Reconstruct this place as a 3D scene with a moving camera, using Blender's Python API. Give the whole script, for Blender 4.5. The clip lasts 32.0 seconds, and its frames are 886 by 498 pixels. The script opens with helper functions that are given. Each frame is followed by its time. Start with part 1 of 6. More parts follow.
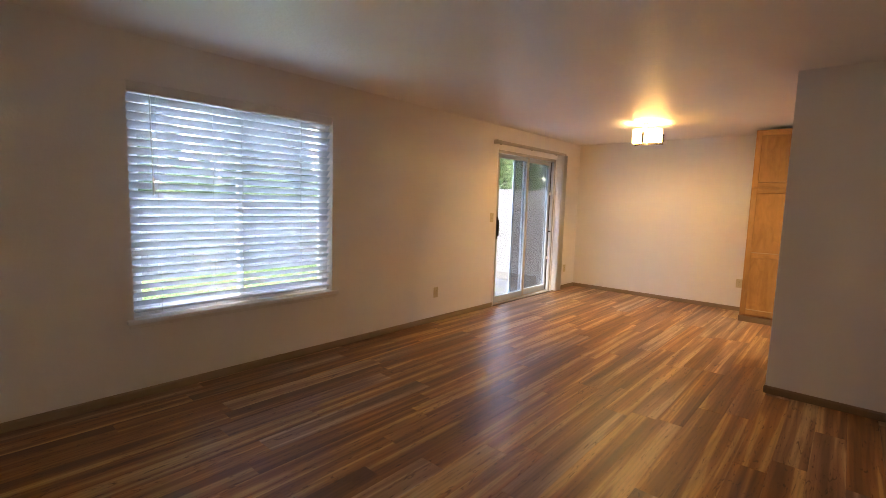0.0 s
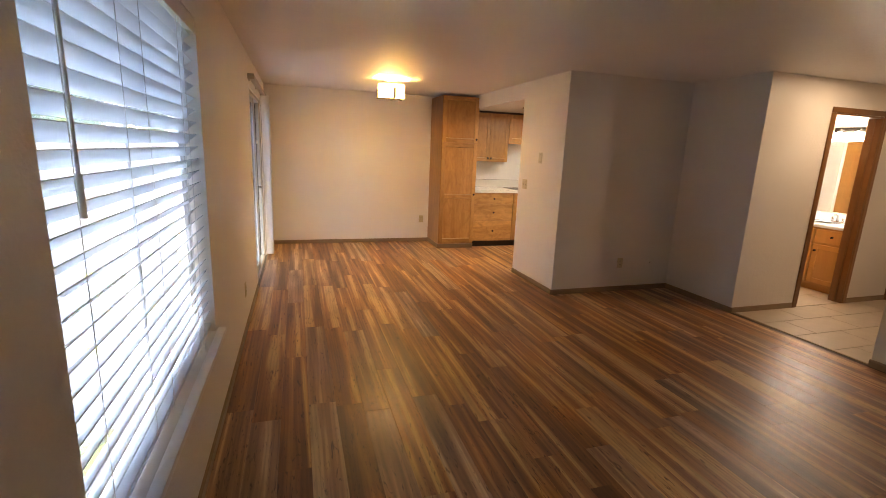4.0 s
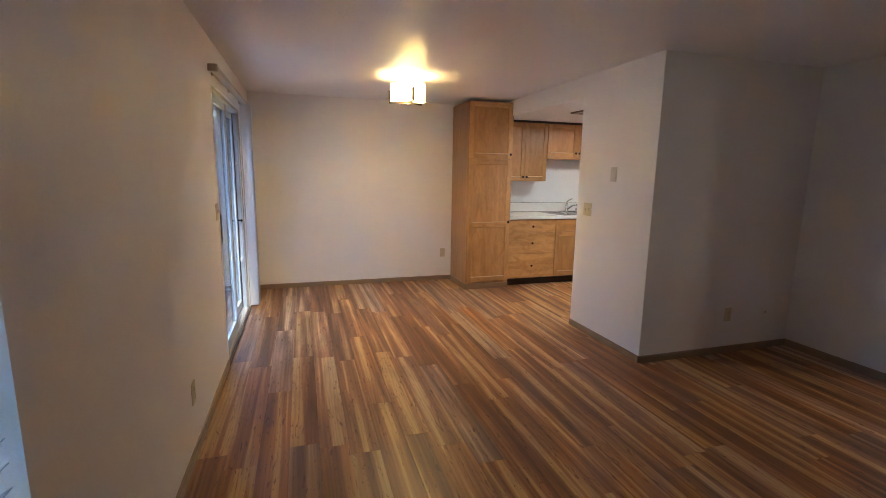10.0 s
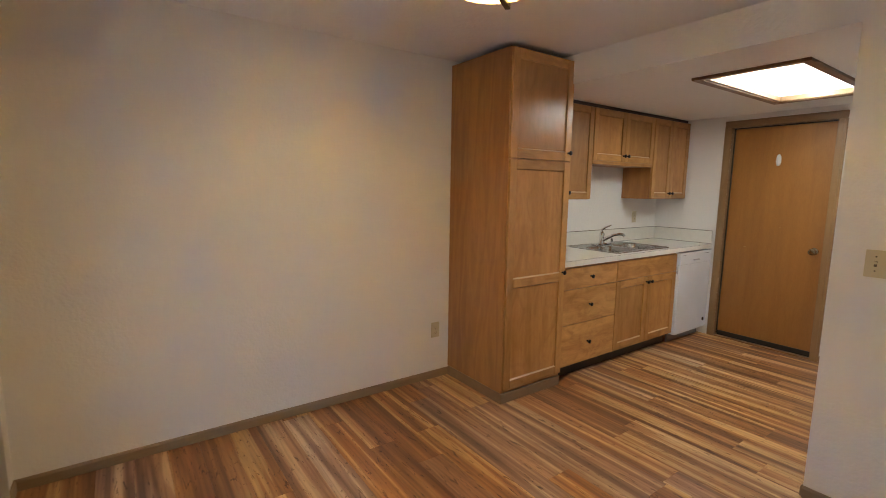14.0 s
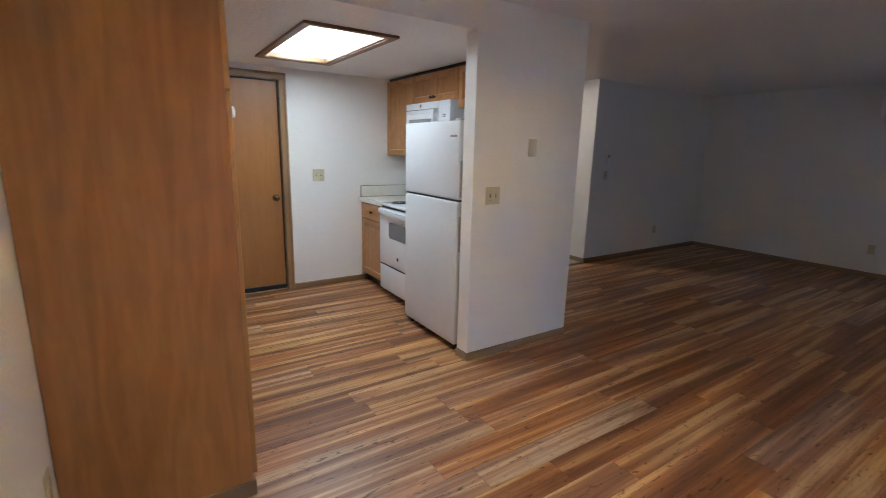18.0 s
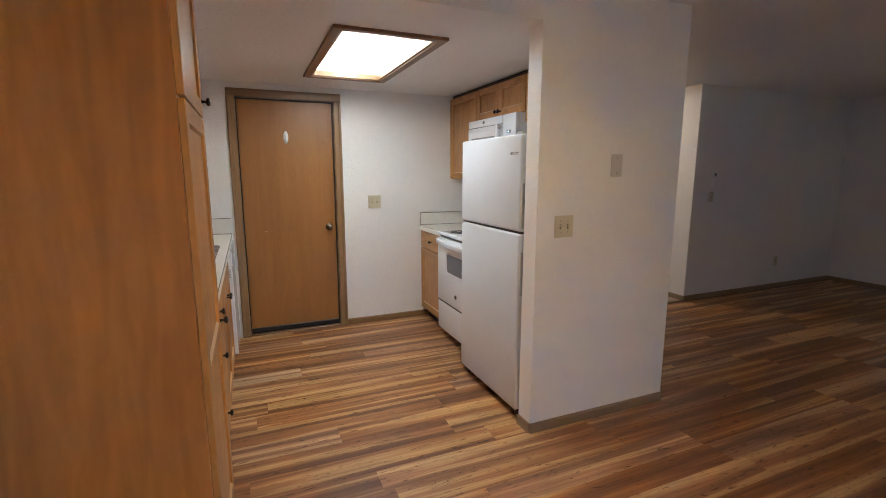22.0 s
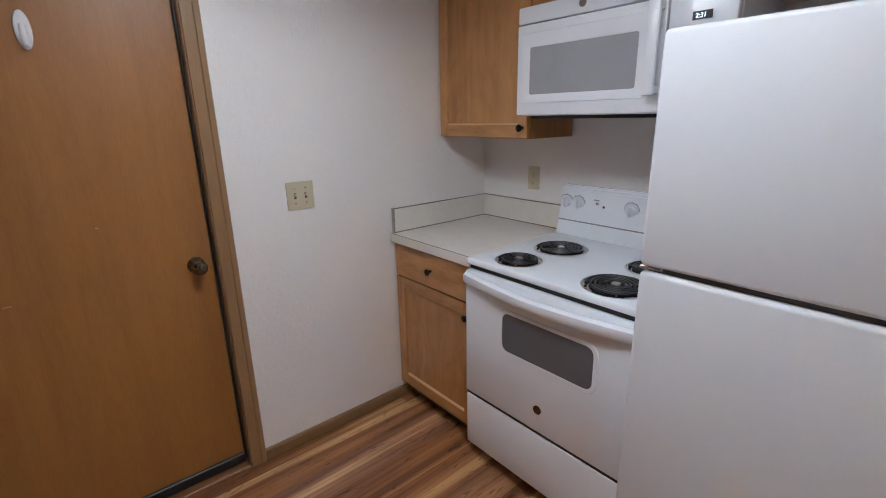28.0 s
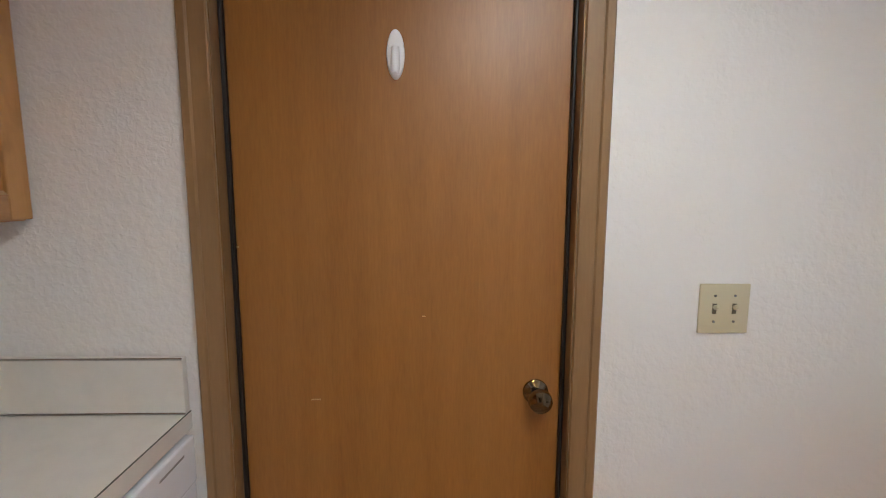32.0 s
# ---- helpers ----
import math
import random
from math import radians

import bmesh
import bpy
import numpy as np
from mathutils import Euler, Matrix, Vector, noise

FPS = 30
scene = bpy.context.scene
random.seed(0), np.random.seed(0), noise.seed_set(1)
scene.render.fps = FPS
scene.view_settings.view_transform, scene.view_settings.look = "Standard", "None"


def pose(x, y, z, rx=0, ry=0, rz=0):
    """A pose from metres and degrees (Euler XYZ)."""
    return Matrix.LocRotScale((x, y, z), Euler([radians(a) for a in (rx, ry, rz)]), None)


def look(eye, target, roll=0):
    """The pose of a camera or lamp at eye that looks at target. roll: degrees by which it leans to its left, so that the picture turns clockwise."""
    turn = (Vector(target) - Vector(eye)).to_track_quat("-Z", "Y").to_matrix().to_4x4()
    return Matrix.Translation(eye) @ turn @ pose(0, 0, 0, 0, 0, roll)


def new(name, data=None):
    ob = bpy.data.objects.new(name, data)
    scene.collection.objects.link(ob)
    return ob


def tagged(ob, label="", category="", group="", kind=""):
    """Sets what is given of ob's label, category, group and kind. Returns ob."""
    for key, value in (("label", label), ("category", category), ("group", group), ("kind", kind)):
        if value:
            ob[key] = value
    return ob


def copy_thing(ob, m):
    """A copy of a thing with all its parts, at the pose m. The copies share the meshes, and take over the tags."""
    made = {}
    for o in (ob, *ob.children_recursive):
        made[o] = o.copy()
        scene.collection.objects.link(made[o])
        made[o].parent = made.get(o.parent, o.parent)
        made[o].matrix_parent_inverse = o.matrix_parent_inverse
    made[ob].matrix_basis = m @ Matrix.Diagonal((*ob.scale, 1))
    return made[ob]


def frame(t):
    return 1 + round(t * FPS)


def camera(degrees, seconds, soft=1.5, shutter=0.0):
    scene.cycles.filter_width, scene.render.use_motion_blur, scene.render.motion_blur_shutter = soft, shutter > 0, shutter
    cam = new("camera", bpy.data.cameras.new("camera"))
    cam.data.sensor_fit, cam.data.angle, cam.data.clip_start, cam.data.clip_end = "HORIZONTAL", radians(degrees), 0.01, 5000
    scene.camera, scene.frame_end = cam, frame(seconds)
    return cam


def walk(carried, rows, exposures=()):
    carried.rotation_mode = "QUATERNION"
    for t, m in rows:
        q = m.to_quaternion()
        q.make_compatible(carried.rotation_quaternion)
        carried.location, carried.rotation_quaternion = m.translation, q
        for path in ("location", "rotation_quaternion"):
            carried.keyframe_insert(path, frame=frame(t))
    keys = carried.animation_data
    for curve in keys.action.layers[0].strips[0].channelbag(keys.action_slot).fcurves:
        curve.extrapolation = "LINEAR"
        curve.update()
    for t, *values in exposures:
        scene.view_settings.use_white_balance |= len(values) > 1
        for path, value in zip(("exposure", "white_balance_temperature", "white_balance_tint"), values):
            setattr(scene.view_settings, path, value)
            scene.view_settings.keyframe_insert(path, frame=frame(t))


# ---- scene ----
cam = camera(88.1, 32.0, soft=0.7, shutter=0.15)
PATH = [
    (0, (0.507, 0.627, 1.349), (-0.813, 2.116, 1.141), 1.7),
    (0.5, (0.06, 0.658, 1.368), (-1.107, 2.265, 1.134), 2.2),
    (1, (-0.356, 0.63, 1.354), (-1.298, 2.37, 1.067), 3.1),
    (1.5, (-0.819, 0.677, 1.33), (-1.532, 2.518, 1.012), 2.1),
    (2, (-1.237, 0.663, 1.323), (-1.712, 2.57, 0.953), 2.5),
    (2.5, (-1.584, 0.706, 1.342), (-1.824, 2.645, 0.915), 1.3),
    (4.5, (-2.603, 0.439, 1.516), (-1.859, 2.252, 1.116), 2.6),
    (5, (-2.629, 0.42, 1.512), (-1.841, 2.221, 1.146), 1.9),
    (5.5, (-2.598, 0.406, 1.518), (-1.679, 2.146, 1.158), 1.3),
    (6, (-2.551, 0.378, 1.473), (-1.371, 1.957, 1.138), 1.2),
    (6.5, (-2.51, 0.344, 1.47), (-1.081, 1.711, 1.168), 1.2),
    (7, (-2.5, 0.336, 1.468), (-0.885, 1.476, 1.163), 1.0),
    (7.5, (-2.466, 0.311, 1.437), (-0.752, 1.291, 1.118), 0.7),
    (8, (-2.442, 0.354, 1.444), (-0.79, 1.421, 1.079), 0.4),
    (8.5, (-2.387, 0.609, 1.441), (-1.022, 2.023, 1.068), 0.6),
    (9, (-2.312, 0.991, 1.465), (-1.166, 2.58, 1.064), 0.3),
    (9.5, (-2.288, 1.441, 1.457), (-1.513, 3.252, 1.111), 1.4),
    (10, (-2.327, 1.918, 1.457), (-1.746, 3.803, 1.123), 0.9),
    (10.5, (-2.337, 2.356, 1.438), (-1.814, 4.263, 1.14), 0.6),
    (11, (-2.369, 2.811, 1.435), (-1.843, 4.721, 1.161), 1.4),
    (11.5, (-2.4, 3.218, 1.463), (-1.807, 5.104, 1.163), 1.4),
    (12, (-2.398, 3.63, 1.469), (-1.864, 5.537, 1.188), 2.0),
    (12.5, (-2.455, 3.977, 1.466), (-1.884, 5.88, 1.234), 1.5),
    (13, (-2.469, 4.302, 1.467), (-1.823, 6.184, 1.267), 0.8),
    (13.5, (-2.434, 4.645, 1.444), (-1.599, 6.452, 1.247), 0.7),
    (14, (-2.415, 5.032, 1.429), (-1.266, 6.647, 1.163), 0.8),
    (14.5, (-2.325, 5.409, 1.402), (-0.895, 6.772, 1.088), 1.1),
    (16.5, (-1.897, 6.798, 1.441), (0.042, 6.911, 0.962), 1.7),
    (17, (-1.954, 7.061, 1.449), (-0.047, 6.777, 0.916), 2.5),
    (17.5, (-2.14, 7.284, 1.419), (-0.356, 6.581, 0.849), 2.5),
    (18, (-2.213, 7.431, 1.432), (-0.582, 6.355, 1.006), 1.4),
    (18.5, (-2.292, 7.476, 1.462), (-1.09, 5.926, 1.07), 2.0),
    (19, (-2.324, 7.416, 1.46), (-1.49, 5.642, 1.06), 2.4),
    (19.5, (-2.33, 7.377, 1.475), (-1.807, 5.487, 1.083), 2.1),
    (20, (-2.309, 7.369, 1.48), (-1.798, 5.472, 1.105), 0.6),
    (20.5, (-2.266, 7.396, 1.454), (-1.323, 5.673, 1.076), 0.0),
    (21, (-2.195, 7.365, 1.445), (-0.847, 5.931, 1.089), -1.0),
    (21.5, (-2.054, 7.174, 1.46), (-0.378, 6.119, 1.181), 0.4),
    (22, (-1.809, 7.004, 1.421), (0.008, 6.237, 1.089), -0.0),
    (22.5, (-1.504, 6.831, 1.442), (0.341, 6.148, 1.085), -0.3),
    (23, (-1.257, 6.595, 1.452), (0.697, 6.294, 1.145), 1.6),
    (23.5, (-0.951, 6.46, 1.435), (1.027, 6.394, 1.151), 1.4),
    (24, (-0.647, 6.392, 1.446), (1.319, 6.639, 1.173), 0.9),
    (24.5, (-0.413, 6.301, 1.446), (1.438, 7.005, 1.166), 1.2),
    (26.5, (-0.005, 6.568, 1.438), (1.932, 6.547, 0.94), -0.7),
    (27, (0.219, 6.58, 1.446), (2.116, 6.174, 0.959), -1.5),
    (27.5, (0.374, 6.619, 1.427), (2.077, 5.752, 0.839), -0.6),
    (28, (0.539, 6.704, 1.451), (2.005, 5.461, 0.896), -1.1),
    (28.5, (0.569, 6.76, 1.477), (1.847, 5.283, 1.042), 0.0),
    (29, (0.555, 6.775, 1.472), (1.626, 5.129, 1.092), 0.3),
    (29.5, (0.536, 6.764, 1.47), (1.525, 5.072, 1.073), 0.3),
    (30, (0.59, 6.773, 1.466), (1.848, 5.264, 1.089), 0.3),
    (30.5, (0.635, 6.687, 1.431), (2.298, 5.638, 1.065), 0.9),
    (31, (0.723, 6.554, 1.401), (2.664, 6.263, 1.017), 1.7),
    (31.5, (1.002, 6.576, 1.408), (2.971, 6.539, 1.059), -0.2),
    (32, (1.343, 6.6, 1.417), (3.326, 6.554, 1.16), 0.2),
]
EXPOSURES = [(0.0, 5.90, 8300, 17), (1.0, 5.85, 8200, 15), (2.5, 5.46, 8900, 15), (5.0, 5.98, 8500, 18), (6.0, 5.90, 8300, 17), (7.0, 6.32, 6150, 13), (7.5, 6.38, 6000, 12), (8.0, 6.38, 5750, 10),
             (9.0, 5.98, 5650, 11), (10.0, 5.56, 5950, 10), (11.0, 5.61, 5750, 8), (12.0, 5.34, 5500, 9), (13.0, 5.21, 5800, 11), (13.5, 5.11, 5900, 9), (14.0, 5.18, 6600, 7), (17.0, 5.12, 5700, 8),
             (18.0, 5.27, 5450, 6), (19.0, 5.40, 5350, 5), (20.0, 5.50, 7300, 16), (21.0, 5.38, 7400, 18), (22.0, 5.25, 6100, 10), (23.0, 4.94, 5650, 8), (24.0, 4.65, 5700, 8), (27.0, 4.85, 5500, 10),
             (28.0, 4.86, 5750, 15), (29.0, 4.82, 6300, 12), (30.0, 4.69, 6250, 12), (31.0, 5.10, 6400, 10), (32.0, 5.10, 6200, 13)]
walk(cam, [(t, look(eye, target, roll)) for t, eye, target, roll in PATH], exposures=EXPOSURES)

# ---- world, sun, large lights, exposure ----
wd = bpy.data.worlds.new("sky")
scene.world = wd
wd.use_nodes = True
wn, wl = wd.node_tree.nodes, wd.node_tree.links
sky = wn.new("ShaderNodeTexSky")
sky.sky_type = "NISHITA"
sky.sun_disc = False
sky.sun_elevation, sky.sun_rotation = radians(62), radians(180)
sky.air_density, sky.dust_density, sky.ozone_density = 1.0, 0.8, 1.0
wl.new(sky.outputs[0], wn["Background"].inputs["Color"])
wn["Background"].inputs["Strength"].default_value = 0.15

sun_data = bpy.data.lights.new("sun", "SUN")
sun_data.energy, sun_data.angle, sun_data.color = 0.7, radians(14), (1.0, 0.97, 0.92)
sun = new("sun", sun_data)
sun.matrix_world = look((0, -5.3, 10), (0, 0, 0))


def lamp_point(name, at, watts, color, radius):
    d = bpy.data.lights.new(name, "POINT")
    d.energy, d.color, d.shadow_soft_size = watts, color, radius
    o = new(name, d)
    o.location = at
    return o


WARM = (1.0, 0.68, 0.25)
for turn_ in (93, 213, 333):
    lamp_point("dining_lamp_light", (-1.355 + 0.075 * math.cos(radians(turn_)), 6.25 + 0.075 * math.sin(radians(turn_)), 2.135), 0.60, WARM, 0.04)
# ---- materials ----


def mat(name):
    m = bpy.data.materials.new(name)
    m.use_nodes = True
    return m, m.node_tree.nodes, m.node_tree.links, m.node_tree.nodes["Principled BSDF"]


def ramp(nodes, stops):
    r = nodes.new("ShaderNodeValToRGB")
    e = r.color_ramp.elements
    while len(e) < len(stops):
        e.new(0.5)
    for el, (p, c) in zip(e, stops):
        el.position, el.color = p, (*c, 1)
    return r


def tex(nodes, links, scale=(1, 1, 1), kind="Object", shift=None):
    co = nodes.new("ShaderNodeTexCoord")
    mp = nodes.new("ShaderNodeMapping")
    mp.inputs["Scale"].default_value = scale
    links.new(co.outputs[kind], mp.inputs["Vector"])
    return mp


def noise_node(nodes, links, mp, scale, detail=3, rough=0.55, dist=0.0):
    n = nodes.new("ShaderNodeTexNoise")
    n.inputs["Scale"].default_value, n.inputs["Detail"].default_value = scale, detail
    n.inputs["Roughness"].default_value, n.inputs["Distortion"].default_value = rough, dist
    links.new(mp.outputs[0], n.inputs["Vector"])
    return n


def bump(nodes, links, src, bsdf, strength, dist=0.002, prev=None):
    b = nodes.new("ShaderNodeBump")
    b.inputs["Strength"].default_value, b.inputs["Distance"].default_value = strength, dist
    links.new(src, b.inputs["Height"])
    if prev is not None:
        links.new(prev.outputs[0], b.inputs["Normal"])
    links.new(b.outputs[0], bsdf.inputs["Normal"])
    return b


def plain(name, color, rough=0.5, metal=0.0, var=0.08, scale=6.0, bmp=0.0, bscale=200.0, spec=None, coat=0.0, rv=0.06):
    """Paint, plastic or metal with faint mottling at two scales and a fine relief."""
    m, n, l, b = mat(name)
    mp = tex(n, l)
    a = noise_node(n, l, mp, scale, 4)
    c0 = tuple(max(0, c * (1 - var)) for c in color)
    c1 = tuple(min(1, c * (1 + var)) for c in color)
    r = ramp(n, [(0.3, c0), (0.7, c1)])
    l.new(a.outputs[0], r.inputs[0])
    l.new(r.outputs[0], b.inputs["Base Color"])
    f = noise_node(n, l, mp, scale * 9, 3)
    rr = n.new("ShaderNodeMapRange")
    rr.inputs["To Min"].default_value, rr.inputs["To Max"].default_value = max(0.02, rough - rv), min(1, rough + rv)
    l.new(f.outputs[0], rr.inputs["Value"])
    l.new(rr.outputs[0], b.inputs["Roughness"])
    b.inputs["Metallic"].default_value = metal
    if spec is not None:
        b.inputs["Specular IOR Level"].default_value = spec
    if coat:
        b.inputs["Coat Weight"].default_value = coat
    if bmp:
        g = noise_node(n, l, mp, bscale, 2)
        bump(n, l, g.outputs[0], b, bmp, 0.001)
    return m


def orange_peel(name, color, strength, rough=0.6, scale=75.0, blot=0.0):
    """Painted drywall: rolled orange-peel relief and faint uneven tone."""
    m, n, l, b = mat(name)
    mp = tex(n, l)
    a = noise_node(n, l, mp, 1.3, 5, 0.6)
    r = ramp(n, [(0.25, tuple(c * 0.955 for c in color)), (0.75, color)])
    l.new(a.outputs[0], r.inputs[0])
    l.new(r.outputs[0], b.inputs["Base Color"])
    f = noise_node(n, l, mp, scale, 2, 0.5, 0.4)
    g = noise_node(n, l, mp, scale * 0.28, 3, 0.5)
    k = n.new("ShaderNodeMath")
    k.operation = "ADD"
    l.new(f.outputs[0], k.inputs[0])
    l.new(g.outputs[0], k.inputs[1])
    bump(n, l, k.outputs[0], b, strength, 0.003)
    b.inputs["Roughness"].default_value = rough
    return m


def wood(name, dark, light, along="Z", rough=0.35, fine=1.0, contrast=1.0, coat=0.25, figure=0.0, blotch=0.0, grain=0.16):
    """Straight-grained timber: grain stretched along one axis, figure, pores."""
    m, n, l, b = mat(name)
    s = {"X": (0.11, 1, 1), "Y": (1, 0.11, 1), "Z": (1, 1, 0.11)}[along]
    co = n.new("ShaderNodeTexCoord")
    oi = n.new("ShaderNodeObjectInfo")
    sh = n.new("ShaderNodeVectorMath")
    sh.operation = "SCALE"
    sh.inputs[0].default_value = (17.0, 11.0, 7.0)
    l.new(oi.outputs["Random"], sh.inputs["Scale"])
    ad = n.new("ShaderNodeVectorMath")
    l.new(co.outputs["Object"], ad.inputs[0])
    l.new(sh.outputs[0], ad.inputs[1])
    mp = n.new("ShaderNodeMapping")
    mp.inputs["Scale"].default_value = s
    l.new(ad.outputs[0], mp.inputs["Vector"])
    a = noise_node(n, l, mp, 9 * fine, 5, 0.6, 1.2)
    g = noise_node(n, l, mp, 130 * fine, 3, 0.6)
    big = noise_node(n, l, mp, 3.2, 3, 0.5, 0.6)
    mid = tuple((x + y) / 2 for x, y in zip(dark, light))
    w = 0.22 / contrast
    r = ramp(n, [(0.5 - w, dark), (0.5, mid), (0.5 + w, light)])
    mx = n.new("ShaderNodeMix")
    mx.data_type = "FLOAT"
    mx.inputs[0].default_value = grain
    l.new(a.outputs[0], mx.inputs[2])
    l.new(g.outputs[0], mx.inputs[3])
    m2 = n.new("ShaderNodeMix")
    m2.data_type = "FLOAT"
    m2.inputs[0].default_value = 0.42
    l.new(mx.outputs[0], m2.inputs[2])
    l.new(big.outputs[0], m2.inputs[3])
    top = m2
    if figure:
        wv = n.new("ShaderNodeTexWave")
        wv.wave_type, wv.bands_direction = "BANDS", "DIAGONAL"
        for k_, v_ in (("Scale", 5.5), ("Distortion", 14.0), ("Detail", 3.0), ("Detail Scale", 1.6)):
            wv.inputs[k_].default_value = v_
        l.new(mp.outputs[0], wv.inputs["Vector"])
        top = n.new("ShaderNodeMix")
        top.data_type = "FLOAT"
        top.inputs[0].default_value = figure
        l.new(m2.outputs[0], top.inputs[2])
        l.new(wv.outputs["Fac"], top.inputs[3])
    l.new(top.outputs[0], r.inputs[0])
    hv = n.new("ShaderNodeHueSaturation")
    mr = n.new("ShaderNodeMapRange")
    mr.inputs["To Min"].default_value, mr.inputs["To Max"].default_value = 0.84, 1.12
    l.new(oi.outputs["Random"], mr.inputs["Value"])
    l.new(mr.outputs[0], hv.inputs["Value"])
    l.new(r.outputs[0], hv.inputs["Color"])
    out = hv
    if blotch:
        # cloudy, mottled figure of maple
        mb_ = n.new("ShaderNodeMapping")
        mb_.inputs["Scale"].default_value = tuple(0.45 if q < 1 else 1.0 for q in s)
        l.new(ad.outputs[0], mb_.inputs["Vector"])
        cl = noise_node(n, l, mb_, 11, 4, 0.55, 1.6)
        cr = ramp(n, [(0.32, (0.66, 0.60, 0.55)), (0.5, (0.98, 0.97, 0.96)), (0.70, (1.20, 1.22, 1.24))])
        l.new(cl.outputs[0], cr.inputs[0])
        out = n.new("ShaderNodeMix")
        out.data_type, out.blend_type = "RGBA", "MULTIPLY"
        out.inputs[0].default_value = blotch
        l.new(hv.outputs[0], out.inputs[6])
        l.new(cr.outputs[0], out.inputs[7])
    l.new(out.outputs[2 if blotch else 0], b.inputs["Base Color"])
    b.inputs["Roughness"].default_value = rough
    b.inputs["Coat Weight"].default_value, b.inputs["Coat Roughness"].default_value = coat, 0.3
    bump(n, l, g.outputs[0], b, 0.12, 0.001)
    return m


def plank_material():
    """Vinyl plank: brown heartwood beside crisp tan sapwood streaks, some boards weathered grey, with growth rings, knots and splits."""
    m, n, l, b = mat("vinyl_plank")
    co = n.new("ShaderNodeTexCoord")
    oi = n.new("ShaderNodeObjectInfo")
    sh = n.new("ShaderNodeVectorMath")
    sh.operation = "SCALE"
    sh.inputs[0].default_value = (37.0, 91.0, 5.0)
    l.new(oi.outputs["Random"], sh.inputs["Scale"])
    ad = n.new("ShaderNodeVectorMath")
    l.new(co.outputs["Object"], ad.inputs[0])
    l.new(sh.outputs[0], ad.inputs[1])

    def mapped(sx, sy):
        mp = n.new("ShaderNodeMapping")
        mp.inputs["Scale"].default_value = (sx, sy, 1)
        l.new(ad.outputs[0], mp.inputs["Vector"])
        return mp

    def mixed(blend, fac, a, c):
        x = n.new("ShaderNodeMix")
        x.data_type, x.blend_type = "RGBA", blend
        if isinstance(fac, float):
            x.inputs[0].default_value = fac
        else:
            l.new(fac, x.inputs[0])
        l.new(a, x.inputs[6])
        l.new(c, x.inputs[7])
        return x.outputs[2]

    def scaled(src, lo, hi):
        mr = n.new("ShaderNodeMapRange")
        mr.inputs["To Min"].default_value, mr.inputs["To Max"].default_value = lo, hi
        l.new(src, mr.inputs["Value"])
        return mr.outputs[0]

    def dice(seed):
        a = n.new("ShaderNodeMath")
        a.inputs[1].default_value = seed
        l.new(oi.outputs["Random"], a.inputs[0])
        w = n.new("ShaderNodeTexWhiteNoise")
        w.noise_dimensions = "1D"
        l.new(a.outputs[0], w.inputs["W"])
        return w.outputs["Value"]

    def summed(a, c):
        k = n.new("ShaderNodeMath")
        l.new(a, k.inputs[0])
        l.new(c, k.inputs[1])
        return k.outputs[0]
    # heartwood and sapwood streaks; each board leans to one or the other
    broad = noise_node(n, l, mapped(1, 0.032), 14, 1.8, 0.5, 0.5)
    field = summed(scaled(broad.outputs[0], -0.08, 1.08), scaled(dice(3.1), -0.062, 0.020))
    r = ramp(n, [(0.30, (0.180, 0.074, 0.031)), (0.42, (0.290, 0.125, 0.052)), (0.49, (0.372, 0.170, 0.070)), (0.555, (0.450, 0.228, 0.098)),
                 (0.585, (0.580, 0.348, 0.155)), (0.70, (0.65, 0.41, 0.195))])
    l.new(field, r.inputs[0])
    # soft tone drift along the board
    drift = noise_node(n, l, mapped(1, 0.22), 7, 3, 0.55, 0.6)
    dr = ramp(n, [(0.32, (0.72, 0.70, 0.70)), (0.52, (1.0, 1.0, 1.0)), (0.72, (1.20, 1.18, 1.15))])
    l.new(drift.outputs[0], dr.inputs[0])
    c1 = mixed("MULTIPLY", 0.8, r.outputs[0], dr.outputs[0])
    # growth rings: long drawn-out lines
    wv = n.new("ShaderNodeTexWave")
    wv.wave_type, wv.bands_direction = "BANDS", "X"
    for k_, v_ in (("Scale", 13.0), ("Distortion", 15.0), ("Detail", 2.0), ("Detail Scale", 0.55)):
        wv.inputs[k_].default_value = v_
    l.new(mapped(1, 0.10).outputs[0], wv.inputs["Vector"])
    wr = ramp(n, [(0.10, (0.62, 0.57, 0.53)), (0.38, (1.0, 1.0, 1.0)), (0.9, (1.10, 1.09, 1.08))])
    l.new(wv.outputs["Fac"], wr.inputs[0])
    c2 = mixed("MULTIPLY", 0.32, c1, wr.outputs[0])
    fine = noise_node(n, l, mapped(1, 0.03), 130, 4, 0.65, 0.6)
    fr = ramp(n, [(0.3, (0.62,) * 3), (0.55, (1.0,) * 3), (0.8, (1.18,) * 3)])
    l.new(fine.outputs[0], fr.inputs[0])
    c3 = mixed("MULTIPLY", 0.35, c2, fr.outputs[0])
    # knots and short dark splits
    kn = noise_node(n, l, mapped(1, 0.17), 38, 3, 0.6, 2.2)
    kr = ramp(n, [(0.60, (1, 1, 1)), (0.65, (0.45, 0.36, 0.30)), (0.72, (0.16, 0.11, 0.09))])
    l.new(kn.outputs[0], kr.inputs[0])
    c4 = mixed("MULTIPLY", 0.85, c3, kr.outputs[0])
    # some boards weathered grey
    hv = n.new("ShaderNodeHueSaturation")
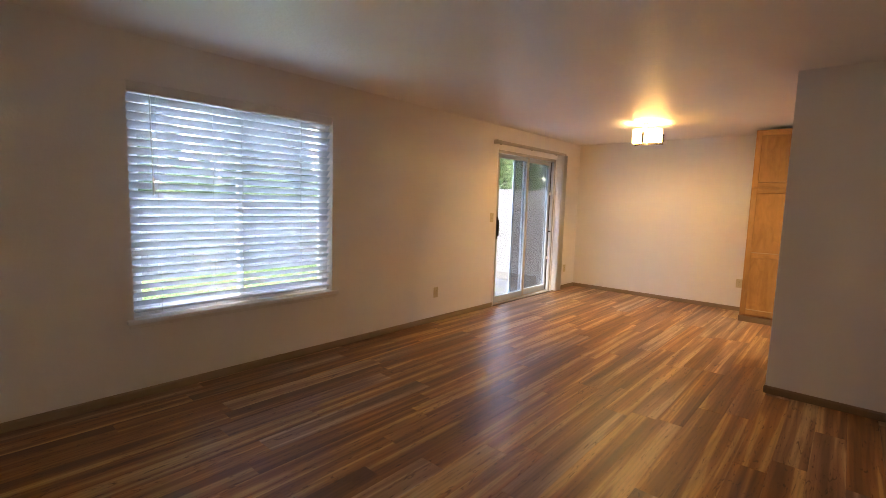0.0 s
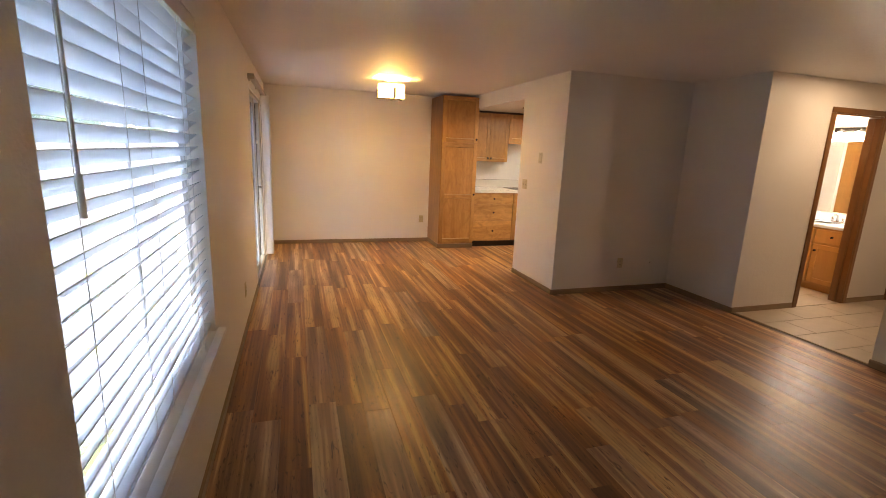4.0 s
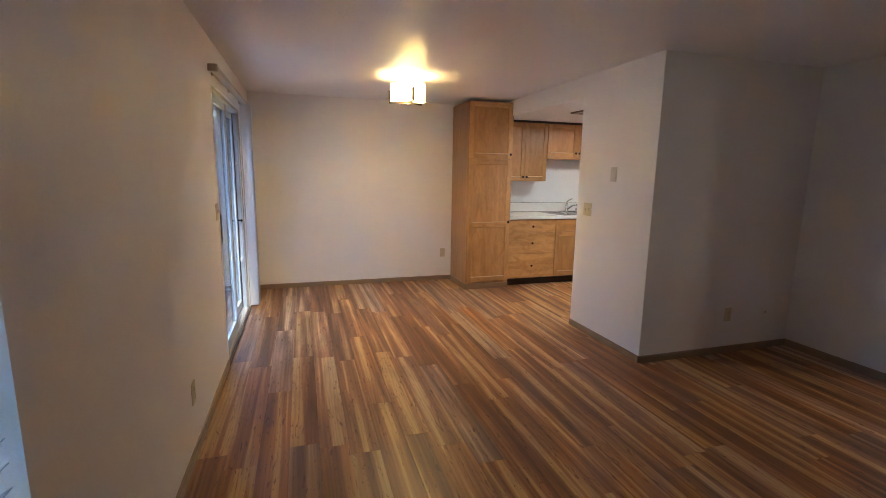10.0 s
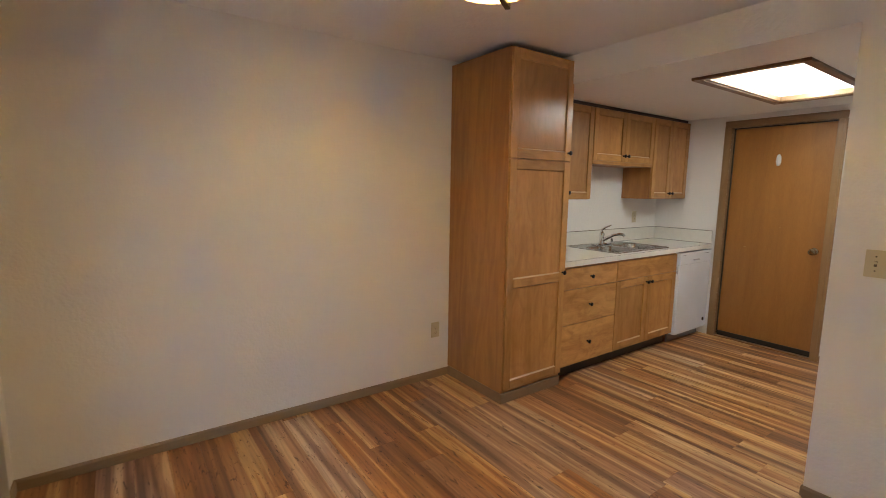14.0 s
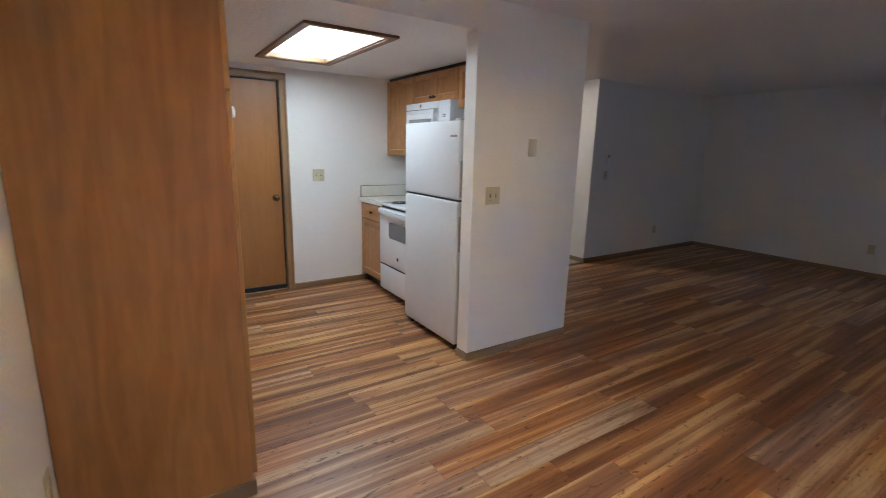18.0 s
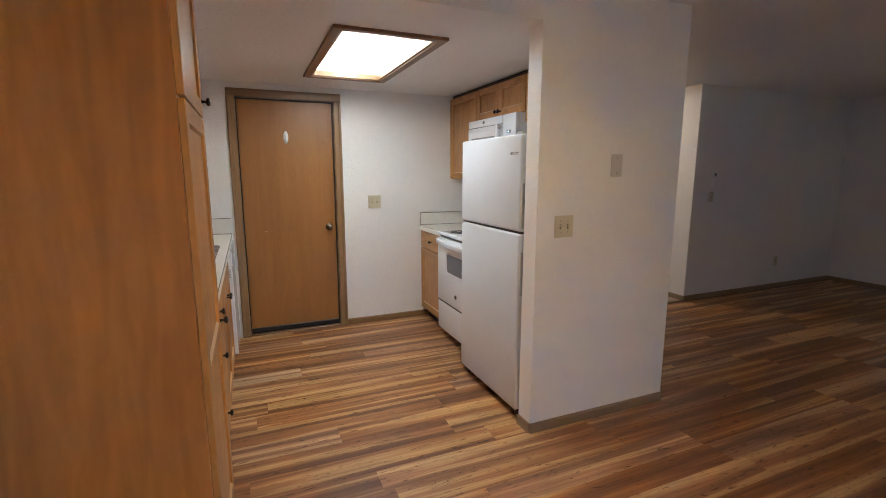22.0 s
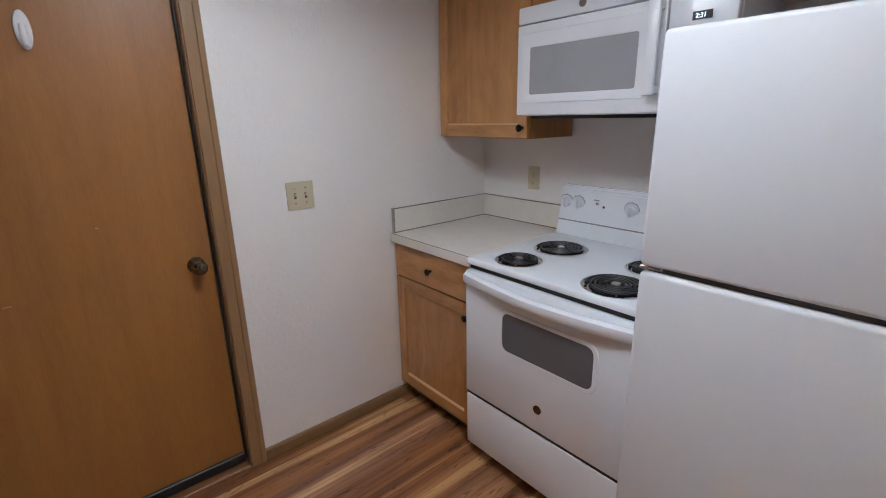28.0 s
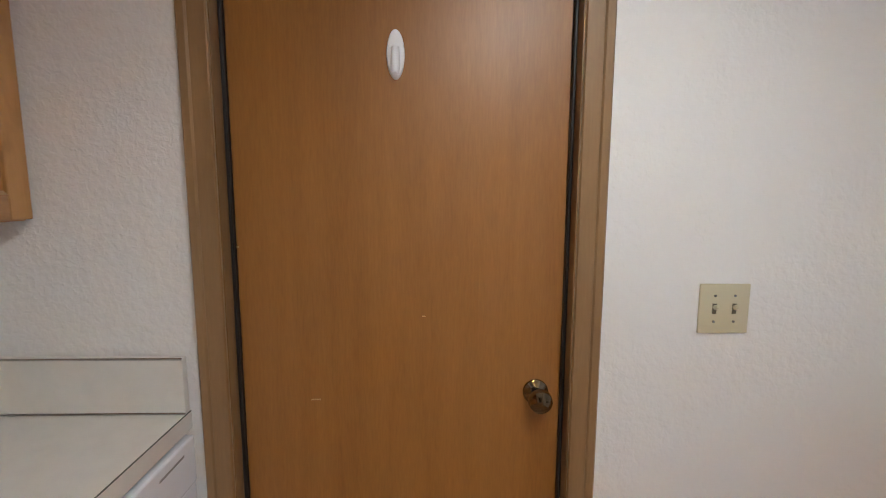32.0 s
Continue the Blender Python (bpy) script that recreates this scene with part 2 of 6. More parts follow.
    sat = ramp(n, [(0.0, (1.08,) * 3), (0.70, (1.0,) * 3), (0.86, (0.90,) * 3), (1.0, (0.76,) * 3)])
    l.new(dice(7.7), sat.inputs[0])
    l.new(sat.outputs[0], hv.inputs["Saturation"])
    l.new(scaled(oi.outputs["Random"], 0.86, 1.10), hv.inputs["Value"])
    l.new(c4, hv.inputs["Color"])
    l.new(hv.outputs[0], b.inputs["Base Color"])
    l.new(scaled(fine.outputs[0], 0.33, 0.47), b.inputs["Roughness"])
    b.inputs["Specular IOR Level"].default_value = 0.55
    bump(n, l, fine.outputs[0], b, 0.16, 0.0015)
    return m


def glass_material(name, tint=(1, 1, 1), rough=0.0):
    m, n, l, b = mat(name)
    b.inputs["Base Color"].default_value = (*tint, 1)
    b.inputs["Roughness"].default_value = rough
    b.inputs["Transmission Weight"].default_value = 1.0
    b.inputs["IOR"].default_value = 1.45
    return m


def emitter(name, color, strength):
    m, n, l, b = mat(name)
    b.inputs["Base Color"].default_value = (0.8, 0.8, 0.8, 1)
    b.inputs["Emission Color"].default_value = (*color, 1)
    b.inputs["Emission Strength"].default_value = strength
    return m


def translucent(name, color, share, rough=0.5):
    m, n, l, b = mat(name)
    b.inputs["Base Color"].default_value = (*color, 1)
    b.inputs["Roughness"].default_value = rough
    t = n.new("ShaderNodeBsdfTranslucent")
    t.inputs["Color"].default_value = (*color, 1)
    mx = n.new("ShaderNodeMixShader")
    mx.inputs[0].default_value = share
    l.new(b.outputs[0], mx.inputs[1])
    l.new(t.outputs[0], mx.inputs[2])
    l.new(mx.outputs[0], n["Material Output"].inputs["Surface"])
    return m


M_WALL = orange_peel("wall_paint", (0.82, 0.797, 0.765), 0.65, 0.44, 76.0)
M_CEIL = orange_peel("ceiling_paint", (0.835, 0.81, 0.785), 1.0, 0.40, 38.0)
M_TRIMWHITE = plain("white_trim_paint", (0.76, 0.74, 0.70), 0.4, var=0.04)
M_PLANK = plank_material()
M_SUBFLOOR = plain("plank_joint", (0.085, 0.048, 0.03), 0.7)
M_BASE = wood("brown_baseboard", (0.215, 0.148, 0.088), (0.335, 0.238, 0.145), "Y", 0.45, 1.2, coat=0.1)
M_PLINTH = wood("brown_plinth", (0.20, 0.118, 0.058), (0.31, 0.19, 0.098), "X", 0.45, 1.2, coat=0.1)
M_BASEX = wood("brown_baseboard_across", (0.215, 0.148, 0.088), (0.335, 0.238, 0.145), "X", 0.45, 1.2, coat=0.1)
M_MAPLE = wood("maple_upright", (0.335, 0.148, 0.042), (0.615, 0.320, 0.108), "Z", 0.27, 0.9, 1.1, coat=0.4, blotch=0.4, grain=0.2)
M_MAPLEX = wood("maple_level", (0.335, 0.148, 0.042), (0.615, 0.320, 0.108), "X", 0.27, 0.9, 1.1, coat=0.4, blotch=0.6, grain=0.2)
M_MAPLEP = wood("maple_panel", (0.345, 0.150, 0.042), (0.590, 0.300, 0.098), "Z", 0.27, 0.6, 1.0, coat=0.4, figure=0.06, blotch=0.38, grain=0.2)
# pale wood: painted highlight on door beads, also scratches and lampshade rims
M_PALE = wood("pale_wood_and_highlight", (0.55, 0.33, 0.15), (0.68, 0.45, 0.23), "X", 0.4, 1.0)
M_SIDE = wood("maple_veneer_side", (0.285, 0.110, 0.024), (0.485, 0.212, 0.052), "Z", 0.32, 0.6, 1.1, coat=0.3, figure=0.12, blotch=0.2, grain=0.2)
M_DOOR = wood("oak_door_veneer", (0.225, 0.090, 0.018), (0.365, 0.158, 0.035), "Z", 0.42, 1.5, 1.25, coat=0.12, grain=0.46)
M_CASING = wood("oak_casing", (0.20, 0.110, 0.043), (0.34, 0.198, 0.086), "Z", 0.45, 1.3, 1.2, grain=0.32)
M_CASINGX = wood("oak_casing_head", (0.205, 0.115, 0.046), (0.325, 0.188, 0.082), "Y", 0.45, 1.3)
M_DKCAS = wood("stained_door_casing", (0.16, 0.065, 0.02), (0.26, 0.115, 0.038), "Z", 0.4, 1.3)
M_OAKVAN = wood("honey_oak_vanity", (0.46, 0.21, 0.055), (0.60, 0.31, 0.095), "Z", 0.4, 1.0)
M_BRONZE = plain("dark_bronze", (0.020, 0.015, 0.012), 0.35, 0.8, 0.2)
M_BRASS = plain("aged_brass", (0.20, 0.165, 0.115), 0.12, 1.0, 0.15)
M_BLACK = plain("black_plastic", (0.012, 0.012, 0.013), 0.4, var=0.2)
M_COUNTER = plain("white_laminate", (0.72, 0.69, 0.63), 0.38, var=0.03, scale=20)
M_SEAM = plain("laminate_edge_seam", (0.11, 0.10, 0.09), 0.5)
M_APPL = plain("white_enamel", (0.80, 0.83, 0.875), 0.22, var=0.02, coat=0.3)
M_FRIDGE = plain("white_textured_steel", (0.67, 0.69, 0.725), 0.36, var=0.02, bmp=0.25, bscale=420)
M_APPLGREY = plain("grey_enamel_glass", (0.30, 0.30, 0.31), 0.12, var=0.05, coat=0.5)
M_OVENGLASS = plain("dark_oven_glass", (0.12, 0.12, 0.13), 0.10, var=0.05, coat=0.5)
M_STEEL = plain("brushed_steel", (0.42, 0.41, 0.40), 0.27, 1.0, 0.04, 3, rv=0.015)
M_SPLASHTRIM = plain("aluminium_splash_trim", (0.46, 0.45, 0.44), 0.22, 1.0, 0.05, rv=0.02)
# near-black: shade of toe recesses and cabinet-top gaps put into the colour
M_RECESS_DARK = plain("dark_recess_shade", (0.045, 0.028, 0.018), 0.7, var=0.2)
M_CHROME = plain("chrome", (0.75, 0.75, 0.76), 0.06, 1.0, 0.02, rv=0.01)
M_ALMOND = plain("almond_plastic", (0.56, 0.50, 0.34), 0.35, var=0.05)
M_BLANK = plain("aged_cover_plate", (0.56, 0.53, 0.455), 0.4, var=0.04)
M_ALMONDDK = plain("almond_slot", (0.10, 0.085, 0.05), 0.5)
M_TRACK = plain("worn_bronze_track", (0.13, 0.11, 0.09), 0.4, 0.6, 0.2)
M_VINYL = plain("white_vinyl", (0.83, 0.84, 0.85), 0.35, var=0.04)
M_PDOOR = plain("white_door_frame_vinyl", (0.44, 0.505, 0.57), 0.35, var=0.05)
M_ALU = plain("brushed_aluminium", (0.50, 0.46, 0.40), 0.35, 0.7, 0.06)
M_SLAT = translucent("blind_slat", (0.70, 0.74, 0.78), 0.29, 0.35)
M_VANE = translucent("vertical_blind_vane", (0.70, 0.695, 0.69), 0.10, 0.5)
M_CORD = plain("blind_cord", (0.6, 0.6, 0.6), 0.7)
M_GLASS = glass_material("window_glass", (0.73, 0.765, 0.80))
M_DOORGLASS = glass_material("tinted_door_glass", (0.43, 0.475, 0.505))
M_MIRROR, *_, _b = mat("mirror_silver")
_b.inputs["Base Color"].default_value, _b.inputs["Metallic"].default_value, _b.inputs["Roughness"].default_value = (0.86, 0.88, 0.87, 1), 1.0, 0.01
M_SHADE = translucent("lamp_shade_fabric", (0.84, 0.77, 0.62), 0.36, 0.8)
M_ACWHITE = plain("bright_white_plastic", (0.93, 0.935, 0.94), 0.3, var=0.02)
M_BULB = emitter("lamp_bulb", (1.0, 0.72, 0.42), 1.4)
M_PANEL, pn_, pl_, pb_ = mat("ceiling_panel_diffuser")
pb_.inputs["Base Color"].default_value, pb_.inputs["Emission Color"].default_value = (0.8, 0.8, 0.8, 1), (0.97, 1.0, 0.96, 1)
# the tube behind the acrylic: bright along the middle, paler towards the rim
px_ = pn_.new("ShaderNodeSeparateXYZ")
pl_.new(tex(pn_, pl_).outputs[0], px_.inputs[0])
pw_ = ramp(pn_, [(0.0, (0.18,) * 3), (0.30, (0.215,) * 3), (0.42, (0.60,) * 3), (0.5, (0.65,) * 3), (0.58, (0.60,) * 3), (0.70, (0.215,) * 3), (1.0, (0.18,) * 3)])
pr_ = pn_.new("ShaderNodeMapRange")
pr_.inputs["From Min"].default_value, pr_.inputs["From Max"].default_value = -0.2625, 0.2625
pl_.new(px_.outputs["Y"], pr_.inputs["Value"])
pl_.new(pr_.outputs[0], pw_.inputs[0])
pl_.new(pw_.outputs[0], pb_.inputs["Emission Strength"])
M_CAN = emitter("downlight_lens", (1.0, 0.80, 0.60), 3.7)
M_VANITYBULB = emitter("vanity_globe", (0.98, 0.97, 0.92), 2.9)
M_TILE = plain("beige_floor_tile", (0.53, 0.445, 0.35), 0.32, var=0.07, scale=7)
M_GROUT = plain("grey_grout", (0.33, 0.28, 0.225), 0.85)
M_WHITEDOOR = plain("white_door_paint", (0.70, 0.64, 0.57), 0.45, var=0.03)
M_DISPLAY = emitter("clock_digits", (0.65, 0.9, 1.0), 0.10)

# ---- building helpers ----
ORIGIN = {}


def box(x0, x1, y0, y1, z0, z1, bev=0.0, seg=1, bm=None):
    """A box between two corners, with rounded edges where bev is given; added to bm if given."""
    b = bmesh.new()
    bmesh.ops.create_cube(b, size=1)
    sx, sy, sz = abs(x1 - x0), abs(y1 - y0), abs(z1 - z0)
    for v in b.verts:
        v.co = Vector((min(x0, x1) + (v.co.x + 0.5) * sx, min(y0, y1) + (v.co.y + 0.5) * sy, min(z0, z1) + (v.co.z + 0.5) * sz))
    if bev:
        bmesh.ops.bevel(b, geom=b.edges[:], offset=min(bev, 0.45 * min(sx, sy, sz)), segments=seg, affect="EDGES", profile=0.5)
    return b if bm is None else join(bm, b)


def join(bm, *others):
    for o in others:
        me = bpy.data.meshes.new("tmp")
        o.to_mesh(me)
        o.free()
        bm.from_mesh(me)
        bpy.data.meshes.remove(me)
    return bm


def holed_slab(outer, inner, z0, z1):
    """One flat slab with an opening through it."""
    bm = bmesh.new()
    edges = []
    for loop in (outer, inner):
        vs = [bm.verts.new((x, y, z0)) for x, y in loop]
        edges += [bm.edges.new((vs[k], vs[(k + 1) % len(vs)])) for k in range(len(vs))]
    bmesh.ops.triangle_fill(bm, edges=edges, use_beauty=True, use_dissolve=False)
    ext = bmesh.ops.extrude_face_region(bm, geom=bm.faces[:])
    bmesh.ops.translate(bm, verts=[v for v in ext["geom"] if isinstance(v, bmesh.types.BMVert)], vec=(0, 0, z1 - z0))
    bmesh.ops.recalc_face_normals(bm, faces=bm.faces[:])
    return bm


def moved(bm, m):
    bm.transform(m)
    return bm


def cyl(at, r, h, axis="Z", r2=None, n=24, bev=0.0):
    """A disc-ended turned solid, centred at a point."""
    b = bmesh.new()
    bmesh.ops.create_cone(b, cap_ends=True, segments=n, radius1=r, radius2=r if r2 is None else r2, depth=h)
    if bev:
        bmesh.ops.bevel(b, geom=[e for e in b.edges if abs(e.verts[0].co.z - e.verts[1].co.z) < 1e-6], offset=bev, segments=2, affect="EDGES")
    rot = {"Z": Matrix(), "X": Matrix.Rotation(radians(90), 4, "Y"), "Y": Matrix.Rotation(radians(-90), 4, "X")}[axis]
    return moved(b, Matrix.Translation(at) @ rot)


def lathe(profile, n=24):
    """A solid turned about z from (radius, height) pairs."""
    b = bmesh.new()
    rings = []
    for r, z in profile:
        rings.append([b.verts.new((r * math.cos(2 * math.pi * k / n), r * math.sin(2 * math.pi * k / n), z)) for k in range(n)])
    for a, c in zip(rings, rings[1:]):
        for k in range(n):
            b.faces.new((a[k], a[(k + 1) % n], c[(k + 1) % n], c[k]))
    for ring, flip in ((rings[0], True), (rings[-1], False)):
        if profile[0 if flip else -1][0] > 1e-5:
            b.faces.new(ring[::-1] if flip else ring)
    bmesh.ops.remove_doubles(b, verts=b.verts[:], dist=1e-6)
    return b


def tube(points, r, n=10):
    """A bent round rod through points."""
    b = bmesh.new()
    pts = [Vector(p) for p in points]
    rings = []
    for i, p in enumerate(pts):
        d = (pts[min(i + 1, len(pts) - 1)] - pts[max(i - 1, 0)]).normalized()
        q = d.to_track_quat("Z", "Y").to_matrix()
        rr = r[i] if isinstance(r, (list, tuple)) else r
        rings.append([b.verts.new(p + q @ Vector((rr * math.cos(2 * math.pi * k / n), rr * math.sin(2 * math.pi * k / n), 0))) for k in range(n)])
    for a, c in zip(rings, rings[1:]):
        for k in range(n):
            b.faces.new((a[k], a[(k + 1) % n], c[(k + 1) % n], c[k]))
    b.faces.new(rings[0][::-1])
    b.faces.new(rings[-1])
    return b


def prism(poly, x0, x1, axis="X"):
    """A polygon in the plane across an axis, drawn out along that axis."""
    b = bmesh.new()
    mk = {"X": lambda a, p, q: (a, p, q), "Y": lambda a, p, q: (p, a, q), "Z": lambda a, p, q: (p, q, a)}[axis]
    lo = [b.verts.new(mk(x0, p, q)) for p, q in poly]
    hi = [b.verts.new(mk(x1, p, q)) for p, q in poly]
    k = len(poly)
    b.faces.new(lo)
    b.faces.new(hi[::-1])
    for i in range(k):
        b.faces.new((lo[i], hi[i], hi[(i + 1) % k], lo[(i + 1) % k]))
    bmesh.ops.recalc_face_normals(b, faces=b.faces[:])
    return b


def mesh_of(name, bm, material, smooth=False):
    me = bpy.data.meshes.new(name)
    bmesh.ops.recalc_face_normals(bm, faces=bm.faces[:])
    bm.to_mesh(me)
    bm.free()
    me.materials.append(material)
    if smooth:
        me.polygons.foreach_set("use_smooth", [True] * len(me.polygons))
        me.set_sharp_from_angle(angle=radians(38))
    return me


def thing(name, at, label="", category="", group="", kind=""):
    """An empty at a thing's base, under which its parts go."""
    ob = new(name)
    ob.empty_display_size = 0.1
    ob.location = at
    ORIGIN[ob] = Vector(at)
    return tagged(ob, label, category, group, kind)


def part(name, bm, material, parent, label="", smooth=False):
    """One mesh under a thing or under a part; bm is in world metres."""
    o = ORIGIN[parent]
    bm.transform(Matrix.Translation(-o))
    ob = new(name, mesh_of(name, bm, material, smooth))
    ob.parent = parent
    ORIGIN[ob] = o
    return tagged(ob, label)


def solo(name, bm, material, label="", category="", group="", kind="", smooth=False):
    """A thing that is one mesh, with its origin at the middle of its base."""
    cs = [v.co for v in bm.verts]
    c = Vector(((min(v.x for v in cs) + max(v.x for v in cs)) / 2, (min(v.y for v in cs) + max(v.y for v in cs)) / 2, min(v.z for v in cs)))
    bm.transform(Matrix.Translation(-c))
    ob = new(name, mesh_of(name, bm, material, smooth))
    ob.location = c
    ORIGIN[ob] = c
    return tagged(ob, label, category, group, kind)


def piece(name, me, at, parent):
    """A repeated piece on shared mesh data, placed in world metres."""
    ob = new(name, me)
    ob.parent = parent
    ob.location = Vector(at) - ORIGIN[parent]
    return ob


# ---- the plan: walls, floors, ceilings ----
XW, YS, XE, XC, YA = -2.89, -0.045, 1.70, 1.68, 4.70      # window wall, rear wall, living wall, chase wall, alcove wall
YH0, YH1, XH = 2.615, 3.815, 4.00                          # hall between, and its far end
XS, YSTUB, XK, YK, YN = 0.14, 5.665, 2.352, 4.855, 7.765    # stub wall's face and end, kitchen door wall, range wall, sink wall
ZC, ZK = 2.318, 2.130                                    # ceilings
WY0, WY1, WZ0, WZ1 = 1.475, 2.985, 0.522, 2.035              # window opening
DY0, DY1, DZ1 = 5.465, 6.985, 2.02                         # patio door opening
KY0, KY1, KZ1 = 6.281, 7.061, 2.02                       # kitchen door opening
BX0, BX1, BZ1 = 2.58, 3.29, 2.005                         # bathroom door opening
HX0, HX1 = 2.02, 2.74                                    # hall closet door opening


def wall(name, boxes, label):
    b = bmesh.new()
    for q in boxes:
        box(*q, bm=b)
    return solo(name, b, M_WALL, label, "wall", kind="structure")


OUT = XW - 0.15
wall("wall_west", [(OUT, XW, YS - 0.12, WY0, 0, ZC), (OUT, XW, WY0, WY1, 0, WZ0), (OUT, XW, WY0, WY1, WZ1, ZC), (OUT, XW, WY1, DY0, 0, ZC),
                   (OUT, XW, DY0, DY1, DZ1, ZC), (OUT, XW, DY1, YN + 0.14, 0, ZC)], "off-white orange-peel painted wall with a window and patio door")
wall("wall_south", [(XW, XE + 0.12, YS - 0.12, YS, 0, ZC)], "off-white orange-peel painted wall under a wall air conditioner")
wall("wall_east", [(XE, XE + 0.12, YS, YH0, 0, ZC)], "off-white painted living room wall with a thermostat")
wall("wall_hall_south", [(XE + 0.12, HX0, YH0 - 0.12, YH0, 0, ZC), (HX0, HX1, YH0 - 0.12, YH0, 2.03, ZC), (HX1, XH + 0.12, YH0 - 0.12, YH0, 0, ZC)],
     "off-white painted hall wall with a wooden door")
wall("wall_hall_end", [(XH, XH + 0.12, YH0, 2.84, 0, ZC), (XH, XH + 0.12, 2.84, 3.755, 2.035, ZC), (XH, XH + 0.12, 3.755, 5.62, 0, ZC)], "off-white painted wall at the hall's end")
wall("wall_hall_north", [(XC, BX0, YH1, YH1 + 0.12, 0, ZC), (BX0, BX1, YH1, YH1 + 0.12, BZ1, ZC), (BX1, XH, YH1, YH1 + 0.12, 0, ZC)],
     "off-white painted hall wall with the bathroom doorway")
wall("wall_chase", [(XC, XC + 0.12, YH1 + 0.12, YA, 0, ZC)], "off-white painted short return wall")
wall("wall_alcove", [(XS, XK + 0.145, YA, YK, 0, ZC)], "off-white painted wall between living room and kitchen")
wall("wall_stub", [(XS, XS + 0.115, YK, YSTUB, 0, ZC)], "off-white painted stub wall beside the refrigerator")
wall("wall_kitchen_end", [(XK, XK + 0.145, YK, KY0, 0, ZC), (XK, XK + 0.145, KY0, KY1, KZ1, ZC), (XK, XK + 0.145, KY1, YN, 0, ZC)], "off-white painted kitchen end wall")
wall("wall_north", [(XW, XK + 0.145, YN, YN + 0.14, 0, ZC)], "off-white painted wall behind dining area and sink")
wall("wall_bath_west", [(XK + 0.02, XK + 0.145, YH1 + 0.12, YA, 0, ZC)], "white painted bathroom wall")
wall("wall_bath_north", [(XK + 0.145, XH, 5.5, 5.62, 0, ZC)], "white painted bathroom wall")
wall("wall_beyond_kitchen_door", [(XK + 0.9, XK + 1.0, 5.62, YN + 0.14, 0, ZC), (XK + 0.145, XK + 1.0, YN + 0.14, YN + 0.2, 0, ZC)], "plain wall closing the space behind the kitchen door")

b = box(OUT, XH + 0.12, YS - 0.12, YN + 0.2, ZC, ZC + 0.12)
solo("ceiling", b, M_CEIL, "off-white textured ceiling", "ceiling", kind="structure")
# dropped kitchen ceiling with a recess for the light panel
LX0, LX1, LY0, LY1 = 0.62, 1.825, 6.005, 6.530
b = holed_slab(((XS, YSTUB), (XS + 0.115, YSTUB), (XS + 0.115, YK), (XK, YK), (XK, YN), (XS, YN)), ((LX0, LY0), (LX1, LY0), (LX1, LY1), (LX0, LY1)), ZK, ZC)
solo("ceiling_kitchen", b, M_CEIL, "off-white lowered kitchen ceiling with a plain fascia", "ceiling", kind="structure")


def baseboard(x0, x1, y0, y1, mat_=None):
    along_x = abs(x1 - x0) > abs(y1 - y0)
    if along_x:
        d = 1 if y1 > y0 else -1
        poly = [(y0, 0.002), (y0 + d * 0.011, 0.002), (y0 + d * 0.011, 0.048), (y0 + d * 0.007, 0.058), (y0, 0.06)]
        bm = prism(poly, x0, x1, "X")
    else:
        d = 1 if x1 > x0 else -1
        poly = [(x0, 0.002), (x0 + d * 0.011, 0.002), (x0 + d * 0.011, 0.048), (x0 + d * 0.007, 0.058), (x0, 0.06)]
        bm = prism(poly, y0, y1, "Y")
    solo("baseboard", bm, mat_ or (M_BASEX if along_x else M_BASE), "taupe-brown wooden baseboard along the wall", "baseboard", kind="structure")


baseboard(XW, XW + 0.01, YS, DY0 - 0.03)
baseboard(XW, XW + 0.01, DY1 + 0.03, YN)
baseboard(XW, XE, YS, YS + 0.01)
baseboard(XE, XE - 0.01, YS, YH0)
baseboard(XE, HX0 - 0.06, YH0, YH0 + 0.01)
baseboard(HX1 + 0.06, XH, YH0, YH0 + 0.01)
baseboard(XC, BX0 - 0.06, YH1, YH1 - 0.01)
baseboard(BX1 + 0.06, XH, YH1, YH1 - 0.01)
baseboard(XC, XC - 0.01, YH1, YA)
baseboard(XS, XC, YA, YA - 0.01)
baseboard(XS, XS - 0.01, YA, YSTUB)
baseboard(XS, XS + 0.115, YSTUB, YSTUB + 0.01)
baseboard(XW, -0.408, YN, YN - 0.01)
baseboard(XK, XK - 0.01, 5.41, KY0 - 0.065, M_CASINGX)

# ---- window in the west wall ----
win = thing("window_1", (XW - 0.1, (WY0 + WY1) / 2, WZ0), "white vinyl sliding window behind open horizontal blinds", "window", kind="structure")
FX0, FX1 = OUT + 0.01, OUT + 0.07
b = bmesh.new()
for q in ((WY0, WY1, WZ0, WZ0 + 0.045), (WY0, WY1, WZ1 - 0.045, WZ1), (WY0, WY0 + 0.045, WZ0 + 0.045, WZ1 - 0.045), (WY1 - 0.045, WY1, WZ0 + 0.045, WZ1 - 0.045)):
    box(FX0, FX1, *q, 0.004, bm=b)
part("window_frame", b, M_VINYL, win)
ym = 2.22
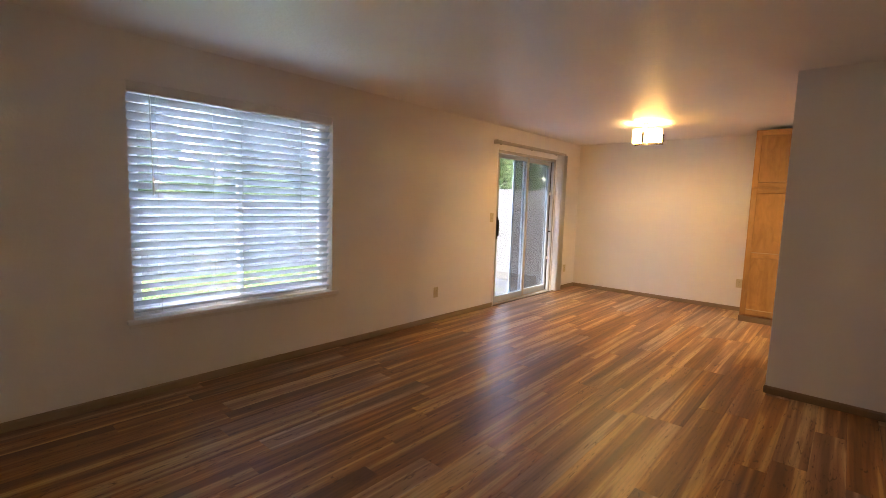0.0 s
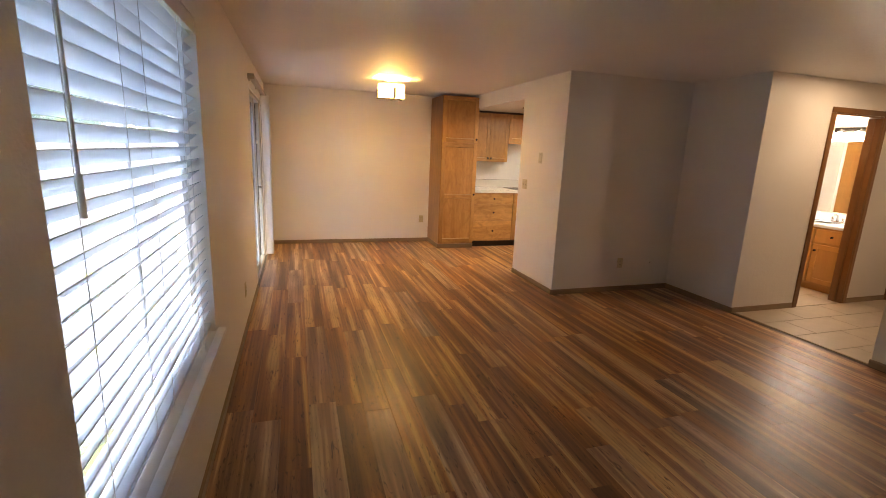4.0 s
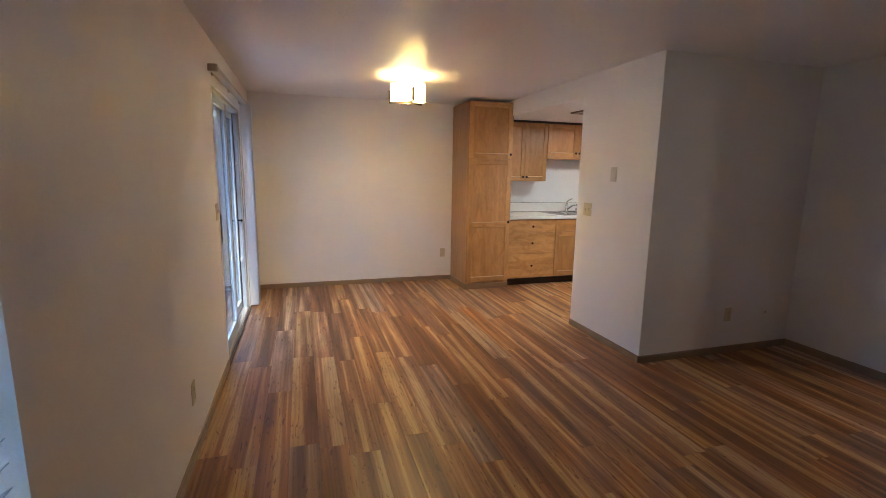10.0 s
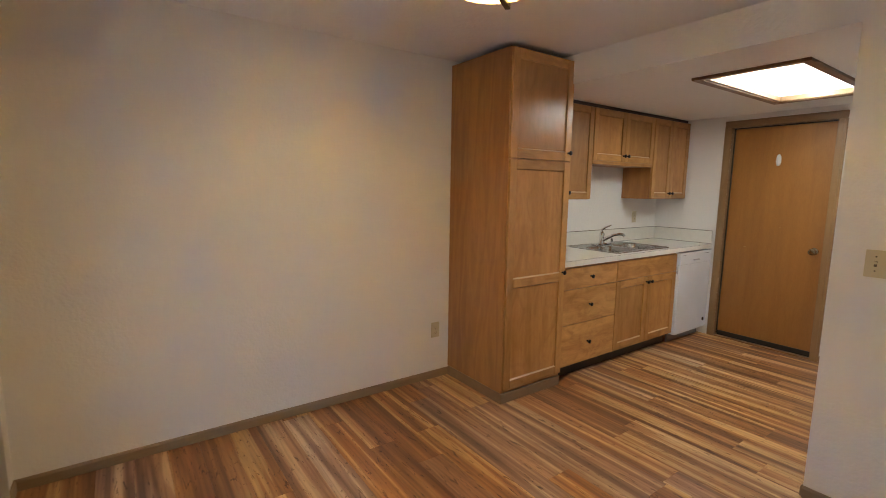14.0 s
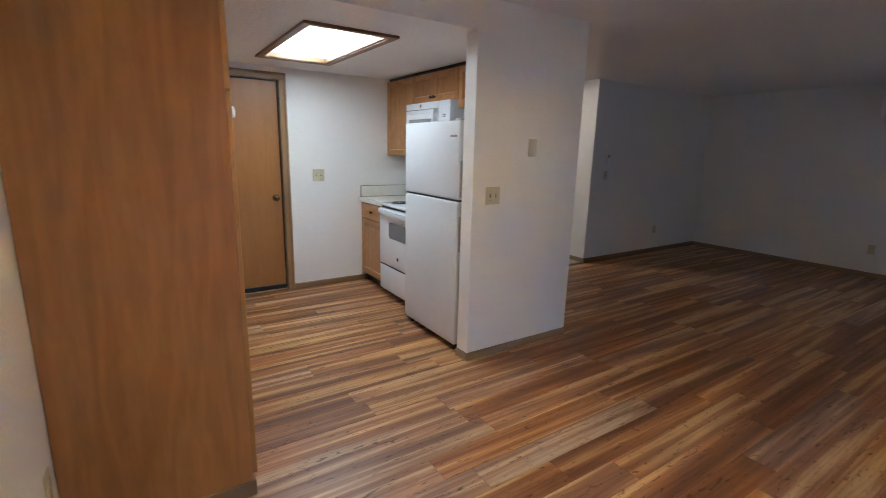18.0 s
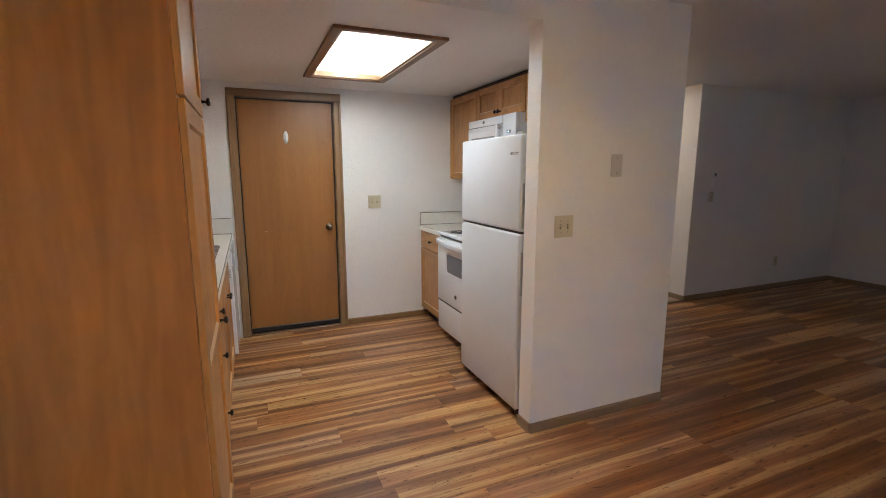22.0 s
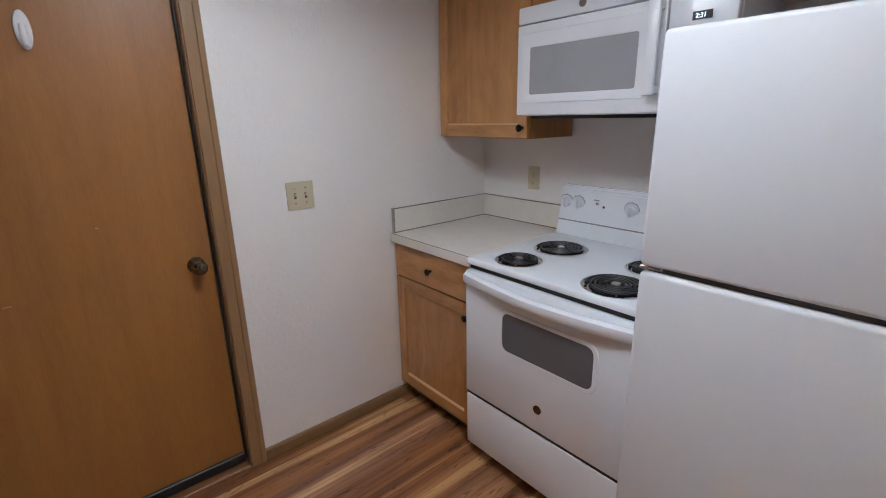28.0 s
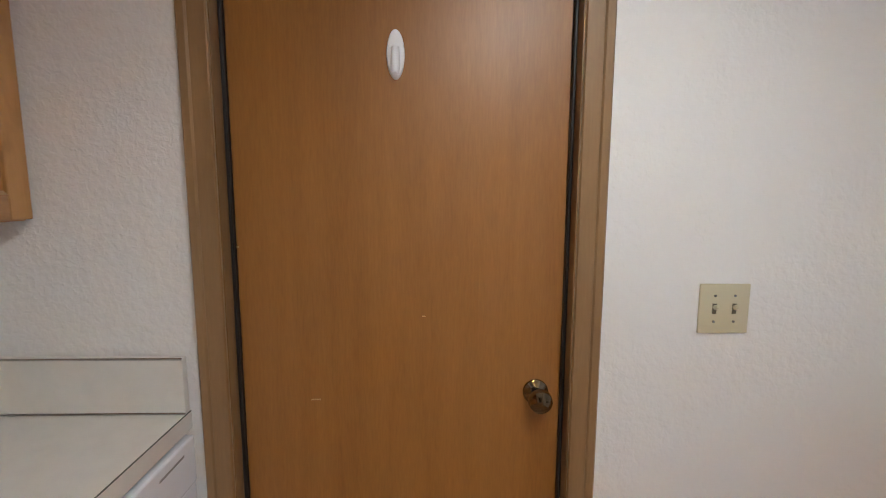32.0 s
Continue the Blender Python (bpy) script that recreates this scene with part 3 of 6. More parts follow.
for k, (a, c) in enumerate(((WY0 + 0.045, ym + 0.02), (ym - 0.02, WY1 - 0.045))):
    x0, x1 = (FX0 + 0.004, FX0 + 0.026) if k == 0 else (FX0 + 0.03, FX0 + 0.054)
    z0, z1 = WZ0 + 0.045, WZ1 - 0.045
    b = bmesh.new()
    for q in ((a, c, z0, z0 + 0.035), (a, c, z1 - 0.035, z1), (a, a + 0.036, z0 + 0.035, z1 - 0.035), (c - 0.036, c, z0 + 0.035, z1 - 0.035)):
        box(x0, x1, *q, 0.003, bm=b)
    sash = part("sash", b, M_VINYL, win)
    xm = (x0 + x1) / 2
    p = part("pane", box(xm - 0.002, xm + 0.002, a + 0.036, c - 0.036, z0 + 0.035, z1 - 0.035), M_GLASS, sash)
    p.visible_shadow = False
part("sill_board", box(OUT + 0.07, XW + 0.025, WY0 - 0.0, WY1, WZ0 - 0.012, WZ0 + 0.008, 0.003), M_TRIMWHITE, win)
part("sill_nosing", box(XW + 0.002, XW + 0.045, WY0 - 0.045, WY1 + 0.055, WZ0 - 0.020, WZ0 + 0.010, 0.007, 2), M_VINYL, win, "off-white painted wooden sill edge", True)
part("sill_apron", box(XW + 0.002, XW + 0.016, WY0 - 0.03, WY1 + 0.04, WZ0 - 0.05, WZ0 - 0.018, 0.004), M_TRIMWHITE, win)

# horizontal blind
BXC = XW - 0.045
blind = thing("window_blind", (BXC, (WY0 + WY1) / 2, WZ0 + 0.02), "white faux-wood horizontal blind, slats tilted half open", "blind")
part("headrail", box(BXC - 0.03, BXC + 0.03, WY0 + 0.012, WY1 - 0.012, WZ1 - 0.055, WZ1 - 0.003, 0.003), M_TRIMWHITE, blind)
part("valance", box(BXC + 0.032, BXC + 0.042, WY0 + 0.006, WY1 - 0.006, WZ1 - 0.068, WZ1 - 0.002, 0.003), M_TRIMWHITE, blind, "white blind valance")
NSLAT = 25
ZT, ZB = WZ1 - 0.095, WZ0 + 0.103
sl = bmesh.new()
SW, TILT_ = 0.0625, radians(42)
prof = []
for k in range(7):
    u = -1 + k / 3
    prof.append((u * SW / 2, 0.0035 * (1 - u * u)))
prof2 = prof + [(u, w - 0.0028) for u, w in reversed(prof)]
sl = prism(prof2, WY0 + 0.012, WY1 - 0.012, "Y")
sl.transform(Matrix.Translation((0, -(WY0 + WY1) / 2, 0)))
sl.transform(Matrix.Rotation(-TILT_, 4, "Y"))
slat_me = mesh_of("slat", sl, M_SLAT, True)
for k in range(NSLAT):
    piece("slat", slat_me, (BXC, (WY0 + WY1) / 2, ZT + (ZB - ZT) * k / (NSLAT - 1)), blind)
part("bottom_rail", box(BXC - 0.028, BXC + 0.028, WY0 + 0.012, WY1 - 0.012, WZ0 + 0.044, WZ0 + 0.062, 0.004), M_SLAT, blind, "white bottom rail")
for y in (WY0 + 0.17, ym - 0.02, WY1 - 0.3, WY0 + 0.52):
    part("ladder_cord", join(tube([(BXC + 0.029, y, WZ1 - 0.06), (BXC + 0.029, y, WZ0 + 0.03)], 0.0011, 5), tube([(BXC - 0.029, y, WZ1 - 0.06), (BXC - 0.029, y, WZ0 + 0.03)], 0.0011, 5)), M_CORD, blind)
part("tilt_wand", join(tube([(BXC + 0.048, WY0 + 0.13, WZ1 - 0.07), (BXC + 0.05, WY0 + 0.135, WZ1 - 0.62)], 0.004, 8), cyl((BXC + 0.0503, WY0 + 0.1355, WZ1 - 0.66), 0.0065, 0.09, n=10)), M_ACWHITE, blind, "pale tilt wand", True)
part("lift_cord", tube([(BXC + 0.046, WY1 - 0.3, WZ1 - 0.07), (BXC + 0.047, WY1 - 0.3, 0.9), (BXC + 0.047, WY1 - 0.29, WZ0 + 0.02)], 0.0012, 5), M_CORD, blind)

# ---- patio door ----
pd = thing("door_1", (XW - 0.08, (DY0 + DY1) / 2, 0), "aluminium sliding glass patio door with a screen outside", "patio door", kind="structure")
b = bmesh.new()
for q in ((DY0, DY1, DZ1 - 0.035, DZ1), (DY0, DY1, 0.0, 0.022), (DY0, DY0 + 0.028, 0.022, DZ1 - 0.035), (DY1 - 0.028, DY1, 0.022, DZ1 - 0.035)):
    box(XW - 0.0295, XW - 0.012, *q, 0.003, bm=b)
part("frame", b, M_ALU, pd, "tan aluminium inner frame")
b = bmesh.new()
for q in ((DY0, DY1, DZ1 - 0.035, DZ1), (DY0, DY1, 0.0, 0.022), (DY0, DY0 + 0.028, 0.022, DZ1 - 0.035), (DY1 - 0.028, DY1, 0.022, DZ1 - 0.035)):
    box(OUT + 0.015, XW - 0.030, *q, 0.003, bm=b)
part("outer_frame", b, M_PDOOR, pd, "white vinyl outer frame")
b = bmesh.new()
for x in (XW - 0.05, XW - 0.085, XW - 0.115):
    box(x - 0.002, x + 0.002, DY0 + 0.028, DY1 - 0.028, 0.022, 0.034, bm=b)
part("track", b, M_ALU, pd)
part("threshold", box(XW - 0.012, XW + 0.012, DY0, DY1, 0.0, 0.016, 0.004), M_TRACK, pd, "worn metal threshold")
yj = (DY0 + DY1) / 2
rc = random.Random(8)
cb = bmesh.new()
for k in range(48):
    box(XW - 0.001, XW + 0.004, DY0 - 0.028 + rc.uniform(-0.003, 0.003), DY0 - 0.004, 0.07 + k * 0.041, 0.1112 + k * 0.041, bm=cb)
part("caulk", cb, M_VINYL, pd, "uneven white caulk line beside the frame")


def glazed_panel(name, x0, x1, y0, y1, z0, z1, st, material, parent, glass=True, label=""):
    bm = bmesh.new()
    for q in ((y0, y1, z0, z0 + st * 1.5), (y0, y1, z1 - st, z1), (y0, y0 + st, z0 + st * 1.5, z1 - st), (y1 - st, y1, z0 + st * 1.5, z1 - st)):
        box(x0, x1, *q, 0.004, bm=bm)
    ob = part(name, bm, material, parent, label)
    xm = (x0 + x1) / 2
    if glass:
        p = part("pane", box(xm - 0.003, xm + 0.003, y0 + st, y1 - st, z0 + st * 1.5, z1 - st), M_DOORGLASS, ob)
        p.visible_shadow = False
    return ob


slide = glazed_panel("sliding_panel", XW - 0.062, XW - 0.03, DY0 + 0.03, yj + 0.03, 0.034, DZ1 - 0.04, 0.055, M_PDOOR, pd)
glazed_panel("fixed_panel", XW - 0.10, XW - 0.07, yj - 0.03, DY1 - 0.03, 0.034, DZ1 - 0.04, 0.055, M_PDOOR, pd)
scr = glazed_panel("screen_panel", XW - 0.135, XW - 0.118, yj - 0.22, DY1 - 0.03, 0.034, DZ1 - 0.04, 0.045, M_PDOOR, pd, False, "white framed insect screen")
M_MESH, mn, ml, mb = mat("insect_screen")
mb.inputs["Base Color"].default_value = (0.04, 0.045, 0.05, 1)
mt = mn.new("ShaderNodeBsdfTransparent")
mm = mn.new("ShaderNodeMixShader")
mm.inputs[0].default_value = 0.46
ml.new(mb.outputs[0], mm.inputs[1])
ml.new(mt.outputs[0], mm.inputs[2])
ml.new(mm.outputs[0], mn["Material Output"].inputs["Surface"])
sp = part("mesh", box(XW - 0.1275, XW - 0.1265, yj - 0.175, DY1 - 0.075, 0.10, DZ1 - 0.085), M_MESH, scr)
sp.visible_shadow = False
part("gasket", box(XW - 0.069, XW - 0.064, DY1 - 0.046, DY1 - 0.0285, 0.036, DZ1 - 0.05), M_BLACK, pd, "black rubber weather strip")
part("gasket", box(XW - 0.029, XW - 0.024, DY0 + 0.0285, DY0 + 0.034, 0.036, DZ1 - 0.05), M_BLACK, pd, "black rubber weather strip")
part("gasket", box(XW - 0.068, XW - 0.063, yj + 0.031, yj + 0.037, 0.036, DZ1 - 0.05), M_BLACK, pd, "black rubber weather strip")
# tan aluminium cover on the room side of the meeting stile
part("stile_cover", box(XW - 0.029, XW - 0.024, yj - 0.020, yj + 0.028, 0.034, DZ1 - 0.042, 0.002), M_ALU, slide, "tan aluminium stile face")
hb = box(XW - 0.03, XW + 0.004, DY0 + 0.04, DY0 + 0.075, 0.92, 1.13, 0.008, 2)
box(XW - 0.03, XW - 0.022, DY0 + 0.036, DY0 + 0.082, 0.88, 1.17, 0.003, bm=hb)
part("handle", hb, M_BLACK, slide, "black pull handle", True)
part("outer_handle", box(XW - 0.075, XW - 0.062, DY0 + 0.04, DY0 + 0.075, 0.93, 1.12, 0.005), M_BLACK, slide)
for z in (0.53, 1.505):
    part("jamb_bracket", join(box(XW - 0.062, XW - 0.049, DY1 - 0.066, DY1 - 0.020, z - 0.022, z + 0.022, 0.003), cyl((XW - 0.047, DY1 - 0.04, z), 0.005, 0.006, "X", n=10)), M_VINYL, pd)
part("jamb_knob", join(cyl((XW - 0.05, DY1 - 0.040, 0.935), 0.008, 0.03, "X", n=12), cyl((XW - 0.032, DY1 - 0.040, 0.935), 0.014, 0.016, "X", n=16, bev=0.004)), M_BRONZE, pd)

vb = thing("vertical_blind", (XW + 0.05, 6.3, 0), "white vertical blind drawn fully to one side on its headrail", "blind")
b = box(XW + 0.012, XW + 0.062, 5.36, 7.17, 2.085, 2.12, 0.004)
part("headrail", b, M_ALU, vb, "metallic headrail with open ends")
part("headrail_cap", box(XW + 0.004, XW + 0.066, 5.345, 5.365, 2.075, 2.125, 0.005), M_ALU, vb)
for y in (5.5, 6.25, 6.95):
    part("bracket", join(box(XW + 0.001, XW + 0.012, y - 0.012, y + 0.012, 2.075, 2.135)), M_ALU, vb)
for k in range(15):
    y = 7.00 + k * 0.0105
    bm = bmesh.new()
    pr = [(XW + 0.002 + 0.0015 * ((k * 7) % 3) + 0.089 * j / 6, y + 0.006 * math.sin(math.pi * j / 6)) for j in range(7)]
    bm = prism(pr + [(px, py + 0.0012) for px, py in reversed(pr)], 0.025, 2.084, "Z")
    part("vane", bm, M_VANE, vb, smooth=True)
part("wand", tube([(XW + 0.105, 7.01, 2.08), (XW + 0.108, 7.01, 1.12)], 0.004, 8), M_VINYL, vb, "white plastic wand", True)

# ---- kitchen cabinets ----


def knob(parent, x, yf, d, z):
    prof = [(0.0, 0.0), (0.007, 0.0), (0.0055, 0.006), (0.005, 0.014), (0.013, 0.018), (0.0155, 0.023), (0.0135, 0.028), (0.006, 0.031), (0.0, 0.0315)]
    bm = lathe(prof, 16)
    bm.transform(Matrix.Translation((x, yf, z)) @ Matrix.Rotation(radians(90 if d < 0 else -90), 4, "X"))
    part("knob", bm, M_BRONZE, parent, "dark bronze knob", True)


def shaker(parent, x0, x1, yf, d, z0, z1, knob_at=None, mid=None, st=0.058, pale=False):
    """A frame-and-panel door 20 mm thick that stands on the face y = yf and looks along d."""
    y0, y1 = yf, yf + d * 0.02
    door = part("door", box(x0 + 0.004, x1 - 0.004, y0, y0 + d * 0.010, z0 + 0.004, z1 - 0.004), M_MAPLEP, parent)
    for q in ((x0, x0 + st), (x1 - st, x1)):
        part("stile", box(q[0], q[1], y0 + d * 0.0005, y1, z0, z1, 0.002), M_MAPLE, door)
    for q in ((z0, z0 + st), (z1 - st, z1)) + (((mid - st / 2, mid + st / 2),) if mid else ()):
        part("rail", box(x0 + st, x1 - st, y0 + d * 0.0005, y1 - d * 0.0004, q[0], q[1], 0.0015), M_MAPLEX, door)
    spans = ((z0 + st, z1 - st),) if not mid else ((z0 + st, mid - st / 2), (mid + st / 2, z1 - st))
    for a, c in spans:
        # chamfered inner edge of the lower rail; its highlight is painted in pale wood
        bead = prism([(y0 + d * 0.010, a), (y1 - d * 0.001, a), (y0 + d * 0.010, a + 0.008)], x0 + st, x1 - st, "X")
        part("bead", bead, M_PALE, door)
        top = prism([(y0 + d * 0.010, c), (y1 - d * 0.001, c), (y0 + d * 0.010, c - 0.006)], x0 + st, x1 - st, "X")
        part("bead", top, M_MAPLEX, door)
    if knob_at:
        knob(door, knob_at[0], y1, d, knob_at[1])
    return door


def slab(parent, x0, x1, yf, d, z0, z1, knobs=()):
    dr = part("drawer_front", box(x0, x1, yf, yf + d * 0.02, z0, z1, 0.003, 2), M_MAPLEX, parent)
    for x in knobs:
        knob(dr, x, yf + d * 0.02, d, (z0 + z1) / 2)
    return dr


def carcass(parent, x0, x1, y_back, y_face, z0, z1, material=None):
    part("body", box(x0, x1, y_back, y_face, z0, z1, 0.0015), material or M_SIDE, parent)


YF = 7.16    # face of the sink-side carcasses; doors stand 20 mm proud
G = 0.003
# tall pantry
PX0, PX1 = -0.415, 0.156
pan = thing("pantry_cabinet", ((PX0 + PX1) / 2, 7.45, 0), "tall maple pantry cabinet with two shaker doors", "cabinet")
carcass(pan, PX0, PX1, YN - 0.002, YF, 0.072, 2.283)
part("base_trim", box(PX0 - 0.008, PX1, YF - 0.012, YN - 0.012, 0.002, 0.072, 0.003), M_PLINTH, pan, "taupe-brown base trim")
shaker(pan, PX0 + 0.004, PX1 - 0.004, YF, -1, 1.618, 2.277, (PX1 - 0.034, 1.672))
shaker(pan, PX0 + 0.004, PX1 - 0.004, YF, -1, 0.098, 1.610, (PX1 - 0.034, 0.846), mid=0.815)

# base cabinets under the sink counter
YBF = 7.19
dx0, dx1, sx1 = 0.158, 0.828, 1.747
dc = thing("drawer_cabinet", ((dx0 + dx1) / 2, 7.45, 0), "maple base cabinet with three drawers", "cabinet")
carcass(dc, dx0, dx1, YN - 0.002, YBF, 0.10, 0.874)
# toe kick colour carries the shadow under the cabinet
part("toe_kick", box(dx0, dx1, YBF + 0.055, YBF + 0.07, 0.002, 0.10), M_RECESS_DARK, dc, "recessed toe kick, darkened for its shade")
slab(dc, dx0 + 0.004, dx1 - G, YBF, -1, 0.700, 0.858, (0.49,))
slab(dc, dx0 + 0.004, dx1 - G, YBF, -1, 0.430, 0.694, (0.49,))
slab(dc, dx0 + 0.004, dx1 - G, YBF, -1, 0.112, 0.424, (0.49,))
sc = thing("sink_cabinet", ((dx1 + sx1) / 2, 7.45, 0), "maple sink base cabinet with a false front and two doors", "cabinet")
b = box(dx1, sx1, YBF, YBF + 0.018, 0.10, 0.874)
for q in ((dx1, dx1 + 0.018), (sx1 - 0.018, sx1)):
    box(q[0], q[1], YBF + 0.018, YN - 0.002, 0.10, 0.874, bm=b)
box(dx1 + 0.018, sx1 - 0.018, YBF + 0.018, YN - 0.002, 0.10, 0.118, bm=b)
part("body", b, M_SIDE, sc)
part("toe_kick", box(dx1, sx1, YBF + 0.055, YBF + 0.07, 0.002, 0.10), M_RECESS_DARK, sc, "recessed toe kick, darkened for its shade")
slab(sc, dx1 + G, sx1 - 0.004, YBF, -1, 0.700, 0.858)
xm = (dx1 + sx1) / 2
shaker(sc, dx1 + G, xm - 0.002, YBF, -1, 0.112, 0.694, (xm - 0.028, 0.65))
shaker(sc, xm + 0.002, sx1 - 0.004, YBF, -1, 0.112, 0.694, (xm + 0.028, 0.65))

# upper cabinets over the sink
YU = 7.472
for x0, x1, z0, name_l in ((0.158, 0.808, 1.348, "maple wall cabinet with two shaker doors"), (0.810, 1.706, 1.645, "short maple wall cabinet above the sink"),
                           (1.708, 2.346, 1.348, "maple wall cabinet with two doors beside the kitchen door")):
    u = thing("wall_cabinet", ((x0 + x1) / 2, 7.6, z0), name_l, "cabinet", "kitchen wall cabinets")
    carcass(u, x0, x1, YN - 0.002, YU, z0, 2.100)
    # added dark strip in place of the shadow gap above the cabinet
    part("top_filler", box(x0, x1, YU + 0.012, YU + 0.03, 2.1002, ZK - 0.001), M_RECESS_DARK, u, "dark strip standing for the shaded gap under the ceiling")
    xm = (x0 + x1) / 2
    zz = z0 + (0.028 if z0 > 1.5 else 0.004)
    if z0 > 1.5:
        part("light_rail", box(x0, x1, YU - 0.018, YU, z0 - 0.004, z0 + 0.026, 0.002), M_MAPLEX, u)
    shaker(u, x0 + 0.004, xm - 0.0015, YU, -1, zz, 2.094, (xm - 0.026, zz + 0.05), st=0.052)
    shaker(u, xm + 0.0015, x1 - 0.004, YU, -1, zz, 2.094, (xm + 0.026, zz + 0.05), st=0.052)

# range side
YR = 5.465
bc = thing("base_cabinet", (2.04, 5.2, 0), "maple base cabinet with a drawer above a door", "cabinet")
carcass(bc, 1.790, 2.346, YK + 0.002, YR, 0.10, 0.874)
part("toe_kick", box(1.790, 2.346, YR - 0.07, YR - 0.055, 0.002, 0.10), M_RECESS_DARK, bc, "recessed toe kick, darkened for its shade")
slab(bc, 1.794, 2.338, YR, 1, 0.705, 0.862, (2.066,))
shaker(bc, 1.794, 2.338, YR, 1, 0.106, 0.698, (1.822, 0.64))
for x0, x1, z0, n_doors, lab in ((1.790, 2.346, 1.355, 1, "maple wall cabinet with one shaker door"), (1.038, 1.788, 1.842, 2, "short maple wall cabinet above the microwave"),
                                 (0.258, 1.036, 1.768, 2, "short maple wall cabinet above the refrigerator")):
    u = thing("wall_cabinet", ((x0 + x1) / 2, 5.0, z0), lab, "cabinet", "kitchen wall cabinets")
    carcass(u, x0, x1, YK + 0.002, 5.156, z0, 2.100)
    # dark strip again stands in for the shaded gap
    part("top_filler", box(x0, x1, 5.126, 5.144, 2.1002, ZK - 0.001), M_RECESS_DARK, u, "dark strip standing for the shaded gap under the ceiling")
    if n_doors == 1:
        shaker(u, x0 + 0.004, x1 - 0.004, 5.156, 1, z0 + 0.004, 2.094, (x0 + 0.028, z0 + 0.045), st=0.052)
    else:
        xm = (x0 + x1) / 2
        shaker(u, x0 + 0.004, xm - 0.0015, 5.156, 1, z0 + 0.004, 2.094, (xm - 0.026, z0 + 0.04), st=0.052)
        shaker(u, xm + 0.0015, x1 - 0.004, 5.156, 1, z0 + 0.004, 2.094, (xm + 0.026, z0 + 0.04), st=0.052)

# ---- counters ----
CF = 7.150
ct = thing("countertop", (1.27, 7.44, 0.875), "white laminate countertop with backsplash and dark seams", "countertop")
SX0, SX1, SY0, SY1 = 0.885, 1.662, 7.225, 7.690
b = holed_slab(((0.157, CF + 0.004), (2.3455, CF + 0.004), (2.3455, YN - 0.002), (0.157, YN - 0.002)), ((SX0, SY0), (SX1, SY0), (SX1, SY1), (SX0, SY1)), 0.876, 0.915)
part("top", b, M_COUNTER, ct)
part("front_edge", box(0.157, 2.3455, CF, CF + 0.004, 0.874, 0.9145), M_COUNTER, ct)
part("edge_seam", box(0.157, 2.3455, CF - 0.0003, CF + 0.0030, 0.9144, 0.9154), M_SEAM, ct)
bs = part("backsplash", box(0.157, 2.3435, YN - 0.021, YN - 0.002, 0.917, 1.0455, 0.001), M_COUNTER, ct)
for z in (0.9155, 1.0425):
    part("metal_trim", box(0.157, 2.322, YN - 0.0240, YN - 0.0195, z, z + 0.005, 0.0012), M_SPLASHTRIM, bs, "thin aluminium trim strip")
sp2 = part("side_splash", box(2.325, 2.3435, CF + 0.002, YN - 0.022, 0.917, 1.0455, 0.001), M_COUNTER, ct)
for z in (0.9155, 1.0425):
    part("metal_trim", box(2.3220, 2.3260, CF + 0.002, YN - 0.0245, z, z + 0.005, 0.0012), M_SPLASHTRIM, sp2, "thin aluminium trim strip")
ct2 = thing("countertop", (2.04, 5.2, 0.875), "short white laminate countertop with backsplash beside the range", "countertop")
part("top", box(1.7905, 2.3455, YK + 0.002, 5.501, 0.876, 0.915), M_COUNTER, ct2)
part("front_edge", box(1.7905, 2.3455, 5.501, 5.505, 0.874, 0.9145), M_COUNTER, ct2)
part("edge_seam", box(1.7905, 2.3455, 5.5020, 5.5053, 0.9144, 0.9154), M_SEAM, ct2)
bs = part("backsplash", box(1.7905, 2.3435, YK + 0.002, YK + 0.021, 0.917, 1.035, 0.001), M_COUNTER, ct2)
for z in (0.9155, 1.0320):
    part("metal_trim", box(1.7905, 2.322, YK + 0.0195, YK + 0.0240, z, z + 0.005, 0.0012), M_SPLASHTRIM, bs, "thin aluminium trim strip")
sp2 = part("side_splash", box(2.325, 2.3435, YK + 0.022, 5.492, 0.917, 1.035, 0.001), M_COUNTER, ct2)
for z in (0.9155, 1.0320):
    part("metal_trim", box(2.3220, 2.3260, YK + 0.0245, 5.492, z, z + 0.005, 0.0012), M_SPLASHTRIM, sp2, "thin aluminium trim strip")
part("metal_trim", box(2.3220, 2.3440, 5.4895, 5.4940, 0.9155, 1.0370, 0.0012), M_SPLASHTRIM, sp2, "thin aluminium trim strip")

# ---- sink and faucet ----


def round_rect(x0, x1, y0, y1, z, r, n=5):
    pts = []
    for cx, cy, a0 in ((x1 - r, y1 - r, 0), (x0 + r, y1 - r, 90), (x0 + r, y0 + r, 180), (x1 - r, y0 + r, 270)):
        for k in range(n):
            a = radians(a0 + 90 * k / (n - 1))
            pts.append((cx + r * math.cos(a), cy + r * math.sin(a), z))
    return pts


def loft(loops, cap=True):
    b = bmesh.new()
    rows = [[b.verts.new(p) for p in lp] for lp in loops]
    k = len(rows[0])
    for a, c in zip(rows, rows[1:]):
        for i in range(k):
            b.faces.new((a[i], a[(i + 1) % k], c[(i + 1) % k], c[i]))
    if cap:
        b.faces.new(rows[-1])
    return b


sink = thing("kitchen_sink", (1.255, 7.45, 0.74), "double-bowl stainless steel drop-in sink", "sink")
RX0, RX1, RY0, RY1 = 0.875, 1.673, 7.213, 7.708
bowls = ((0.908, 1.258, 7.245, 7.595), (1.290, 1.640, 7.245, 7.595))
b = bmesh.new()
zt = 0.9195
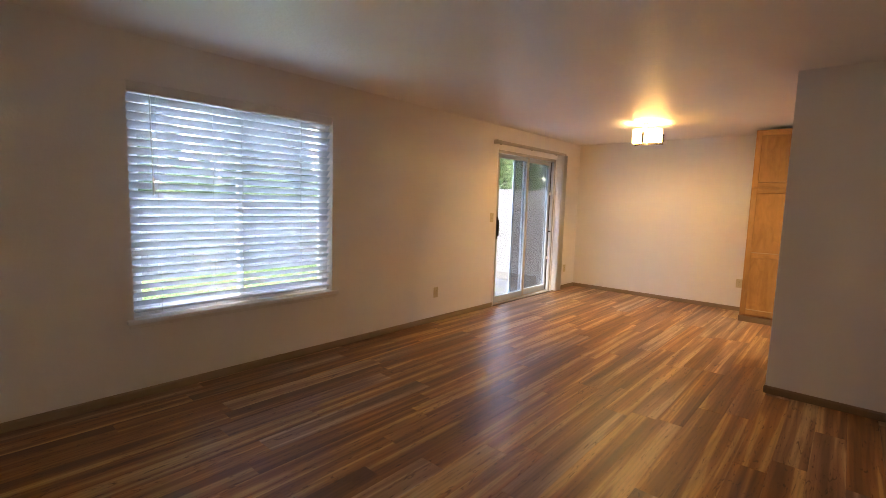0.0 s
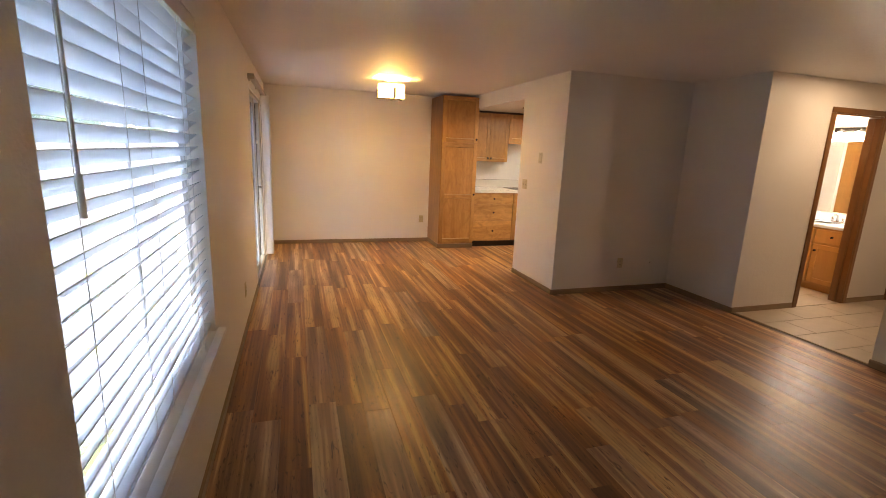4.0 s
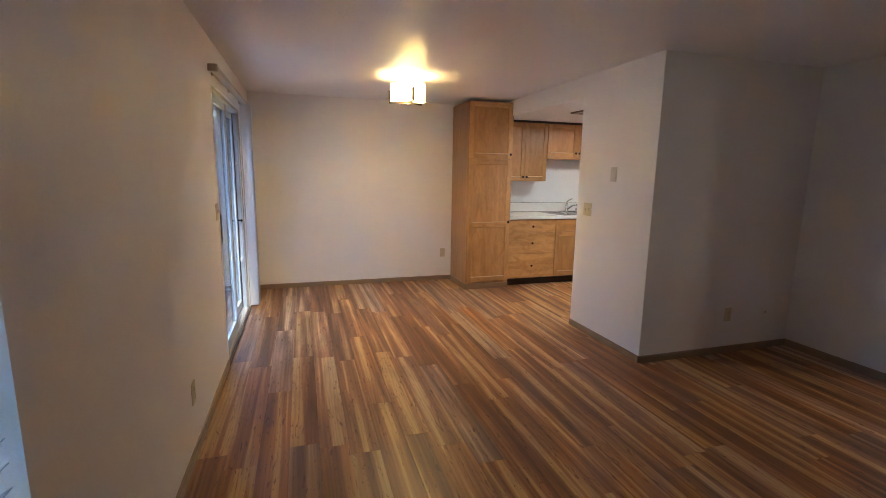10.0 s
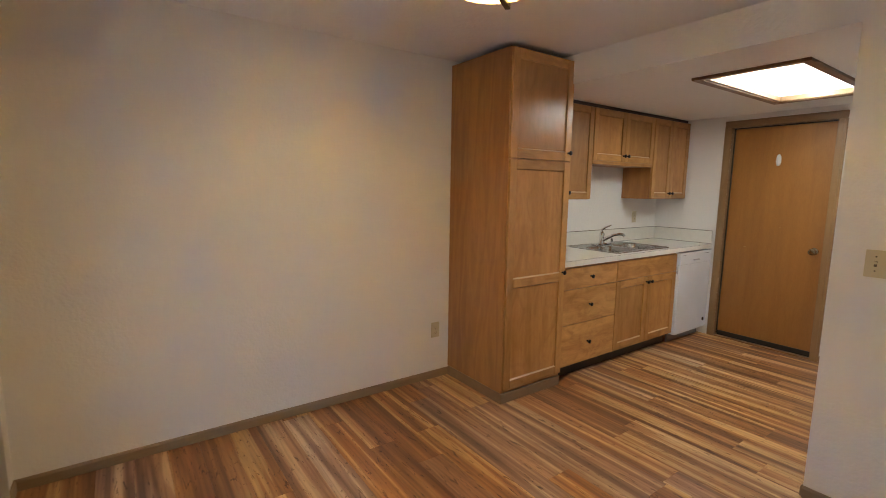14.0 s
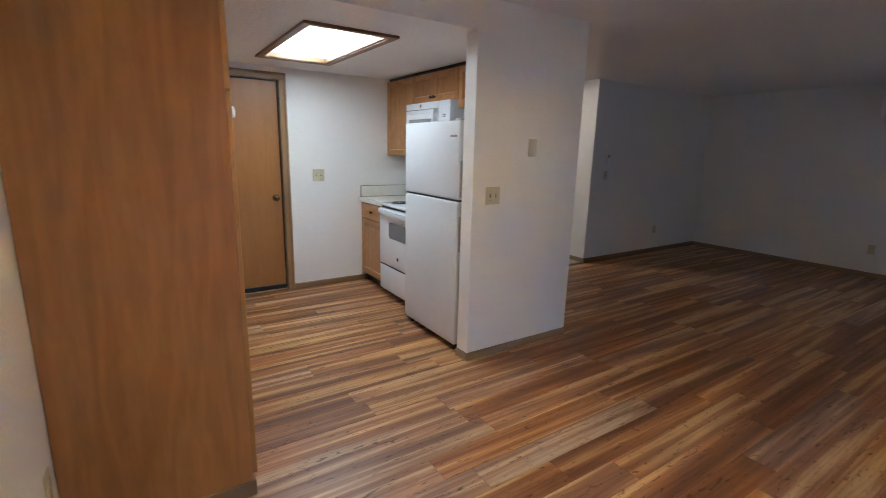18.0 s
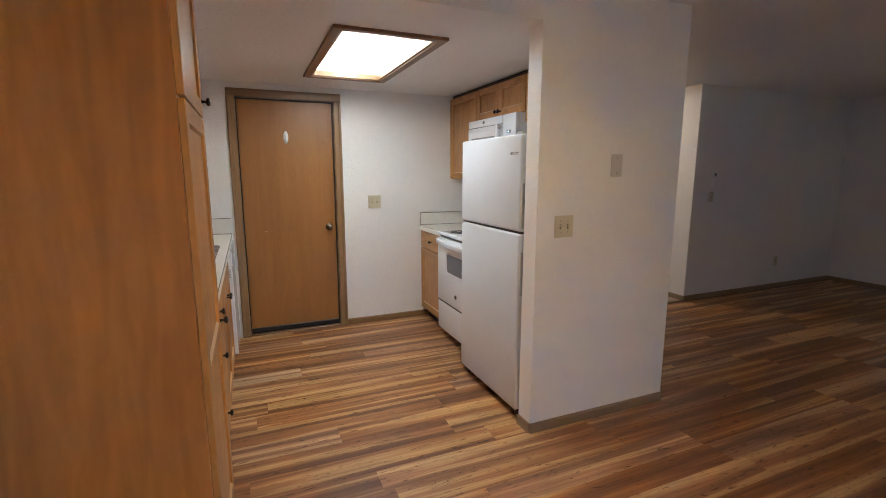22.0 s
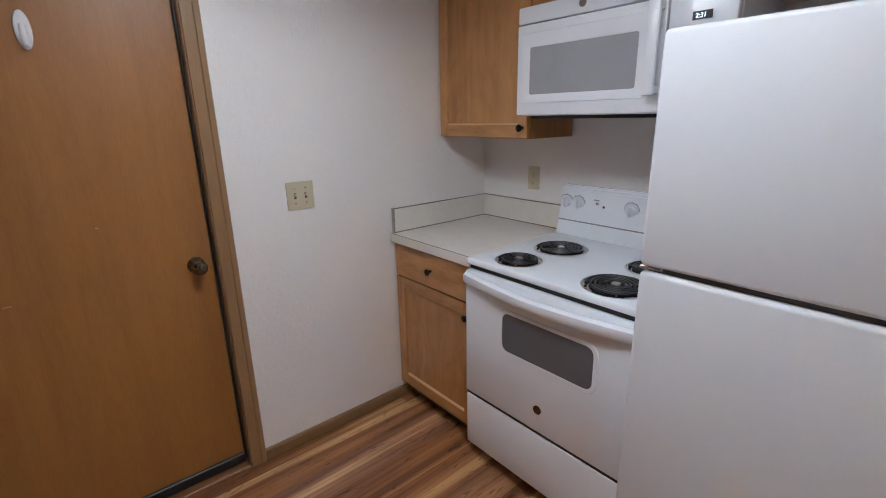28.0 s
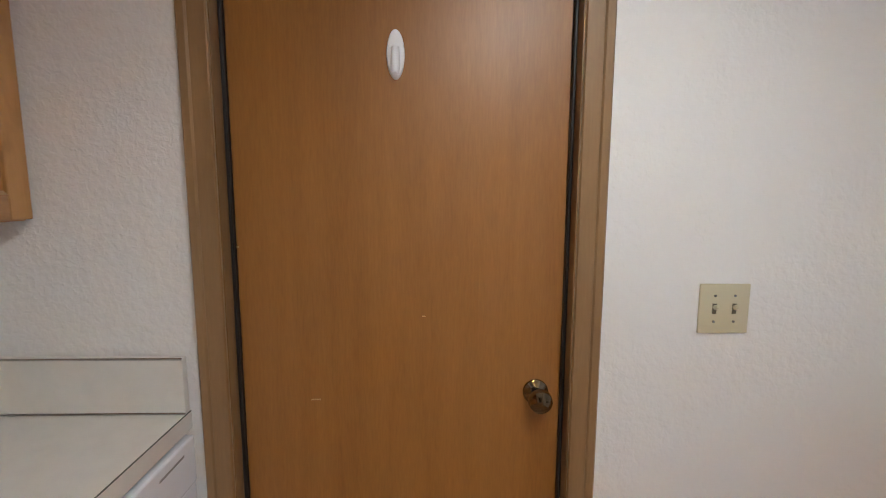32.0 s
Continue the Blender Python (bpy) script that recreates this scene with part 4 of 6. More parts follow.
EX0, EX1, EY0, EY1 = RX0 + 0.014, RX1 - 0.014, RY0 + 0.014, RY1 - 0.014
for q in ((EX0, EX1, EY0, bowls[0][2]), (EX0, EX1, bowls[0][3], EY1), (EX0, bowls[0][0], bowls[0][2], bowls[0][3]),
          (bowls[0][1], bowls[1][0], bowls[0][2], bowls[0][3]), (bowls[1][1], EX1, bowls[0][2], bowls[0][3])):
    vs = [b.verts.new((x, y, zt)) for x, y in ((q[0], q[2]), (q[1], q[2]), (q[1], q[3]), (q[0], q[3]))]
    b.faces.new(vs)
join(b, loft([round_rect(RX0 - 0.006 + s_, RX1 + 0.006 - s_, RY0 - 0.006 + s_, RY1 + 0.006 - s_, z_, r_, 7) for s_, z_, r_ in
              ((0.0, 0.9152, 0.034), (0.0015, zt + 0.0005, 0.033), (0.004, zt + 0.0016, 0.031), (0.0075, zt + 0.0008, 0.028), (0.010, zt, 0.025), (0.020, zt, 0.0006))], False))
part("rim", b, M_STEEL, sink)
for x0, x1, y0, y1 in bowls:
    loops = [round_rect(x0 + s_, x1 - s_, y0 + s_, y1 - s_, zt - d_, r_, 10) for s_, d_, r_ in
             ((0.0, 0.0, 0.0005), (0.001, 0.0002, 0.078), (0.004, 0.0025, 0.078), (0.008, 0.012, 0.078), (0.014, 0.07, 0.078), (0.018, 0.125, 0.076), (0.026, 0.146, 0.07), (0.042, 0.157, 0.06), (0.13, 0.163, 0.04))]
    bowl = part("bowl", loft(loops), M_STEEL, sink, smooth=True)
    cx, cy = (x0 + x1) / 2, (y0 + y1) / 2
    part("drain", join(cyl((cx, cy, zt - 0.160), 0.042, 0.006, n=24, bev=0.002), cyl((cx, cy, zt - 0.157), 0.020, 0.006, n=16)), M_CHROME, bowl, smooth=True)
fa = thing("faucet", (1.235, 7.665, 0.92), "chrome single-lever kitchen faucet", "faucet")
fx, fy = 1.275, 7.652
part("base_plate", box(fx - 0.12, fx + 0.12, fy - 0.027, fy + 0.027, 0.920, 0.934, 0.007, 2), M_CHROME, fa, smooth=True)
part("body", moved(lathe([(0.0, 0.0), (0.026, 0.0), (0.024, 0.012), (0.021, 0.05), (0.024, 0.075), (0.022, 0.092), (0.0, 0.105)], 20), Matrix.Translation((fx, fy, 0.934))), M_CHROME, fa, smooth=True)
part("spout", tube([(fx, fy - 0.005, 0.955), (fx + 0.012, fy - 0.05, 0.985), (fx + 0.03, fy - 0.105, 1.018), (fx + 0.046, fy - 0.155, 1.03), (fx + 0.056, fy - 0.185, 1.025), (fx + 0.059, fy - 0.195, 1.008)],
                   [0.017, 0.015, 0.013, 0.0125, 0.0125, 0.0125], 14), M_CHROME, fa, smooth=True)
part("lever", tube([(fx, fy, 1.03), (fx - 0.008, fy + 0.004, 1.055), (fx + 0.012, fy - 0.03, 1.085), (fx + 0.03, fy - 0.075, 1.107)], [0.017, 0.012, 0.008, 0.007], 12), M_CHROME, fa, smooth=True)
part("side_spray", join(moved(lathe([(0, 0), (0.02, 0), (0.018, 0.01), (0.012, 0.016), (0.013, 0.05), (0.0, 0.055)], 16), Matrix.Translation((fx + 0.155, fy, 0.9195)))), M_CHROME, fa, smooth=True)

# ---- dishwasher ----
# grey of the handle pocket and dial marks, also the painted knob shadows
M_HANDLEGREY = plain("grey_plastic_and_knob_shade", (0.36, 0.37, 0.40), 0.4, var=0.04)
dw = thing("dishwasher", (2.03, 7.45, 0), "white built-in dishwasher under the counter", "dishwasher")
WX0, WX1 = 1.750, 2.341
part("body", box(WX0 + 0.004, WX1 - 0.004, 7.215, YN - 0.01, 0.09, 0.870), M_APPLGREY, dw)
dd = part("door", box(WX0 + 0.002, WX1 - 0.002, 7.146, 7.215, 0.088, 0.7485, 0.004, 2), M_APPL, dw)
cp = part("control_panel", box(WX0 + 0.002, WX1 - 0.002, 7.143, 7.215, 0.7495, 0.862, 0.005, 2), M_APPL, dw)
part("handle_pocket", moved(box(-0.062, 0.062, -0.001, 0.012, -0.008, 0.008, 0.004, 2), Matrix.Translation((2.05, 7.142, 0.785))), M_HANDLEGREY, cp, "grey pocket handle", True)
part("marking", box(1.785, 1.845, 7.1422, 7.144, 0.836, 0.841), M_APPLGREY, cp)
part("marking", box(2.2, 2.29, 7.1422, 7.144, 0.834, 0.839), M_APPLGREY, cp)
for k in range(6):
    part("vent_slot", box(WX0 + 0.0005, WX0 + 0.004, 7.158, 7.180, 0.670 + k * 0.011, 0.675 + k * 0.011), M_APPLGREY, dd)
part("badge", cyl((2.275, 7.1455, 0.17), 0.017, 0.004, "Y", n=20), M_BRASS, dd, "round metal badge")
part("kick_plate", box(WX0 + 0.01, WX1 - 0.01, 7.22, 7.235, 0.004, 0.10), M_APPLGREY, dw, "grey kick plate")

# ---- range ----
rg = thing("range", (1.38, 5.25, 0), "white electric coil range with oven and storage drawer", "stove")
RX0, RX1 = 1.036, 1.786
YRF = 5.500
part("body", box(RX0, RX1, YK + 0.01, YRF - 0.005, 0.075, 0.893, 0.003), M_APPL, rg)
b = box(RX0 - 0.001, RX1 + 0.001, YK + 0.05, YRF + 0.028, 0.895, 0.922, 0.009, 3)
top = part("cooktop", b, M_APPL, rg, smooth=True)
# black box in the slot under the cooktop stands for its shade
part("gap", box(RX0 + 0.01, RX1 - 0.01, YRF - 0.004, YRF + 0.014, 0.878, 0.896), M_BLACK, rg)
od = part("oven_door", box(RX0 + 0.002, RX1 - 0.002, YRF - 0.004, YRF + 0.036, 0.338, 0.876, 0.008, 2), M_APPL, rg, smooth=True)
# oven window, rounded
wl_ = [round_rect(1.205, 1.583, 0.607, 0.757, 0, 0.028), round_rect(1.205, 1.583, 0.607, 0.757, 0.0035, 0.028)]
w_bm = loft(wl_)
w_bm.transform(Matrix(((1, 0, 0, 0), (0, 0, 1, YRF + 0.0345), (0, 1, 0, 0), (0, 0, 0, 1))))
part("window", w_bm, M_OVENGLASS, od, "dark grey oven window")
fr = loft([round_rect(1.188, 1.602, 0.590, 0.774, 0.0, 0.042), round_rect(1.191, 1.599, 0.593, 0.771, 0.0052, 0.039), round_rect(1.198, 1.592, 0.600, 0.764, 0.0060, 0.032),
           round_rect(1.2045, 1.5855, 0.6065, 0.7575, 0.0048, 0.0285), round_rect(1.2055, 1.5845, 0.6075, 0.7565, 0.001, 0.028)], False)
fr.transform(Matrix(((1, 0, 0, 0), (0, 0, 1, YRF + 0.0345), (0, 1, 0, 0), (0, 0, 0, 1))))
part("window_surround", fr, M_APPL, od, smooth=True)
hp = [(RX0 + 0.012 + (RX1 - RX0 - 0.024) * k / 14, YRF + 0.052 + 0.026 * math.sin(math.pi * k / 14), 0.848 - 0.010 * math.sin(math.pi * k / 14)) for k in range(15)]
hbm = bmesh.new()
rows = []
for x, y, z in hp:
    rows.append([hbm.verts.new((x, y + dy, z + dz)) for dy, dz in ((-0.022, -0.018), (-0.002, -0.022), (0.006, -0.008), (0.004, 0.014), (-0.008, 0.02), (-0.022, 0.018))])
for a, c in zip(rows, rows[1:]):
    for i in range(6):
        hbm.faces.new((a[i], a[(i + 1) % 6], c[(i + 1) % 6], c[i]))
hbm.faces.new(rows[0][::-1])
hbm.faces.new(rows[-1])
part("handle", hbm, M_APPL, od, "white curved handle bar", True)
part("badge", cyl((1.41, YRF + 0.037, 0.432), 0.017, 0.004, "Y", n=24), M_BRASS, od, "round metal badge")
part("drawer", box(RX0 + 0.002, RX1 - 0.002, YRF - 0.004, YRF + 0.032, 0.080, 0.322, 0.007, 2), M_APPL, rg, smooth=True)
# black box paints the dark of the gap above the drawer
part("drawer_gap", box(RX0 + 0.003, RX1 - 0.003, YRF - 0.004, YRF + 0.026, 0.3225, 0.3375), M_BLACK, rg)
part("plinth", box(RX0 + 0.02, RX1 - 0.02, YK + 0.05, YRF - 0.06, 0.002, 0.075), M_BLACK, rg)
# control panel, leaning back
cpm = prism([(YK + 0.012, 0.90), (YK + 0.105, 0.90), (YK + 0.085, 0.985), (YK + 0.058, 1.128), (YK + 0.042, 1.142), (YK + 0.012, 1.142)], RX0, RX1, "X")
bmesh.ops.bevel(cpm, geom=cpm.edges[:], offset=0.006, segments=2, affect="EDGES")
bp = part("backguard", cpm, M_APPL, rg, "white control panel above the cooktop", True)
part("panel_line", box(RX0 + 0.006, RX1 - 0.006, YK + 0.080, YK + 0.0875, 0.985, 0.990), M_APPLGREY, bp)
tiltm = Matrix.Rotation(radians(-11), 4, "X")
for x in (1.752, 1.690, 1.440, 1.13, 1.07):
    kb = join(cyl((0, 0.006, 0), 0.030, 0.006, "Y", n=24), cyl((0, 0.016, 0), 0.023, 0.016, "Y", n=24, bev=0.004), box(-0.005, 0.005, 0.022, 0.032, -0.022, 0.022, 0.003))
    kb.transform(Matrix.Translation((x, YK + 0.066, 1.07)) @ tiltm)
    kn_ = part("control_knob", kb, M_APPL, bp, smooth=True)
    # grey ring draws the shadow outline round the knob
    part("knob_skirt", moved(cyl((0, 0.0015, 0), 0.0335, 0.003, "Y", n=24), Matrix.Translation((x, YK + 0.067, 1.07)) @ tiltm), M_HANDLEGREY, kn_, "grey ring painted as the shadow outline of the knob")
    rb = bmesh.new()
    for k in range(9):
        a = radians(-40 + k * 32.5)
        box(0.036 * math.sin(a) - 0.0008, 0.036 * math.sin(a) + 0.0008, 0.001, 0.0025, 0.036 * math.cos(a) - 0.0018, 0.036 * math.cos(a) + 0.0018, bm=rb)
    rb.transform(Matrix.Translation((x, YK + 0.067, 1.07)) @ tiltm)
    part("dial_marks", rb, M_HANDLEGREY, kn_)
part("indicator", moved(cyl((0, 0.002, 0), 0.005, 0.006, "Y", n=12), Matrix.Translation((1.565, YK + 0.068, 1.065)) @ tiltm), M_BLACK, bp)
part("marking", moved(join(box(-0.012, 0.012, 0, 0.002, 0.02, 0.024), box(-0.008, 0.004, 0, 0.002, 0.0, 0.012), box(-0.01, 0.01, 0, 0.002, -0.02, -0.016)), Matrix.Translation((1.60, YK + 0.0675, 1.07)) @ tiltm), M_APPLGREY, bp)


M_HUB = plain("pale_steel", (0.56, 0.55, 0.53), 0.3, 1.0, 0.05)


def burner(x, y, r):
    pan_ = moved(lathe([(r + 0.017, 0.0), (r + 0.017, 0.003), (r + 0.011, 0.004), (r + 0.005, -0.006), (0.02, -0.014), (0.0, -0.014)], 32), Matrix.Translation((x, y, 0.923)))
    part_ = part("drip_pan", pan_, M_CHROME, rg, "chrome drip pan", True)
    pts = []
    turns = 5 if r > 0.08 else 4
    for k in range(turns * 26 + 1):
        f = k / (turns * 26)
        a = 2 * math.pi * turns * f + 0.6
        rr = 0.022 + (r - 0.022) * f
        pts.append((x + rr * math.cos(a), y + rr * math.sin(a), 0.929))
    part("coil", tube(pts, 0.0048, 6), M_BLACK, part_, "black spiral heating element", True)
    part("hub", join(cyl((x, y, 0.9315), 0.017, 0.005, n=20, bev=0.0015), *[moved(box(-0.002, 0.002, 0.012, r, 0.9225, 0.9250), Matrix.Translation((x, y, 0)) @ Matrix.Rotation(radians(a), 4, "Z")) for a in (30, 150, 270)]), M_HUB, part_, "pale metal centre medallion")


burner(1.616, 5.415, 0.074)
burner(1.598, 5.175, 0.093)
burner(1.224, 5.405, 0.093)
burner(1.224, 5.165, 0.074)

# ---- microwave over the range ----
mw = thing("microwave", (1.38, 5.05, 1.45), "white over-the-range microwave with a grey window", "microwave")
YM = 5.222
part("body", box(1.037, 1.787, YK + 0.003, YM, 1.448, 1.836, 0.003), M_APPL, mw)
md = part("door", box(1.222, 1.787, YM + 0.001, YM + 0.032, 1.450, 1.772, 0.007, 2), M_APPL, mw, smooth=True)
part("top_vent", box(1.222, 1.787, YM + 0.001, YM + 0.030, 1.775, 1.834, 0.007, 2), M_APPL, mw, smooth=True)
cpp = part("control_panel", box(1.037, 1.219, YM + 0.001, YM + 0.030, 1.450, 1.834, 0.006, 2), M_APPL, mw, smooth=True)
wf = loft([round_rect(1.268, 1.764, 1.494, 1.742, 0.0, 0.012), round_rect(1.270, 1.762, 1.496, 1.740, 0.0035, 0.011), round_rect(1.300, 1.727, 1.522, 1.695, 0.0045, 0.010),
           round_rect(1.304, 1.723, 1.526, 1.691, 0.0015, 0.008)], False)
wf.transform(Matrix(((1, 0, 0, 0), (0, 0, 1, YM + 0.031), (0, 1, 0, 0), (0, 0, 0, 1))))
part("window_surround", wf, M_APPL, md, smooth=True)
part("window", box(1.303, 1.724, YM + 0.030, YM + 0.0328, 1.525, 1.692), plain("microwave_window", (0.34, 0.35, 0.37), 0.10, var=0.04), md, "grey perforated window")
part("handle", join(box(1.226, 1.264, YM + 0.055, YM + 0.074, 1.50, 1.768, 0.007, 2), box(1.230, 1.260, YM + 0.03, YM + 0.06, 1.505, 1.530, 0.003), box(1.230, 1.260, YM + 0.03, YM + 0.06, 1.738, 1.763, 0.003)), M_APPL, md, smooth=True)
part("badge", cyl((1.51, YM + 0.032, 1.806), 0.013, 0.004, "Y", n=20), M_STEEL, mw, "round metal badge")
part("display", box(1.100, 1.152, YM + 0.030, YM + 0.0318, 1.697, 1.719), M_BLACK, cpp, "small lit clock display")
part("keypad", join(box(1.055, 1.195, YM + 0.030, YM + 0.0312, 1.60, 1.604), box(1.055, 1.195, YM + 0.030, YM + 0.0312, 1.56, 1.564), box(1.055, 1.195, YM + 0.030, YM + 0.0312, 1.52, 1.524), box(1.055, 1.195, YM + 0.030, YM + 0.0312, 1.48, 1.484)), M_APPLGREY, cpp)
part("underside", box(1.06, 1.76, YK + 0.05, YM - 0.03, 1.436, 1.448), M_BLACK, mw, "dark vent underside")


def lettering(text, size, m, material, parent, depth=0.0006):
    cu = bpy.data.curves.new("text", "FONT")
    cu.body, cu.size, cu.extrude = text, size, depth
    tmp = bpy.data.objects.new("text", cu)
    scene.collection.objects.link(tmp)
    me = bpy.data.meshes.new_from_object(tmp.evaluated_get(bpy.context.evaluated_depsgraph_get()))
    bpy.data.objects.remove(tmp)
    bm = bmesh.new()
    bm.from_mesh(me)
    bpy.data.meshes.remove(me)
    bm.transform(m)
    return part("digits", bm, material, parent)


lettering("2:31", 0.017, Matrix.Translation((1.144, YM + 0.0325, 1.7020)) @ Matrix(((-1, 0, 0, 0), (0, 0, 1, 0), (0, 1, 0, 0), (0, 0, 0, 1))), M_DISPLAY, cpp)

# ---- refrigerator ----
rf = thing("refrigerator", (0.64, 5.25, 0), "white top-freezer refrigerator with textured doors", "refrigerator")
FX0, FX1, FYF, FZ = 0.300, 1.034, 5.665, 1.620
part("cabinet_body", box(FX0 + 0.004, FX1 - 0.004, YK + 0.03, FYF - 0.068, 0.045, FZ - 0.012, 0.004), M_FRIDGE, rf)
f1 = part("freezer_door", box(FX0, FX1, FYF - 0.062, FYF, 1.098, FZ, 0.012, 3), M_FRIDGE, rf, smooth=True)
f2 = part("fresh_food_door", box(FX0, FX1, FYF - 0.062, FYF, 0.055, 1.084, 0.012, 3), M_FRIDGE, rf, smooth=True)
# gasket colour darkened for the shade in the gap between the doors
M_GASKET = plain("gap_dark_gasket", (0.07, 0.07, 0.072), 0.6)
part("gasket", join(box(FX0 + 0.012, FX1 - 0.012, FYF - 0.069, FYF - 0.061, 0.07, FZ - 0.012), box(FX0 + 0.012, FX1 - 0.012, FYF - 0.06, FYF - 0.02, 1.084, 1.098)), M_GASKET, rf)
M_GRIP = plain("grey_grip", (0.40, 0.40, 0.41), 0.45)
part("edge_grip", box(FX0 - 0.004, FX0 + 0.002, FYF - 0.05, FYF - 0.012, 1.115, 1.36, 0.002), M_GRIP, f1, "grey recessed edge grip")
part("edge_grip", box(FX0 - 0.004, FX0 + 0.002, FYF - 0.05, FYF - 0.012, 0.74, 0.985, 0.002), M_GRIP, f2, "grey recessed edge grip")
part("hinge_cap", join(box(FX0 + 0.02, FX0 + 0.085, FYF - 0.09, FYF - 0.02, FZ, FZ + 0.016, 0.006, 2)), M_GRIP, rf, "grey hinge cap", True)
part("middle_hinge", join(box(FX1 - 0.05, FX1 + 0.006, FYF - 0.055, FYF - 0.015, 1.0865, 1.0955, 0.002), cyl((FX1 - 0.02, FYF - 0.035, 1.091), 0.008, 0.02, n=12)), M_STEEL, rf)
b = bmesh.new()
for k in range(5):
    box(0.33 + k * 0.0165, 0.33 + k * 0.0165 + 0.009, FYF - 0.0002, FYF + 0.0014, 1.519, 1.526, bm=b)
box(0.328, 0.41, FYF - 0.0002, FYF + 0.0012, 1.514, 1.5165, bm=b)
part("nameplate", b, M_STEEL, f1, "small metal nameplate bars")
part("toe_grille", box(FX0 + 0.02, FX1 - 0.02, FYF - 0.09, FYF - 0.075, 0.012, 0.052), M_BLACK, rf)
for x in (FX0 + 0.05, FX1 - 0.05):
    part("foot", join(cyl((x, FYF - 0.05, 0.025), 0.016, 0.046, n=14), box(x - 0.03, x + 0.03, FYF - 0.075, FYF - 0.02, 0.03, 0.05, 0.004)), M_BLACK, rf, smooth=True)

# ---- kitchen door ----
kd = thing("door_2", (XK + 0.09, (KY0 + KY1) / 2, 0), "tan oak-veneer flush door, closed, in an oak casing", "door", kind="structure")
CW = 0.062


part("casing", join(box(XK - 0.012, XK - 0.001, KY0 - CW, KY0 - 0.0012, 0.002, KZ1 + 0.0012, 0.003), box(XK - 0.017, XK - 0.001, KY0 - CW - 0.001, KY0 - CW + 0.022, 0.002, KZ1 + 0.0012, 0.004)), M_CASING, kd)
part("casing", join(box(XK - 0.012, XK - 0.001, KY1 + 0.0012, KY1 + CW, 0.002, KZ1 + 0.0012, 0.003), box(XK - 0.017, XK - 0.001, KY1 + CW - 0.022, KY1 + CW + 0.001, 0.002, KZ1 + 0.0012, 0.004)), M_CASING, kd)
part("head_casing", join(box(XK - 0.012, XK - 0.001, KY0 - CW, KY1 + CW, KZ1 + 0.0012, KZ1 + CW, 0.003), box(XK - 0.017, XK - 0.001, KY0 - CW - 0.001, KY1 + CW + 0.001, KZ1 + CW - 0.02, KZ1 + CW, 0.004)), M_CASINGX, kd)
part("jamb", join(box(XK - 0.004, XK + 0.145, KY0 - 0.001, KY0 + 0.002, 0.002, KZ1), box(XK + 0.09, XK + 0.11, KY0 + 0.002, KY0 + 0.014, 0.002, KZ1 - 0.014)), M_CASING, kd)
part("jamb", join(box(XK - 0.004, XK + 0.145, KY1 - 0.002, KY1 + 0.001, 0.002, KZ1), box(XK + 0.09, XK + 0.11, KY1 - 0.014, KY1 - 0.002, 0.002, KZ1 - 0.014)), M_CASING, kd)
part("head_jamb", join(box(XK - 0.004, XK + 0.145, KY0, KY1, KZ1 - 0.003, KZ1 + 0.001), box(XK + 0.09, XK + 0.11, KY0, KY1, KZ1 - 0.016, KZ1 - 0.003)), M_CASINGX, kd)
DXF = XK + 0.045
# added black strips put the shade of the door gap into colour
for q in ((KY0 + 0.0022, KY0 + 0.010, 0.03, KZ1 - 0.004), (KY1 - 0.010, KY1 - 0.0022, 0.03, KZ1 - 0.004), (KY0 + 0.010, KY1 - 0.010, KZ1 - 0.012, KZ1 - 0.0035)):
    part("weatherstrip", box(DXF - 0.012, DXF + 0.030, q[0], q[1], q[2], q[3], 0.002), M_BLACK, kd, "black strip standing for the shaded gap round the leaf")
leaf = part("leaf", box(DXF, DXF + 0.042, KY0 + 0.0105, KY1 - 0.0105, 0.034, KZ1 - 0.0125, 0.002), M_DOOR, kd)
for y, z, w in ((6.880, 0.915, 0.011), (7.052, 1.285, 0.008), (6.62, 1.12, 0.004)):
    part("scuff", box(DXF - 0.0005, DXF + 0.0005, y - w, y + w, z - 0.0014, z + 0.0014), M_PALE, leaf, "small pale scratch")
part("threshold", box(XK - 0.005, XK + 0.145, KY0 + 0.002, KY1 - 0.002, 0.002, 0.016, 0.005), M_DKCAS, kd, "dark wooden threshold")
part("sweep", box(DXF - 0.012, DXF + 0.004, KY0 + 0.011, KY1 - 0.011, 0.0165, 0.062, 0.004), M_BLACK, kd, "black rubber door sweep")
kb = lathe([(0.0, 0.0), (0.031, 0.0), (0.030, 0.006), (0.014, 0.012), (0.012, 0.030), (0.024, 0.040), (0.0285, 0.052), (0.026, 0.064), (0.012, 0.071), (0.0, 0.072)], 28)
kb.transform(Matrix.Translation((DXF, 6.350, 0.932)) @ Matrix.Rotation(radians(-90), 4, "Y"))
part("doorknob", kb, M_BRASS, leaf, "aged brass round doorknob", True)
hk = loft([[(0.020 * s * math.cos(a), 0.053 * s * math.sin(a), z) for a in (2 * math.pi * k / 28 for k in range(28))] for s, z in ((1.0, 0.0), (1.0, 0.003), (0.92, 0.006), (0.5, 0.0075), (0.05, 0.008))])
join(hk, tube([(0, 0.015, 0.006), (0, -0.02, 0.009), (0, -0.04, 0.016), (0, -0.046, 0.024)], [0.009, 0.010, 0.009, 0.006], 10))
hk.transform(Matrix.Translation((DXF, 6.681, 1.710)) @ Matrix(((0, 0, -1, 0), (-1, 0, 0, 0), (0, 1, 0, 0), (0, 0, 0, 1))))
solo("adhesive_hook", hk, M_VINYL, "white oval adhesive hook stuck on the kitchen door", "hook", smooth=True)


